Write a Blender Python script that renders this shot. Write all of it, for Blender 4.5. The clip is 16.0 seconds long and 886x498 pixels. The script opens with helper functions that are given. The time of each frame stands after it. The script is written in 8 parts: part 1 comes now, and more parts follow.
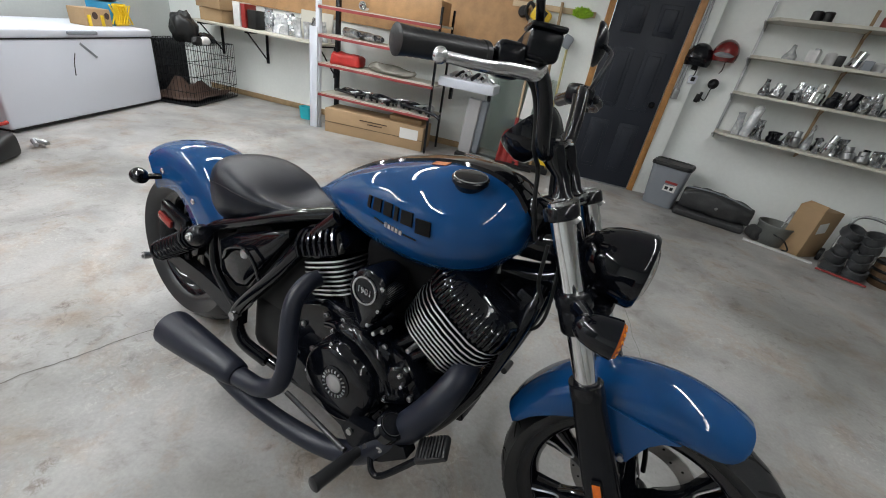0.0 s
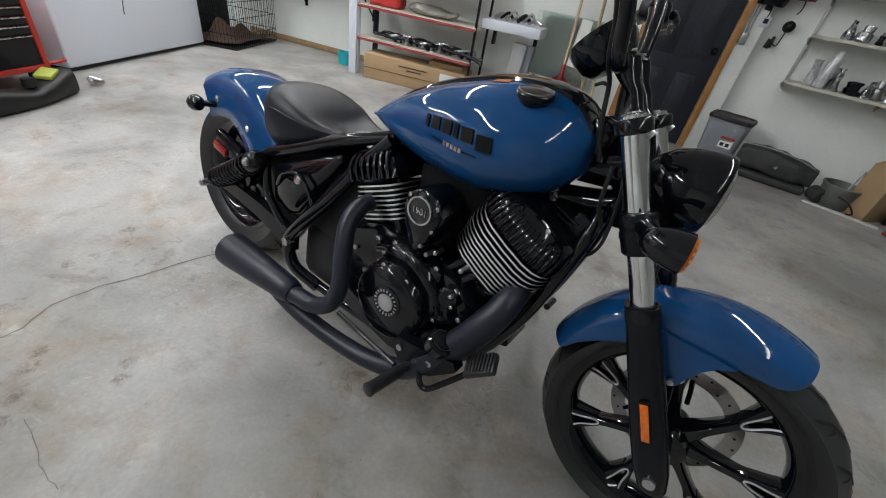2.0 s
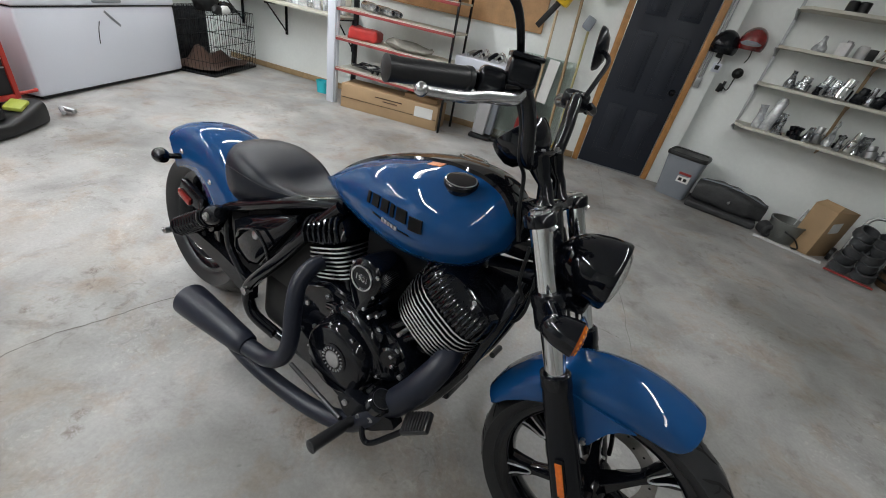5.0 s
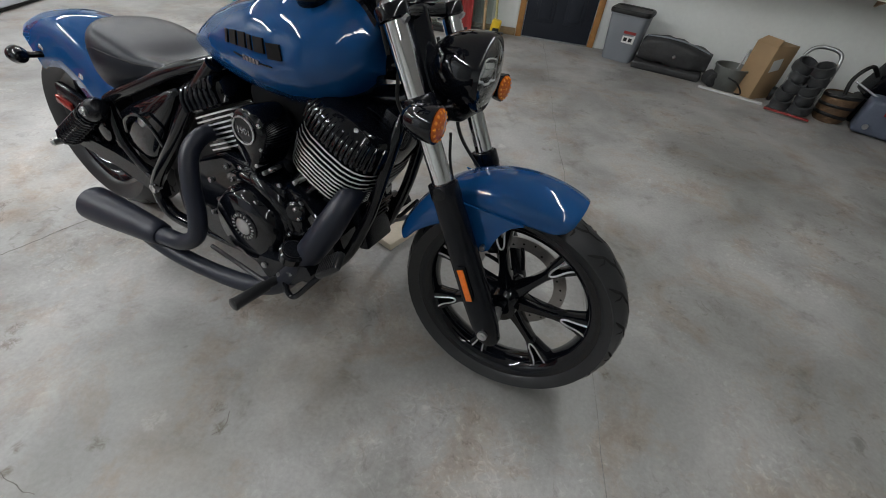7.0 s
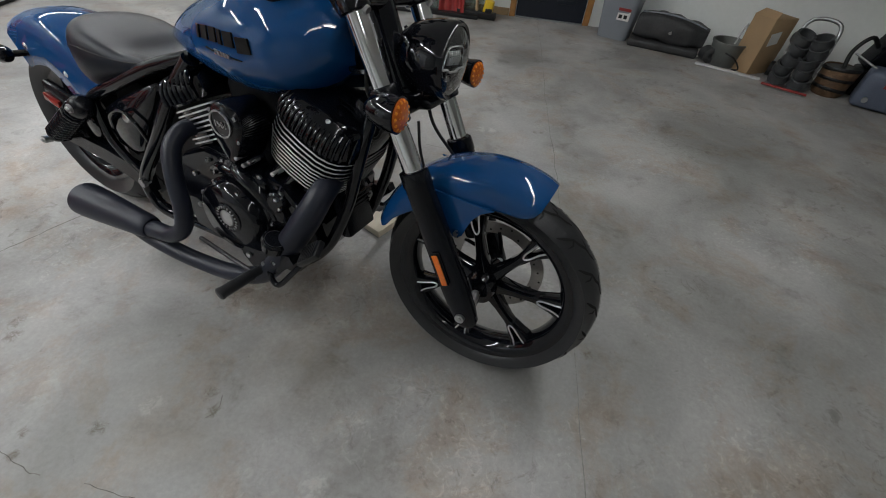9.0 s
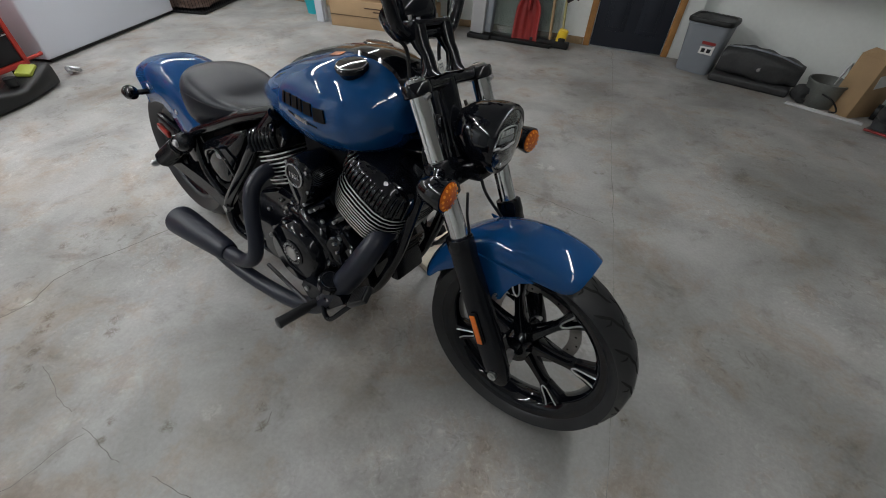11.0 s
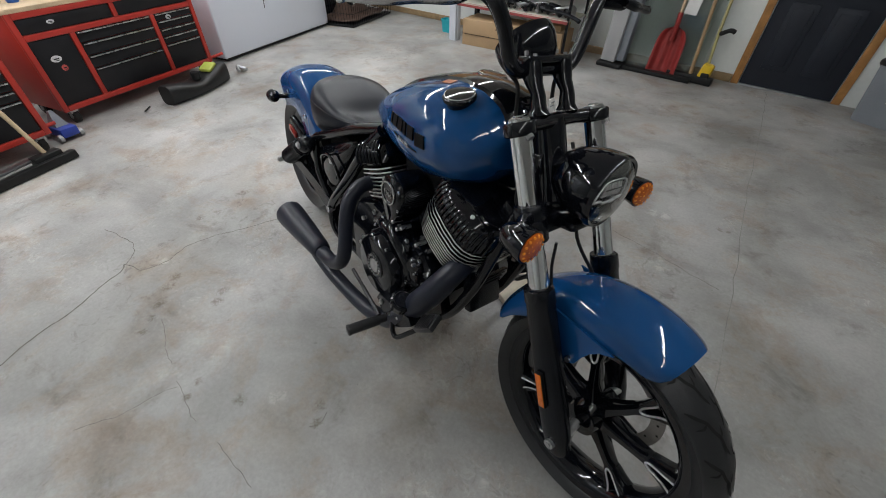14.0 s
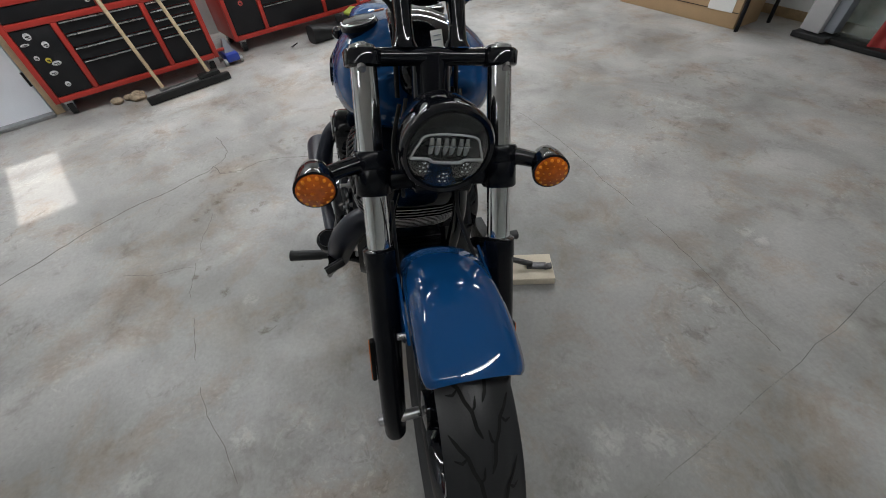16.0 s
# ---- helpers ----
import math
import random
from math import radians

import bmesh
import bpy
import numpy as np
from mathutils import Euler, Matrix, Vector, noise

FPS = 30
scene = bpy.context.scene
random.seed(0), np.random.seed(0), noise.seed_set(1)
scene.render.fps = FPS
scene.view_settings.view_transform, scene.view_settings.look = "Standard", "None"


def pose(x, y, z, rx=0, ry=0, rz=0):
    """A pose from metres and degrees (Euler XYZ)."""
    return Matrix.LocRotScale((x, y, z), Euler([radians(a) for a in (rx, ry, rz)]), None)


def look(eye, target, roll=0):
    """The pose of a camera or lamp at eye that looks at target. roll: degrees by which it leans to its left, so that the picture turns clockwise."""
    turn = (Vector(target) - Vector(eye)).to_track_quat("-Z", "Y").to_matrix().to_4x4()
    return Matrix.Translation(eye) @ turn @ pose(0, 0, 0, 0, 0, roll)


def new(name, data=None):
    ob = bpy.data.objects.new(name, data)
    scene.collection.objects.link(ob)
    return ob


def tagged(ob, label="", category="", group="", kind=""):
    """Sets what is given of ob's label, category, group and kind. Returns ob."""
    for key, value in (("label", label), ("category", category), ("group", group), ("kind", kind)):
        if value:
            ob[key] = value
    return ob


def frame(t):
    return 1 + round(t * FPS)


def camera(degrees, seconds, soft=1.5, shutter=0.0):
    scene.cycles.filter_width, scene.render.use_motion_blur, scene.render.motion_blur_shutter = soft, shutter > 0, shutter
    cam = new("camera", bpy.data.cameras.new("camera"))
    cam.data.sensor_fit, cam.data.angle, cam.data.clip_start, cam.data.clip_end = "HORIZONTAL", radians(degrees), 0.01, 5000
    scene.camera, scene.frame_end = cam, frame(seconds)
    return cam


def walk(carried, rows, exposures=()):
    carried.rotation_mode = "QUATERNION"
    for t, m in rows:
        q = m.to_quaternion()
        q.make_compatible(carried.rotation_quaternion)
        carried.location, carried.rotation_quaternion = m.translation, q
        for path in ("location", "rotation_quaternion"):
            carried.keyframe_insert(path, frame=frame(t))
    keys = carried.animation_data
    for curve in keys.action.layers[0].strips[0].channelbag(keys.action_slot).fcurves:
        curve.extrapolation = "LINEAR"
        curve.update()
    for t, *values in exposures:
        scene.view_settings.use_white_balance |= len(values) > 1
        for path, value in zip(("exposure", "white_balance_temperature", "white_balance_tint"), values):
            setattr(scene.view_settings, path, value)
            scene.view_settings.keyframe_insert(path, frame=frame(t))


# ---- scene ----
cam = camera(96.48, 16.0, 1.0)
PATH = [
    (0.0, -0.3063, -0.5822, 1.2225, 61.063, -8.854, 18.891),
    (0.5, -0.3226, -0.5850, 1.2108, 57.848, -8.803, 20.715),
    (1.0, -0.3413, -0.6359, 1.1222, 55.195, -8.635, 22.944),
    (1.5, -0.3385, -0.6525, 1.1250, 53.972, -8.408, 24.009),
    (2.0, -0.3334, -0.6447, 1.1380, 54.633, -8.607, 23.734),
    (2.5, -0.3137, -0.6145, 1.1900, 56.685, -9.119, 22.670),
    (3.0, -0.2646, -0.6030, 1.3295, 58.176, -9.778, 21.991),
    (5.5, -0.2494, -0.6099, 1.2867, 56.134, -10.082, 22.118),
    (6.0, -0.1813, -0.6558, 1.2362, 52.352, -7.838, 20.312),
    (6.5, -0.0544, -0.6627, 1.1852, 49.465, -6.027, 17.072),
    (7.0, 0.0112, -0.6620, 1.1507, 47.168, -4.681, 14.114),
    (7.5, 0.0185, -0.6762, 1.1404, 45.833, -3.846, 12.920),
    (8.0, 0.0452, -0.6804, 1.1509, 45.452, -3.466, 12.554),
    (10.5, 0.1002, -0.6102, 1.2482, 45.118, -2.101, 19.851),
    (11.0, 0.0949, -0.6021, 1.3007, 46.101, -1.520, 23.150),
    (11.5, 0.0764, -0.6174, 1.3573, 47.056, -1.035, 25.875),
    (12.0, 0.0733, -0.6269, 1.3728, 47.794, -0.896, 26.626),
    (12.5, 0.0710, -0.6258, 1.3781, 48.375, -0.576, 27.789),
    (13.0, 0.0544, -0.6235, 1.3751, 48.781, -0.018, 30.342),
    (13.5, 0.0230, -0.6110, 1.3443, 48.764, 0.224, 33.950),
    (14.0, 0.0844, -0.5232, 1.3117, 47.937, -0.301, 39.953),
    (14.5, 0.2685, -0.3930, 1.2918, 46.216, 0.235, 47.209),
    (15.0, 0.3320, -0.2675, 1.2694, 44.471, 0.904, 53.125),
    (15.5, 0.3624, -0.1090, 1.2523, 43.863, 2.156, 58.996),
    (16.0, 0.4340, -0.0152, 1.2095, 44.431, 3.706, 64.737),
]
walk(cam, [(t, pose(x, y, z, rx, ry, rz)) for t, x, y, z, rx, ry, rz in PATH],
     [(0.0, 0.14), (1.5, 0.04), (2.5, 0.0), (3.2, 0.0), (5.5, 0.05), (6.5, 0.03), (7.5, -0.13), (8.0, -0.20), (10.5, -0.33), (12.0, -0.25), (13.5, -0.17), (16.0, -0.22)])

# ---- light: daylight outside, strip lights and added fill under the ceiling ----
world = bpy.data.worlds.new("sky")
scene.world = world
world.use_nodes = True
sky = world.node_tree.nodes.new("ShaderNodeTexSky")
sky.sky_type, sky.sun_disc = "NISHITA", False
sky.sun_elevation, sky.sun_rotation = radians(47), radians(252)
world.node_tree.nodes["Background"].inputs["Strength"].default_value = 0.15
world.node_tree.links.new(sky.outputs["Color"], world.node_tree.nodes["Background"].inputs["Color"])
sun = new("sun", bpy.data.lights.new("sun", "SUN"))
sun.data.energy, sun.data.angle, sun.data.color = 3.0, radians(1.2), (1.0, 0.95, 0.88)
sun.matrix_world = look((-6.31, -2.71, 4.6), (-2.25, -1.39, 0.0))
STRIP_W = 40.0
# The pair at x -4.5 and -4.4 is added to light the west side.
STRIPS_AND_FILL = [(-4.5, 2.5, 1.0), (-4.4, -0.6, 0.9), (-2.4, 2.3, 0.95), (-2.4, -1.1, 1.25), (0.8, 1.05, 0.44), (0.8, -1.6, 0.12)]
CEIL = 2.62
scene.view_settings.exposure = 0.0


# ---- materials ----
def mat(name, base, rough=0.5, metal=0.0, var=0.25, scale=6.0, rvar=0.12, bump=0.0, bscale=120.0, coat=0.0, trans=0.0, island=0.0, spec=0.5):
    m = bpy.data.materials.new(name)
    m.use_nodes = True
    nt = m.node_tree
    b = nt.nodes["Principled BSDF"]
    co = nt.nodes.new("ShaderNodeTexCoord")
    n1 = nt.nodes.new("ShaderNodeTexNoise")
    n1.inputs["Scale"].default_value, n1.inputs["Detail"].default_value = scale, 6
    n2 = nt.nodes.new("ShaderNodeTexNoise")
    n2.inputs["Scale"].default_value, n2.inputs["Detail"].default_value = bscale, 3
    nt.links.new(co.outputs["Object"], n1.inputs["Vector"])
    nt.links.new(co.outputs["Object"], n2.inputs["Vector"])
    ramp = nt.nodes.new("ShaderNodeMapRange")
    ramp.inputs[1].default_value, ramp.inputs[2].default_value = 0.3, 0.7
    ramp.inputs[3].default_value, ramp.inputs[4].default_value = 1 - var, 1 + var * 0.6
    mixn = nt.nodes.new("ShaderNodeMath")
    mixn.operation = "MULTIPLY_ADD"
    mixn.inputs[1].default_value, mixn.inputs[2].default_value = 0.35, 0.0
    add = nt.nodes.new("ShaderNodeMath")
    add.operation = "MULTIPLY_ADD"
    add.inputs[1].default_value = 0.65
    nt.links.new(n2.outputs[0], mixn.inputs[0])
    nt.links.new(n1.outputs[0], add.inputs[0])
    nt.links.new(mixn.outputs[0], add.inputs[2])
    nt.links.new(add.outputs[0], ramp.inputs[0])
    vm = nt.nodes.new("ShaderNodeVectorMath")
    vm.operation = "SCALE"
    vm.inputs[0].default_value = base
    src = ramp.outputs[0]
    if island:
        oi = nt.nodes.new("ShaderNodeObjectInfo")
        k = nt.nodes.new("ShaderNodeMath")
        k.operation = "MULTIPLY_ADD"
        k.inputs[1].default_value, k.inputs[2].default_value = island, 1 - island / 2
        nt.links.new(oi.outputs["Random"], k.inputs[0])
        mm = nt.nodes.new("ShaderNodeMath")
        mm.operation = "MULTIPLY"
        nt.links.new(k.outputs[0], mm.inputs[0])
        nt.links.new(src, mm.inputs[1])
        src = mm.outputs[0]
    nt.links.new(src, vm.inputs["Scale"])
    nt.links.new(vm.outputs[0], b.inputs["Base Color"])
    rr = nt.nodes.new("ShaderNodeMapRange")
    rr.inputs[1].default_value, rr.inputs[2].default_value = 0.3, 0.7
    rr.inputs[3].default_value, rr.inputs[4].default_value = max(0.02, rough - rvar * rough), min(1, rough + rvar * rough)
    nt.links.new(n1.outputs[0], rr.inputs[0])
    nt.links.new(rr.outputs[0], b.inputs["Roughness"])
    b.inputs["Metallic"].default_value = metal
    b.inputs["Specular IOR Level"].default_value = spec
    if coat:
        b.inputs["Coat Weight"].default_value, b.inputs["Coat Roughness"].default_value = coat, 0.015
    if trans:
        b.inputs["Transmission Weight"].default_value = trans
    if bump:
        bp = nt.nodes.new("ShaderNodeBump")
        bp.inputs["Strength"].default_value, bp.inputs["Distance"].default_value = 0.5, bump
        nt.links.new(n2.outputs[0], bp.inputs["Height"])
        nt.links.new(bp.outputs[0], b.inputs["Normal"])
    return m


def glow(name, color, strength):
    m = bpy.data.materials.new(name)
    m.use_nodes = True
    b = m.node_tree.nodes["Principled BSDF"]
    b.inputs["Base Color"].default_value = (*color, 1)
    b.inputs["Emission Color"].default_value = (*color, 1)
    b.inputs["Emission Strength"].default_value = strength
    return m


def floor_material():
    """Bare slab: large clouds of grey, rusty and dark stains, painted shade by the motorcycle, fine speckle, a little
    sheen.
    """
    m = bpy.data.materials.new("concrete_slab")
    m.use_nodes = True
    nt = m.node_tree
    b = nt.nodes["Principled BSDF"]
    co = nt.nodes.new("ShaderNodeTexCoord")

    def noisy(scale, detail, rough=0.55, dist=0.0):
        n = nt.nodes.new("ShaderNodeTexNoise")
        n.inputs["Scale"].default_value, n.inputs["Detail"].default_value = scale, detail
        n.inputs["Roughness"].default_value, n.inputs["Distortion"].default_value = rough, dist
        nt.links.new(co.outputs["Object"], n.inputs["Vector"])
        return n

    def ramp(n, stops):
        r = nt.nodes.new("ShaderNodeValToRGB")
        e = r.color_ramp.elements
        e[0].position, e[0].color = stops[0][0], (*stops[0][1], 1)
        e[1].position, e[1].color = stops[-1][0], (*stops[-1][1], 1)
        for p, c in stops[1:-1]:
            q = e.new(p)
            q.color = (*c, 1)
        nt.links.new(n.outputs[0], r.inputs[0])
        return r

    def mul(a, c, f=1.0):
        x = nt.nodes.new("ShaderNodeMix")
        x.data_type, x.blend_type = "RGBA", "MULTIPLY"
        x.inputs[0].default_value = f
        nt.links.new(a, x.inputs[6])
        nt.links.new(c, x.inputs[7])
        return x.outputs[2]

    big = ramp(noisy(0.8, 4, 0.55, 0.5), [(0.3, (0.25, 0.247, 0.240)), (0.5, (0.33, 0.327, 0.319)), (0.7, (0.43, 0.427, 0.419))])
    mid = ramp(noisy(1.9, 5, 0.55, 0.6), [(0.34, (0.74, 0.736, 0.725)), (0.5, (0.98, 0.98, 0.98)), (0.66, (1.20, 1.195, 1.185))])
    soil = ramp(noisy(4.2, 6, 0.68, 0.3), [(0.33, (0.70, 0.675, 0.65)), (0.40, (0.92, 0.91, 0.90)), (0.46, (1, 1, 1)), (0.9, (1, 1, 1))])
    spot = ramp(noisy(23, 4, 0.65, 0.5), [(0.28, (0.34, 0.31, 0.29)), (0.32, (0.93, 0.92, 0.91)), (0.36, (1, 1, 1)), (0.9, (1, 1, 1))])
    rust = ramp(noisy(3.1, 7, 0.72, 0.4), [(0.50, (1, 1, 1)), (0.58, (0.98, 0.91, 0.85)), (0.70, (0.83, 0.70, 0.60))])
    fine = ramp(noisy(70, 5, 0.7), [(0.3, (0.80, 0.80, 0.80)), (0.7, (1.14, 1.14, 1.14))])
    patch = ramp(noisy(1.6, 4, 0.6), [(0.48, (0, 0, 0)), (0.62, (1, 1, 1)), (0.9, (1, 1, 1))])
    pale = ramp(noisy(24, 6, 0.75, 1.5), [(0.54, (1, 1, 1)), (0.60, (1.30, 1.30, 1.29)), (0.75, (1.6, 1.6, 1.58))])
    col = mul(mul(mul(mul(big.outputs[0], mid.outputs[0]), soil.outputs[0], 0.85), rust.outputs[0], 1.0), fine.outputs[0], 0.6)
    col = mul(col, spot.outputs[0], 0.35)
    grime = ramp(noisy(1.3, 3, 0.55, 0.2), [(0.48, (0, 0, 0)), (0.60, (1, 1, 1)), (0.9, (1, 1, 1))])
    fleck = ramp(noisy(15, 7, 0.72, 0.9), [(0.36, (0.36, 0.33, 0.30)), (0.42, (0.80, 0.77, 0.74)), (0.47, (1, 1, 1)), (0.9, (1, 1, 1))])
    gx = nt.nodes.new("ShaderNodeMix")
    gx.data_type = "RGBA"
    nt.links.new(grime.outputs[0], gx.inputs[0])
    nt.links.new(col, gx.inputs[6])
    nt.links.new(mul(col, fleck.outputs[0], 0.50), gx.inputs[7])
    col = gx.outputs[2]
    scuffed = mul(col, pale.outputs[0], 0.7)
    mx = nt.nodes.new("ShaderNodeMix")
    mx.data_type = "RGBA"
    nt.links.new(patch.outputs[0], mx.inputs[0])
    nt.links.new(col, mx.inputs[6])
    nt.links.new(scuffed, mx.inputs[7])
    col = mx.outputs[2]


    def blots(spots):
        """One mask of soft round patches of the slab, each (x, y, radius)."""
        total = None
        for x, y, r in spots:
            d = nt.nodes.new("ShaderNodeVectorMath")
            d.operation = "DISTANCE"
            d.inputs[1].default_value = (x, y, 0)
            nt.links.new(co.outputs["Object"], d.inputs[0])
            k = nt.nodes.new("ShaderNodeMapRange")
            k.interpolation_type = "SMOOTHSTEP"
            k.inputs[1].default_value, k.inputs[2].default_value, k.inputs[3].default_value, k.inputs[4].default_value = r * 0.15, r, 1, 0
            nt.links.new(d.outputs["Value"], k.inputs[0])
            if total is None:
                total = k.outputs[0]
            else:
                top = nt.nodes.new("ShaderNodeMath")
                top.operation = "MAXIMUM"
                nt.links.new(total, top.inputs[0])
                nt.links.new(k.outputs[0], top.inputs[1])
                total = top.outputs[0]
        return total

    def speckled(mask, n, lo, hi):
        """The mask, broken up by a noise: its threshold sinks where the mask is strong."""
        add = nt.nodes.new("ShaderNodeMath")
        add.operation = "MULTIPLY_ADD"
        add.inputs[1].default_value = 0.20
        nt.links.new(mask, add.inputs[0])
        nt.links.new(n.outputs[0], add.inputs[2])
        k = nt.nodes.new("ShaderNodeMapRange")
        k.inputs[1].default_value, k.inputs[2].default_value = lo, hi
        nt.links.new(add.outputs[0], k.inputs[0])
        both = nt.nodes.new("ShaderNodeMath")
        both.operation = "MULTIPLY"
        nt.links.new(k.outputs[0], both.inputs[0])
        nt.links.new(mask, both.inputs[1])
        return both.outputs[0]

    def stain_or_shade(under, factor, tint):
        x = nt.nodes.new("ShaderNodeMix")
        x.data_type, x.blend_type = "RGBA", "MULTIPLY"
        nt.links.new(factor, x.inputs[0])
        nt.links.new(under, x.inputs[6])
        x.inputs[7].default_value = (*tint, 1)
        return x.outputs[2]

    PITS = [(-1.655, -0.34, 0.055), (-1.615, -0.39, 0.055), (-1.54, -0.46, 0.050), (-1.49, -0.51, 0.040), (-1.44, -0.56, 0.045), (-2.00, -0.06, 0.050), (-1.99, 0.03, 0.035), (-1.405, -0.245, 0.050), (-1.37, -0.29, 0.050), (-0.61, -0.34, 0.040), (-0.65, -0.29, 0.045),
            (-1.80, -0.53, 0.030), (-1.06, -0.52, 0.030), (-1.03, -0.57, 0.035), (0.17, 1.65, 0.035), (0.21, 1.66, 0.025), (-0.88, -0.46, 0.050), (-2.05, 0.22, 0.06), (0.46, 0.15, 0.04)]
    RUSTY = [(-0.72, -0.41, 0.30), (-1.40, -0.52, 0.36), (-1.75, -0.30, 0.35), (-0.45, -0.12, 0.30), (-2.1, 0.35, 0.45), (-1.1, -0.75, 0.30), (-2.7, 0.1, 0.5), (0.1, -0.4, 0.3)]
    # First three blots paint the motorcycle's shade on the slab; the rest are smudges.
    SHADE_SMUDGE = [(-0.30, -0.16, 0.26), (-0.18, -0.34, 0.18), (-0.55, 0.05, 0.35), (0.44, 0.5, 0.14), (0.36, 1.0, 0.16), (0.30, 1.5, 0.2), (0.2, 2.3, 0.3)]
    SCUFF = [(-0.15, 1.58, 0.07), (-0.09, 1.59, 0.06), (0.01, 1.22, 0.04), (0.02, 1.15, 0.04), (0.24, 0.51, 0.10), (0.29, 0.40, 0.10), (0.30, 0.63, 0.09), (-0.25, -0.74, 0.10), (-0.24, -0.45, 0.08), (-1.80, -0.33, 0.05), (-0.79, -0.37, 0.06)]
    col = stain_or_shade(col, speckled(blots(RUSTY), noisy(5.5, 6, 0.65), 0.52, 0.92), (0.90, 0.81, 0.72))
    col = stain_or_shade(col, speckled(blots(SHADE_SMUDGE), noisy(9, 5, 0.6), 0.48, 0.92), (0.74, 0.73, 0.71))
    col = stain_or_shade(col, speckled(blots(PITS), noisy(42, 8, 0.78, 1.0), 0.60, 0.78), (0.54, 0.47, 0.41))
    col = stain_or_shade(col, speckled(blots(SCUFF), noisy(30, 8, 0.76, 0.5), 0.60, 0.72), (1.32, 1.32, 1.31))
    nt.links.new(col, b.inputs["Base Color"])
    rr = nt.nodes.new("ShaderNodeMapRange")
    rr.inputs[1].default_value, rr.inputs[2].default_value, rr.inputs[3].default_value, rr.inputs[4].default_value = 0.3, 0.7, 0.36, 0.62
    nt.links.new(noisy(3.0, 5).outputs[0], rr.inputs[0])
    nt.links.new(rr.outputs[0], b.inputs["Roughness"])
    bp = nt.nodes.new("ShaderNodeBump")
    bp.inputs["Strength"].default_value, bp.inputs["Distance"].default_value = 0.25, 0.0012
    nt.links.new(noisy(45, 5).outputs[0], bp.inputs["Height"])
    nt.links.new(bp.outputs[0], b.inputs["Normal"])
    return m


SLAB = floor_material()
WALL = mat("painted_wall", (0.80, 0.83, 0.81), 0.6, var=0.07, scale=2.0, bump=0.0015, bscale=30)
GREYWALL = mat("grey_wall", (0.42, 0.44, 0.43), 0.6, var=0.08, scale=2.0, bump=0.001, bscale=40)
CEILM = mat("ceiling_paint", (0.75, 0.75, 0.73), 0.7, var=0.05)
TRIMWOOD = mat("varnished_trim", (0.42, 0.20, 0.06), 0.4, var=0.35, scale=14, coat=0.3)
PLY = mat("plywood", (0.42, 0.24, 0.11), 0.6, var=0.3, scale=9)
PALEWOOD = mat("pale_wood", (0.55, 0.42, 0.27), 0.6, var=0.25, scale=10, bump=0.001)
OLDWOOD = mat("old_handle_wood", (0.35, 0.24, 0.13), 0.55, var=0.3, scale=20)
DOORDARK = mat("dark_door_paint", (0.017, 0.021, 0.031), 0.45, var=0.2, scale=3, spec=0.35)
WHITEPAINT = mat("white_enamel", (0.63, 0.66, 0.73), 0.38, var=0.025, scale=1.2, spec=0.35)
WHITEDOOR = mat("white_door_paint", (0.76, 0.79, 0.85), 0.35, var=0.06)
BLUE = mat("blue_paint", (0.0055, 0.058, 0.186), 0.30, var=0.03, scale=2, rvar=0.05, coat=1.0, spec=0.0)
GLOSS = mat("gloss_black", (0.004, 0.0048, 0.0075), 0.05, var=0.2, scale=5, spec=0.4, coat=0.12)
SATIN = mat("satin_black", (0.005, 0.006, 0.009), 0.24, var=0.3, scale=12, spec=0.28)
MATTE = mat("matte_exhaust_black", (0.013, 0.016, 0.028), 0.38, var=0.2, scale=10, bump=0.0004, bscale=400, spec=0.4)
RUBBER = mat("tyre_rubber", (0.021, 0.022, 0.024), 0.38, var=0.2, scale=18, bump=0.0006, bscale=260, spec=0.42)
GROOVE = mat("tread_groove", (0.002, 0.002, 0.002), 0.9, var=0.1)
LEATHER = mat("seat_leather", (0.006, 0.0088, 0.0165), 0.40, var=0.25, scale=20, bump=0.0012, bscale=330, spec=0.32)
DULLBLACK = mat("dull_black_enamel", (0.005, 0.005, 0.0055), 0.5, var=0.2, scale=30, spec=0.15)
CHROME = mat("chrome", (0.80, 0.81, 0.83), 0.045, 1.0, var=0.06, scale=9)
ALLOY = mat("polished_alloy", (0.72, 0.73, 0.75), 0.22, 1.0, var=0.1, scale=20)
STEEL = mat("machined_steel", (0.55, 0.55, 0.56), 0.28, 1.0, var=0.15, scale=15)
DISCST = mat("disc_steel", (0.36, 0.35, 0.34), 0.34, 1.0, var=0.15, scale=30)
FINM = mat("machined_fin_edge", (0.88, 0.88, 0.89), 0.32, 1.0, var=0.1, scale=25)
AMBERBASE = mat("dark_amber_lens", (0.55, 0.115, 0.006), 0.18, var=0.3, scale=60, coat=0.6)
AMBERDOT = mat("amber_lens_dot", (0.90, 0.30, 0.02), 0.15, var=0.1)
DARKST = mat("dark_anodised_cap", (0.09, 0.09, 0.095), 0.35, 0.8, var=0.3, scale=40)
AMBER = mat("amber_lens", (0.75, 0.16, 0.008), 0.18, var=0.3, scale=60, bump=0.004, bscale=160, coat=0.6)
REDREF = mat("red_reflector", (0.25, 0.02, 0.015), 0.2, var=0.2)
DARKPL = mat("dark_plastic", (0.010, 0.0105, 0.011), 0.45, var=0.3, scale=12, spec=0.35)
GREYPL = mat("grey_plastic", (0.22, 0.24, 0.27), 0.4, var=0.12, scale=6)
REDTOOL = mat("red_enamel", (0.40, 0.030, 0.020), 0.40, var=0.15, scale=6)
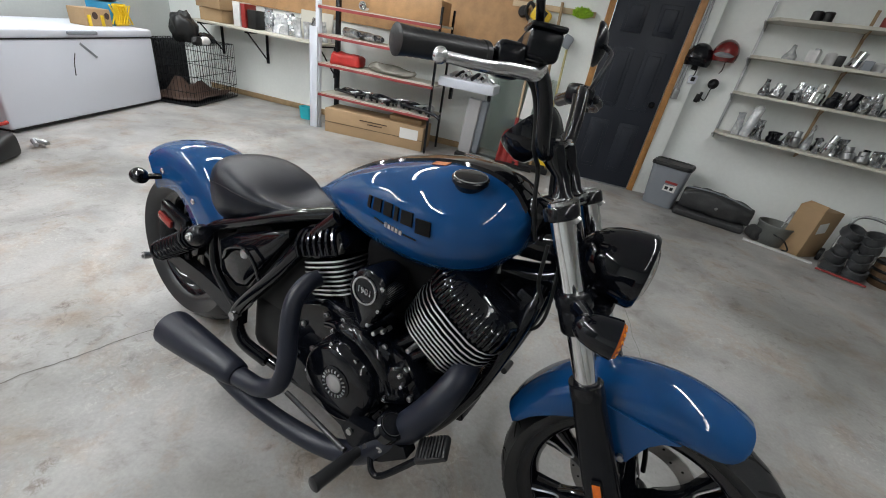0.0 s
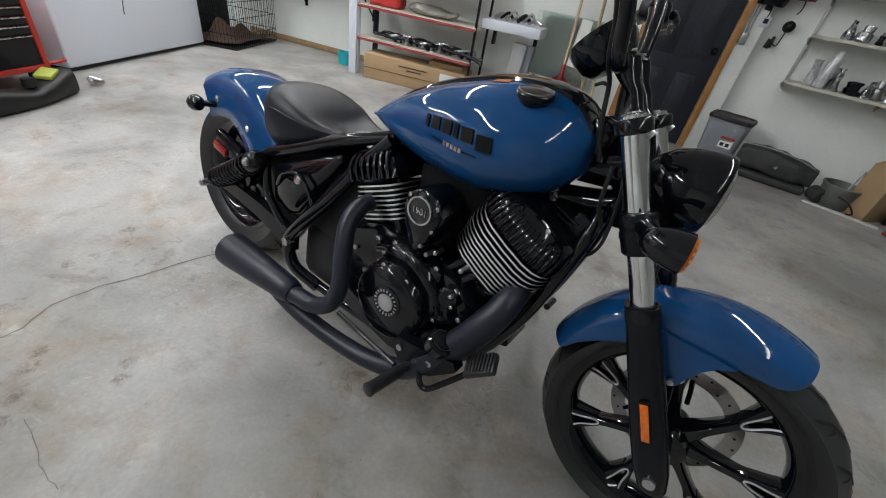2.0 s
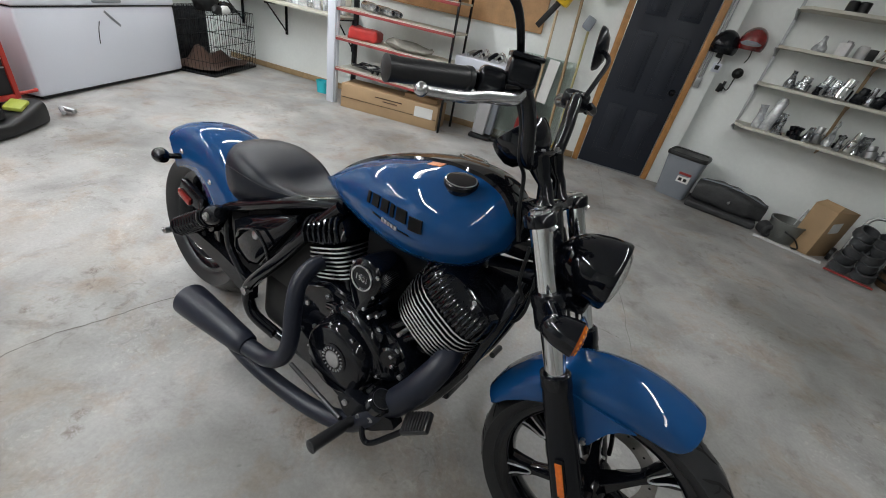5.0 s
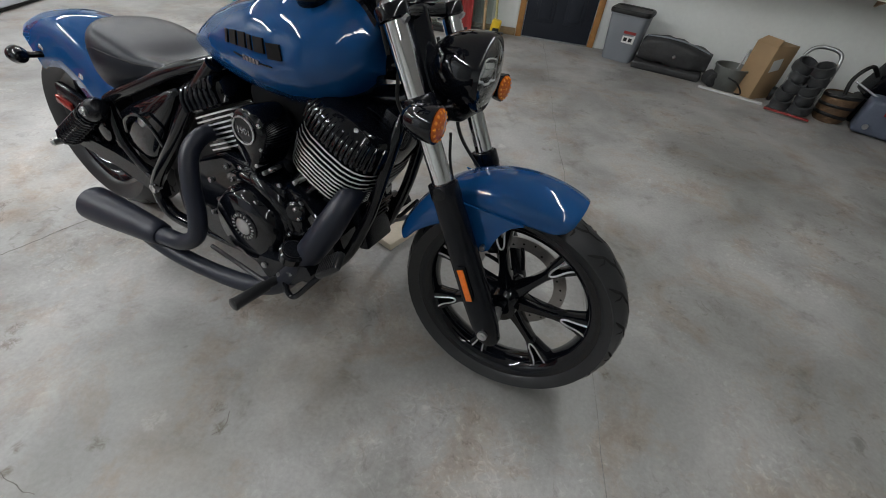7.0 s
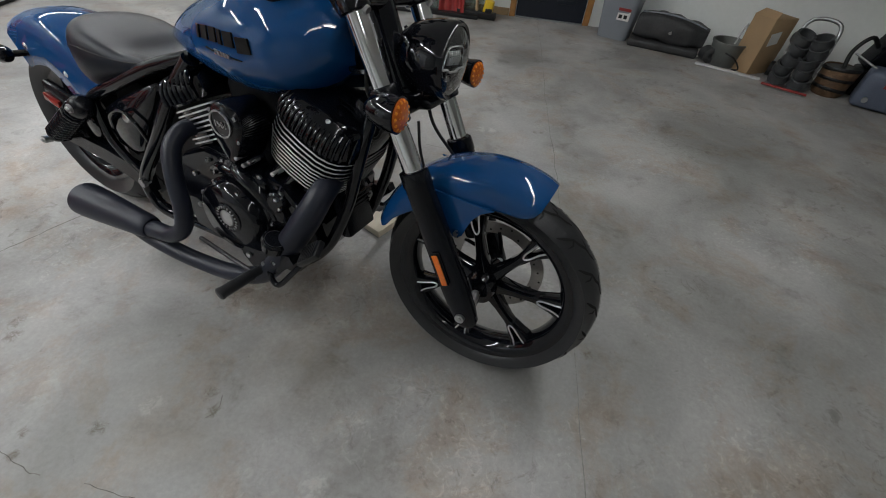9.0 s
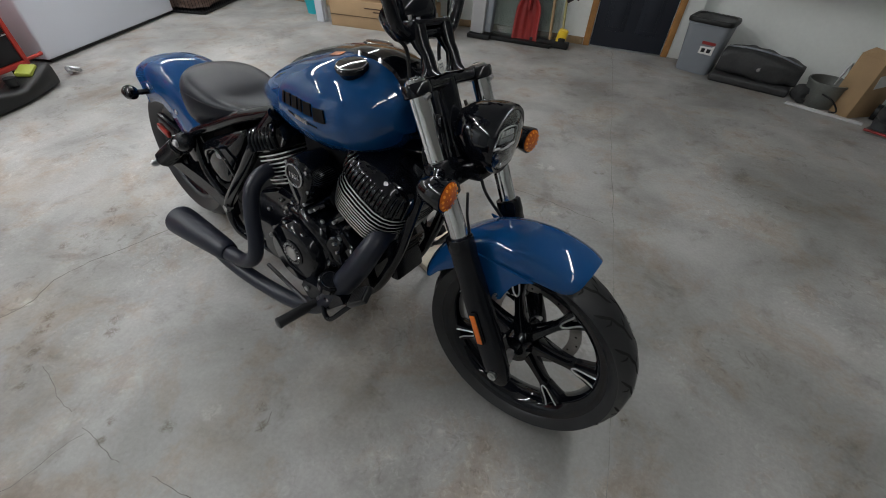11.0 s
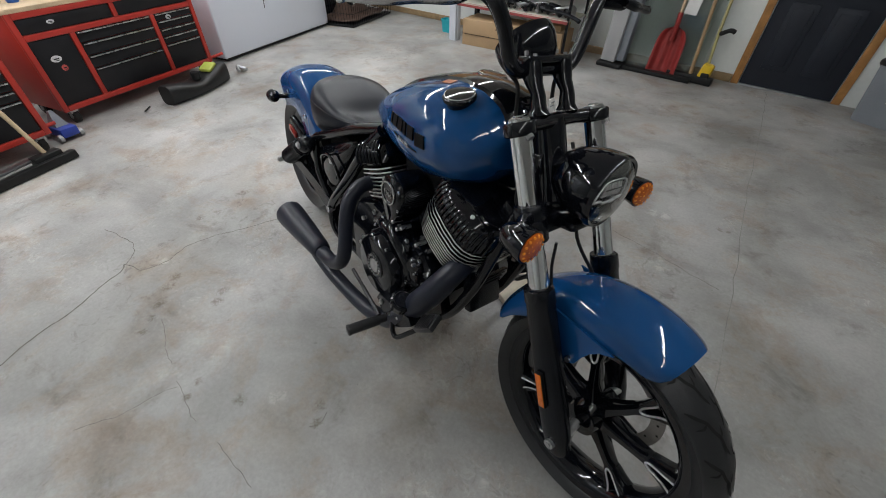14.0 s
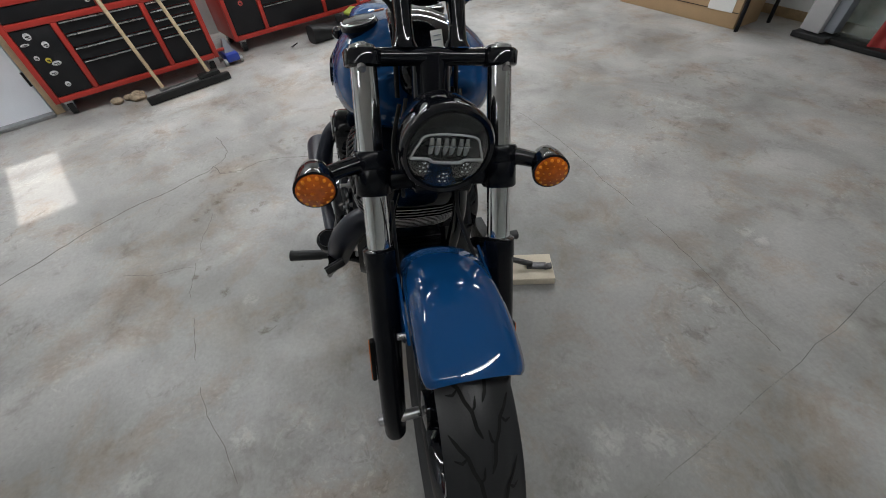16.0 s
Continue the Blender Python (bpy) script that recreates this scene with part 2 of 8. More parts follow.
BLACKTOOL = mat("black_drawer_paint", (0.010, 0.010, 0.012), 0.45, var=0.3, scale=10, spec=0.3)
CARD = mat("cardboard", (0.36, 0.24, 0.13), 0.75, var=0.16, scale=7)
LABELW = mat("white_paper_label", (0.7, 0.7, 0.68), 0.6, var=0.1)
TEAL = mat("teal_plastic", (0.02, 0.42, 0.50), 0.4, var=0.1)
YELLOW = mat("yellow_plastic", (0.75, 0.50, 0.02), 0.4, var=0.15)
LIME = mat("lime_bristles", (0.40, 0.65, 0.03), 0.6, var=0.3, scale=40)
REDPL = mat("red_plastic", (0.27, 0.022, 0.02), 0.4, var=0.15, scale=6)
BROWNCL = mat("brown_blanket", (0.065, 0.036, 0.025), 0.9, var=0.4, scale=14, bump=0.004, bscale=90)
GREYCL = mat("grey_cloth", (0.26, 0.25, 0.22), 0.9, var=0.3, scale=12, bump=0.004, bscale=70)
NEWWOOD = mat("fresh_cut_wood", (0.74, 0.66, 0.53), 0.6, var=0.14, scale=12)
GALV = mat("galvanised_metal", (0.42, 0.43, 0.44), 0.38, 1.0, var=0.2, scale=18)
BAGGED = mat("bagged_metal_parts", (0.55, 0.57, 0.60), 0.18, 0.85, var=0.8, scale=22, bump=0.006, bscale=60)
SHELFP = mat("cream_shelf_paint", (0.55, 0.53, 0.46), 0.55, var=0.12, scale=5)
REDSHELF = mat("red_shelf_edge", (0.36, 0.06, 0.06), 0.5, var=0.25, scale=10)
BLUEJACK = mat("blue_jack_paint", (0.02, 0.05, 0.32), 0.4, var=0.2)
GLASSM = bpy.data.materials.new("clear_glass")
GLASSM.use_nodes = True
_g = GLASSM.node_tree.nodes["Principled BSDF"]
_g.inputs["Base Color"].default_value, _g.inputs["Roughness"].default_value = (0.95, 0.97, 0.96, 1), 0.01
_g.inputs["Transmission Weight"].default_value, _g.inputs["IOR"].default_value = 1.0, 1.45
LAMPGLOW = glow("strip_light_diffuser", (1.0, 0.98, 0.94), 9.0)


# ---- mesh helpers ----
def V(*a):
    return Vector(a)


def box(bm, c, s, rot=None, bev=0.0, seg=2):
    m = Matrix.Translation(c)
    if rot:
        m = m @ Euler([radians(a) for a in rot]).to_matrix().to_4x4()
    r = bmesh.ops.create_cube(bm, size=1.0, matrix=m @ Matrix.Diagonal((*s, 1)))
    if bev:
        es = list({e for v in r["verts"] for e in v.link_edges})
        bmesh.ops.bevel(bm, geom=es, offset=min(bev, min(s) * 0.45), segments=seg, affect="EDGES", profile=0.5)
    return bm


def ring_frame(d, ref=None):
    d = d.normalized()
    ref = ref or (V(0, 0, 1) if abs(d.z) < 0.9 else V(1, 0, 0))
    u = d.cross(ref).normalized()
    return u, d.cross(u).normalized()


def loft(bm, rings, caps=True, closed=True):
    """Skin a list of rings (lists of points, all the same length)."""
    vs = [[bm.verts.new(p) for p in r] for r in rings]
    n = len(vs[0])
    for a, b in zip(vs, vs[1:]):
        for i in range(n if closed else n - 1):
            j = (i + 1) % n
            bm.faces.new((a[i], a[j], b[j], b[i]))
    if caps and closed:
        bm.faces.new(vs[0][::-1])
        bm.faces.new(vs[-1])
    return bm


def cyl(bm, p0, p1, r0, r1=None, n=16):
    p0, p1 = Vector(p0), Vector(p1)
    r1 = r0 if r1 is None else r1
    u, w = ring_frame(p1 - p0)
    rings = [[p + (u * math.cos(a) + w * math.sin(a)) * r for a in (2 * math.pi * i / n for i in range(n))] for p, r in ((p0, r0), (p1, r1))]
    return loft(bm, rings)


def spline(pts, per=6):
    p = [Vector(q) for q in pts]
    p = [p[0] * 2 - p[1]] + p + [p[-1] * 2 - p[-2]]
    out = []
    for a, b, c, d in zip(p, p[1:], p[2:], p[3:]):
        for i in range(per):
            t = i / per
            out.append(0.5 * ((2 * b) + (c - a) * t + (2 * a - 5 * b + 4 * c - d) * t * t + (3 * b - a - 3 * c + d) * t ** 3))
    return out + [p[-2]]


def tube(bm, pts, r, n=10, per=6, flat=1.0, smooth=True):
    """A round bar along a smooth line; r is one radius or one for each given point."""
    line = spline(pts, per) if smooth else [Vector(q) for q in pts]
    if isinstance(r, (int, float)):
        rad = [r] * len(line)
    else:
        k = per if smooth else 1
        rad = []
        for a, b in zip(r, r[1:]):
            rad += [a + (b - a) * i / k for i in range(k)]
        rad.append(r[-1])
    d = line[1] - line[0]
    u, w = ring_frame(d)
    rings = []
    for i, p in enumerate(line):
        d = (line[min(i + 1, len(line) - 1)] - line[max(i - 1, 0)]).normalized()
        u = (u - d * u.dot(d)).normalized()
        w = d.cross(u)
        rings.append([p + u * math.cos(a) * rad[i] + w * math.sin(a) * rad[i] * flat for a in (2 * math.pi * k / n for k in range(n))])
    return loft(bm, rings)


def lathe(bm, prof, o=(0, 0, 0), axis=(0, 0, 1), n=32, full=True):
    """Turn a profile of (radius, height) round an axis."""
    o, d = Vector(o), Vector(axis).normalized()
    u, w = ring_frame(d)
    rings = [[o + d * h + (u * math.cos(a) + w * math.sin(a)) * max(r, 1e-4) for a in (2 * math.pi * i / n for i in range(n))] for r, h in prof]
    return loft(bm, rings, caps=full)


def ball(bm, c, r, n=16, m=9, sq=(1, 1, 1)):
    c = Vector(c)
    rings = []
    for i in range(m):
        t = math.pi * (i + 0.02 if i == 0 else i - 0.02 if i == m - 1 else i) / (m - 1)
        rings.append([c + V(math.sin(t) * math.cos(a) * sq[0], math.sin(t) * math.sin(a) * sq[1], math.cos(t) * sq[2]) * r for a in (2 * math.pi * k / n for k in range(n))])
    return loft(bm, rings)


def BM():
    return bmesh.new()


def part(name, bm, material, parent=None, label="", angle=40):
    """Link a bmesh as one mesh object, under a thing or a part where one is given."""
    me = bpy.data.meshes.new(name)
    bmesh.ops.recalc_face_normals(bm, faces=bm.faces[:])
    bm.to_mesh(me)
    bm.free()
    me.materials.append(material)
    me.polygons.foreach_set("use_smooth", [True] * len(me.polygons))
    me.set_sharp_from_angle(angle=radians(angle))
    ob = new(name, me)
    if parent:
        ob.parent = parent
    if label:
        ob["label"] = label
    return ob


def thing(name, m, label, category, group="", kind=""):
    e = new(name)
    e.empty_display_size = 0.1
    e.matrix_world = m
    return tagged(e, label, category, group, kind)


def solo(name, bm, material, m, label, category, group="", kind="", angle=40):
    ob = part(name, bm, material, None, "", angle)
    ob.matrix_world = m
    return tagged(ob, label, category, group, kind)


# ---- the place: slab, walls, doors ----
WEST = pose(-5.275, 1.949, 0, 0, 0, 15.39) @ Matrix.Diagonal((1.001, 1.001, 1.042, 1))    # local x: into the room, local y: along the wall
EAST = pose(0.588, 4.291, 0, 0, 0, -20.32) @ Matrix.Diagonal((1.017, 1.017, 1.014, 1))    # local x: along the wall, local y: out of the room
NORTH = pose(0.089, 4.138, 0, 0, 0, -0.62) @ Matrix.Diagonal((0.962, 0.962, 1.011, 1))   # local x: along the wall, local y: out of the room

bm = BM()
box(bm, (0.5, 0.3, -0.1), (16, 12, 0.2))
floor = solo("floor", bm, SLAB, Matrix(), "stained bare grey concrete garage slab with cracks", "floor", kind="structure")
bm = BM()
plan = [(-6.3, 4.62), (0.6, 4.62), (6.0, 2.4), (6.0, -4.5), (-2.85, -4.5), (-3.62, -1.70), (-4.45, -1.94)]
loft(bm, [[V(x, y, CEIL) for x, y in plan], [V(x, y, CEIL + 0.1) for x, y in plan]])
solo("ceiling", bm, CEILM, Matrix(), "plain white painted garage ceiling", "ceiling", kind="structure")
WH = 2.80      # the walls run up behind the ceiling
DX0, DX1, DH = -0.33, 0.40, 1.86
bm = BM()
box(bm, ((-6.4 + DX0) / 2, 0.075, WH / 2), (DX0 + 6.4, 0.15, WH))
box(bm, ((DX1 + 0.62) / 2, 0.075, WH / 2), (0.62 - DX1, 0.15, WH))
box(bm, ((DX0 + DX1) / 2, 0.075, (WH + DH) / 2), (DX1 - DX0, 0.15, WH - DH))
solo("wall_north", bm, WALL, NORTH, "pale painted garage wall with scuffs", "wall", kind="structure")
bm = BM()
box(bm, (2.8, 0.075, WH / 2), (5.6, 0.15, WH))
solo("wall_north_east", bm, WALL, EAST, "pale painted garage wall behind the shelves", "wall", kind="structure")
WY0, WY1 = -4.72, -3.84
DOORWALL = WEST @ pose(0.95, 0, 0)         # this stretch of wall stands further in
bm = BM()
box(bm, (-0.075, (-3.82 + 2.75) / 2, WH / 2), (0.15, 2.75 + 3.82, WH))
solo("wall_west", bm, GREYWALL, WEST, "grey painted garage wall behind the freezer", "wall", kind="structure")
bm = BM()
box(bm, (-0.075, (WY1 - 3.76) / 2, WH / 2), (0.15, -3.76 - WY1, WH))
box(bm, (-0.60, -3.87, WH / 2), (0.90, 0.10, WH))
box(bm, (-0.075, (WY0 - 6.6) / 2, WH / 2), (0.15, WY0 + 6.6, WH))
box(bm, (-0.075, (WY0 + WY1) / 2, (WH + 1.98) / 2), (0.15, WY1 - WY0, WH - 1.98))
solo("wall_west_door", bm, GREYWALL, DOORWALL, "grey painted wall beside the white door", "wall", kind="structure")
bm = BM()
box(bm, (5.80, -0.9, WH / 2), (0.15, 7.0, WH))
solo("wall_east", bm, WALL, Matrix(), "plain pale painted garage wall", "wall", kind="structure")
bm = BM()
box(bm, (1.0, -4.35, WH / 2), (10.0, 0.15, WH))
solo("wall_south", bm, WALL, Matrix(), "plain pale painted garage wall", "wall", kind="structure")
bm = BM()
box(bm, (-3.0, -0.012, 0.036), (5.2, 0.02, 0.068), bev=0.004)
solo("baseboard", bm, OLDWOOD, NORTH, "bare wooden baseboard along the bench wall", "baseboard", kind="structure")


def strip_of(pts, w, z):
    """A narrow flat ribbon on the floor with wavering sides."""
    bm = BM()
    line = spline([(x, y, z) for x, y in pts], 7)
    rows = []
    for i, p in enumerate(line):
        d = (line[min(i + 1, len(line) - 1)] - line[max(i - 1, 0)])
        s = V(-d.y, d.x, 0).normalized()
        p = p + s * (noise.noise(p * 9) * 0.012 + noise.noise(p * 31) * 0.006)
        k = w * (0.6 + 0.6 * abs(noise.noise(p * 17)))
        rows.append([p - s * k, p + s * k])
    return loft(bm, rows, caps=False, closed=False)


CRACKM = mat("crack_dirt", (0.15, 0.138, 0.122), 0.9, var=0.5, scale=30)
JOINTM = mat("joint_dirt", (0.26, 0.255, 0.24), 0.8, var=0.6, scale=5)
for wide, line in ((0.0042, [(-1.35, -1.45), (-1.52, -1.20), (-1.67, -0.98), (-1.74, -0.83), (-1.80, -0.66), (-1.88, -0.50), (-1.92, -0.46)]),
                   (0.0026, [(-1.92, -0.46), (-1.86, -0.435), (-1.81, -0.41), (-1.79, -0.31), (-1.82, -0.21), (-1.80, -0.08), (-1.74, 0.03), (-1.69, 0.18), (-1.58, 0.36)]),
                   (0.0022, [(-1.91, -0.45), (-1.97, -0.40), (-2.10, -0.38), (-2.28, -0.42)]),
                   (0.0011, [(-1.45, -0.48), (-1.33, -0.52), (-1.20, -0.55)]),
                   (0.0013, [(-1.12, -0.57), (-1.02, -0.58), (-0.92, -0.59)]),
                   (0.0012, [(-0.80, -0.585), (-0.70, -0.58), (-0.60, -0.575)]),
                   (0.0010, [(-0.48, -0.57), (-0.29, -0.52), (-0.12, -0.48)]),
                   (0.0013, [(-1.20, -0.86), (-1.14, -0.74), (-1.12, -0.65), (-1.09, -0.58)]),
                   (0.0013, [(-0.62, -0.36), (-0.60, -0.33), (-0.61, -0.29)]),
                   (0.0016, [(-1.53, 1.36), (-1.09, 1.37), (-0.67, 1.32), (-0.50, 1.31)]),
                   (0.0015, [(-0.42, 1.30), (-0.34, 1.29), (-0.01, 1.24), (0.16, 1.20), (0.27, 1.18)])):
    part("crack", strip_of(line, wide, 0.0012), CRACKM, floor)
part("control_joint", strip_of([(0.48, -0.98), (0.43, 0.0), (0.38, 0.6), (0.32, 1.2), (0.23, 1.95), (0.16, 2.7), (0.07, 3.6), (0.02, 4.05)], 0.0020, 0.0016), JOINTM, floor)

# dark six-panel door in the back wall
door = thing("door_1", NORTH @ pose(0, 0, 0), "closed dark charcoal six-panel door with orange wood casing", "door", kind="structure")
bm = BM()
w = DX1 - DX0
box(bm, ((DX0 + DX1) / 2, 0.02, DH / 2 + 0.005), (w - 0.01, 0.045, DH - 0.012), bev=0.003)
slab = part("door_leaf", bm, DOORDARK, door)
pw = (w - 0.33) / 2
for cx in (DX0 + 0.11 + pw / 2, DX1 - 0.11 - pw / 2):
    for z0, z1 in ((0.16, 0.66), (0.80, 1.34), (1.47, 1.73)):
        bm = BM()
        box(bm, (cx, -0.004, (z0 + z1) / 2), (pw, 0.012, z1 - z0), bev=0.005)
        box(bm, (cx, -0.009, (z0 + z1) / 2), (pw - 0.07, 0.014, z1 - z0 - 0.07), bev=0.006)
        part("panel", bm, DOORDARK, slab)
bm = BM()
cyl(bm, (DX1 - 0.07, 0.0, 0.88), (DX1 - 0.07, -0.035, 0.88), 0.013)
ball(bm, (DX1 - 0.07, -0.05, 0.88), 0.026)
cyl(bm, (DX1 - 0.07, 0.0, 0.88), (DX1 - 0.07, -0.006, 0.88), 0.032)
part("door_knob", bm, SATIN, door)
for x0, x1, z0, z1, nm in ((DX0 - 0.065, DX0, 0, DH, "casing"), (DX1, DX1 + 0.065, 0, DH, "casing"), (DX0 - 0.065, DX1 + 0.065, DH, DH + 0.065, "head_casing")):
    bm = BM()
    box(bm, ((x0 + x1) / 2, -0.011, (z0 + z1) / 2), (x1 - x0, 0.022, z1 - z0), bev=0.005)
    part(nm, bm, TRIMWOOD, door)
bm = BM()
box(bm, ((DX0 + DX1) / 2, 0.03, 0.004), (w, 0.11, 0.016), bev=0.003)
part("threshold", bm, GALV, door)

# white door with a small window in the left wall
door2 = thing("door_2", DOORWALL, "white painted door with a small daylight window", "door", kind="structure")
yc = (WY0 + WY1) / 2
bm = BM()
wy0, wy1, wz0, wz1 = yc + 0.08, yc + 0.34, 0.70, 1.55
for y0, y1, z0, z1 in ((WY0 + .01, wy0, .01, 1.96), (wy1, WY1 - .01, .01, 1.96), (wy0, wy1, .01, wz0), (wy0, wy1, wz1, 1.96)):
    box(bm, (-0.03, (y0 + y1) / 2, (z0 + z1) / 2), (0.045, y1 - y0, z1 - z0))
part("door_leaf", bm, WHITEDOOR, door2)
bm = BM()
for y0, y1, z0, z1 in ((wy0 - .03, wy0, wz0 - .03, wz1 + .03), (wy1, wy1 + .03, wz0 - .03, wz1 + .03), (wy0, wy1, wz0 - .03, wz0), (wy0, wy1, wz1, wz1 + .03)):
    box(bm, (-0.0, (y0 + y1) / 2, (z0 + z1) / 2), (0.02, y1 - y0, z1 - z0), bev=0.004)
part("window_frame", bm, WHITEDOOR, door2)
bm = BM()
box(bm, (-0.03, (wy0 + wy1) / 2, (wz0 + wz1) / 2), (0.006, wy1 - wy0, wz1 - wz0))
pane = part("pane", bm, GLASSM, door2)
pane.visible_shadow = False
for y in (WY0, WY1):
    bm = BM()
    s = 1 if y == WY1 else -1
    box(bm, (0.01, y + s * 0.03, 0.99), (0.02, 0.06, 1.98), bev=0.004)
    part("casing", bm, PALEWOOD if s > 0 else WHITEDOOR, door2)
bm = BM()
box(bm, (0.02, yc, 0.012), (0.09, WY1 - WY0, 0.02), bev=0.004)
part("threshold", bm, GALV, door2)
for z in (0.25, 1.0, 1.7):
    bm = BM()
    cyl(bm, (0.004, WY1 - 0.012, z - 0.045), (0.004, WY1 - 0.012, z + 0.045), 0.008, n=10)
    part("hinge", bm, DARKPL, door2)

# strip lights under the ceiling, two of them added as fill
for sx, sy, share in STRIPS_AND_FILL:
    lamp = thing("strip_light", pose(sx, sy, CEIL, 0, 0, 0), "unseen long white fluorescent strip light on the ceiling", "ceiling light", group="ceiling strip lights")
    bm = BM()
    box(bm, (0, 0, -0.02), (0.13, 2.44, 0.04), bev=0.006)
    part("housing", bm, WHITEPAINT, lamp)
    for dx in (-0.035, 0.035):
        bm = BM()
        cyl(bm, (dx, -1.19, -0.058), (dx, 1.19, -0.058), 0.014, n=12)
        part("lamp_tube", bm, LAMPGLOW, lamp)
    a = new("strip_lamp", bpy.data.lights.new("strip_lamp", "AREA"))
    a.data.shape, a.data.size, a.data.size_y, a.data.energy = "RECTANGLE", 0.06, 2.4, STRIP_W * share
    a.data.color = (0.95, 0.98, 1.0)
    a.matrix_world = pose(sx, sy, CEIL - 0.085, 0, 0, 0)
    a.parent = lamp
    a.matrix_parent_inverse = lamp.matrix_world.inverted()


# ---- the motorcycle: local x ahead, y to its left, z up; it leans on its side stand ----
BIKE = pose(0.03, 0.074, 0.004, -7.5, 0, -13.5)
bike = thing("motorcycle", BIKE, "glossy blue and black cruiser motorcycle leaning on its side stand", "motorcycle")
FA, RA = V(0.036, 0, 0.313), V(-1.65, 0, 0.32)     # axles


def tyre(bm, c, r, hw, rim, n=64):
    prof = [(rim, -hw * 0.72), (rim + 0.012, -hw * 0.86), (rim + (r - rim) * 0.5, -hw), (r - hw * 0.42, -hw * 0.86), (r - hw * 0.16, -hw * 0.55), (r - hw * 0.03, -hw * 0.25), (r, 0)]
    prof = prof + [(a, -b) for a, b in prof[-2::-1]]
    prof += [(rim - 0.008, hw * 0.5), (rim - 0.008, -hw * 0.5)]
    rings = []
    for k in range(n):
        a = 2 * math.pi * k / n
        rings.append([c + V(math.cos(a) * q, h, math.sin(a) * q) for q, h in prof])
    loft(bm, rings + [rings[0]], caps=False)
    bmesh.ops.remove_doubles(bm, verts=bm.verts[:], dist=1e-6)


def tread(bm, c, r, hw, n, shift=0.0):
    """Curved V-shaped grooves lying just proud of the tyre's crown."""
    def at(a, h):
        k = abs(h) / hw
        q = r + 0.0016
        for (k0, d0), (k1, d1) in (((0, 0), (0.25, 0.03)), ((0.25, 0.03), (0.55, 0.16)), ((0.55, 0.16), (0.86, 0.42)), ((0.86, 0.42), (1.0, 0.6))):
            if k0 <= k <= k1:
                q = r + 0.0016 - hw * (d0 + (d1 - d0) * (k - k0) / (k1 - k0))
        return c + V(math.cos(a) * q, h, math.sin(a) * q)
    def groove(pts, wide):
        rows = []
        fine = []
        for (a1, k1), (a2, k2) in zip(pts, pts[1:]):
            fine += [(a1 + (a2 - a1) * j / 5, k1 + (k2 - k1) * j / 5) for j in range(5)]
        fine.append(pts[-1])
        for i, (da, k) in enumerate(fine):
            (ap, kp), (an, kn) = fine[max(i - 1, 0)], fine[min(i + 1, len(fine) - 1)]
            along, side = (an - ap) * r, (kn - kp) * hw
            n_ = math.hypot(along, side)
            w = wide * 0.5 * min(1.0, 0.35 + 0.2 * min(i, len(fine) - 1 - i))
            dl, dh = -side / n_ * w / r, along / n_ * w
            rows.append([at(da - dl, k * hw - dh), at(da + dl, k * hw + dh)])
        loft(bm, rows, caps=False, closed=False)
    for k in range(n):
        for s in (-1, 1):
            a0 = 2 * math.pi * (k + (0.5 if s > 0 else 0)) / n + shift
            groove([(a0, s * 0.06), (a0 + 0.05, s * 0.17), (a0 + 0.13, s * 0.23), (a0 + 0.18, s * 0.36), (a0 + 0.25, s * 0.46), (a0 + 0.29, s * 0.62), (a0 + 0.36, s * 0.82)], 0.0060)
            groove([(a0 + 0.13, s * 0.23), (a0 + 0.15, s * 0.14), (a0 + 0.20, s * 0.10)], 0.0042)
            groove([(a0 + 0.25, s * 0.47), (a0 + 0.22, s * 0.60), (a0 + 0.23, s * 0.76)], 0.0046)


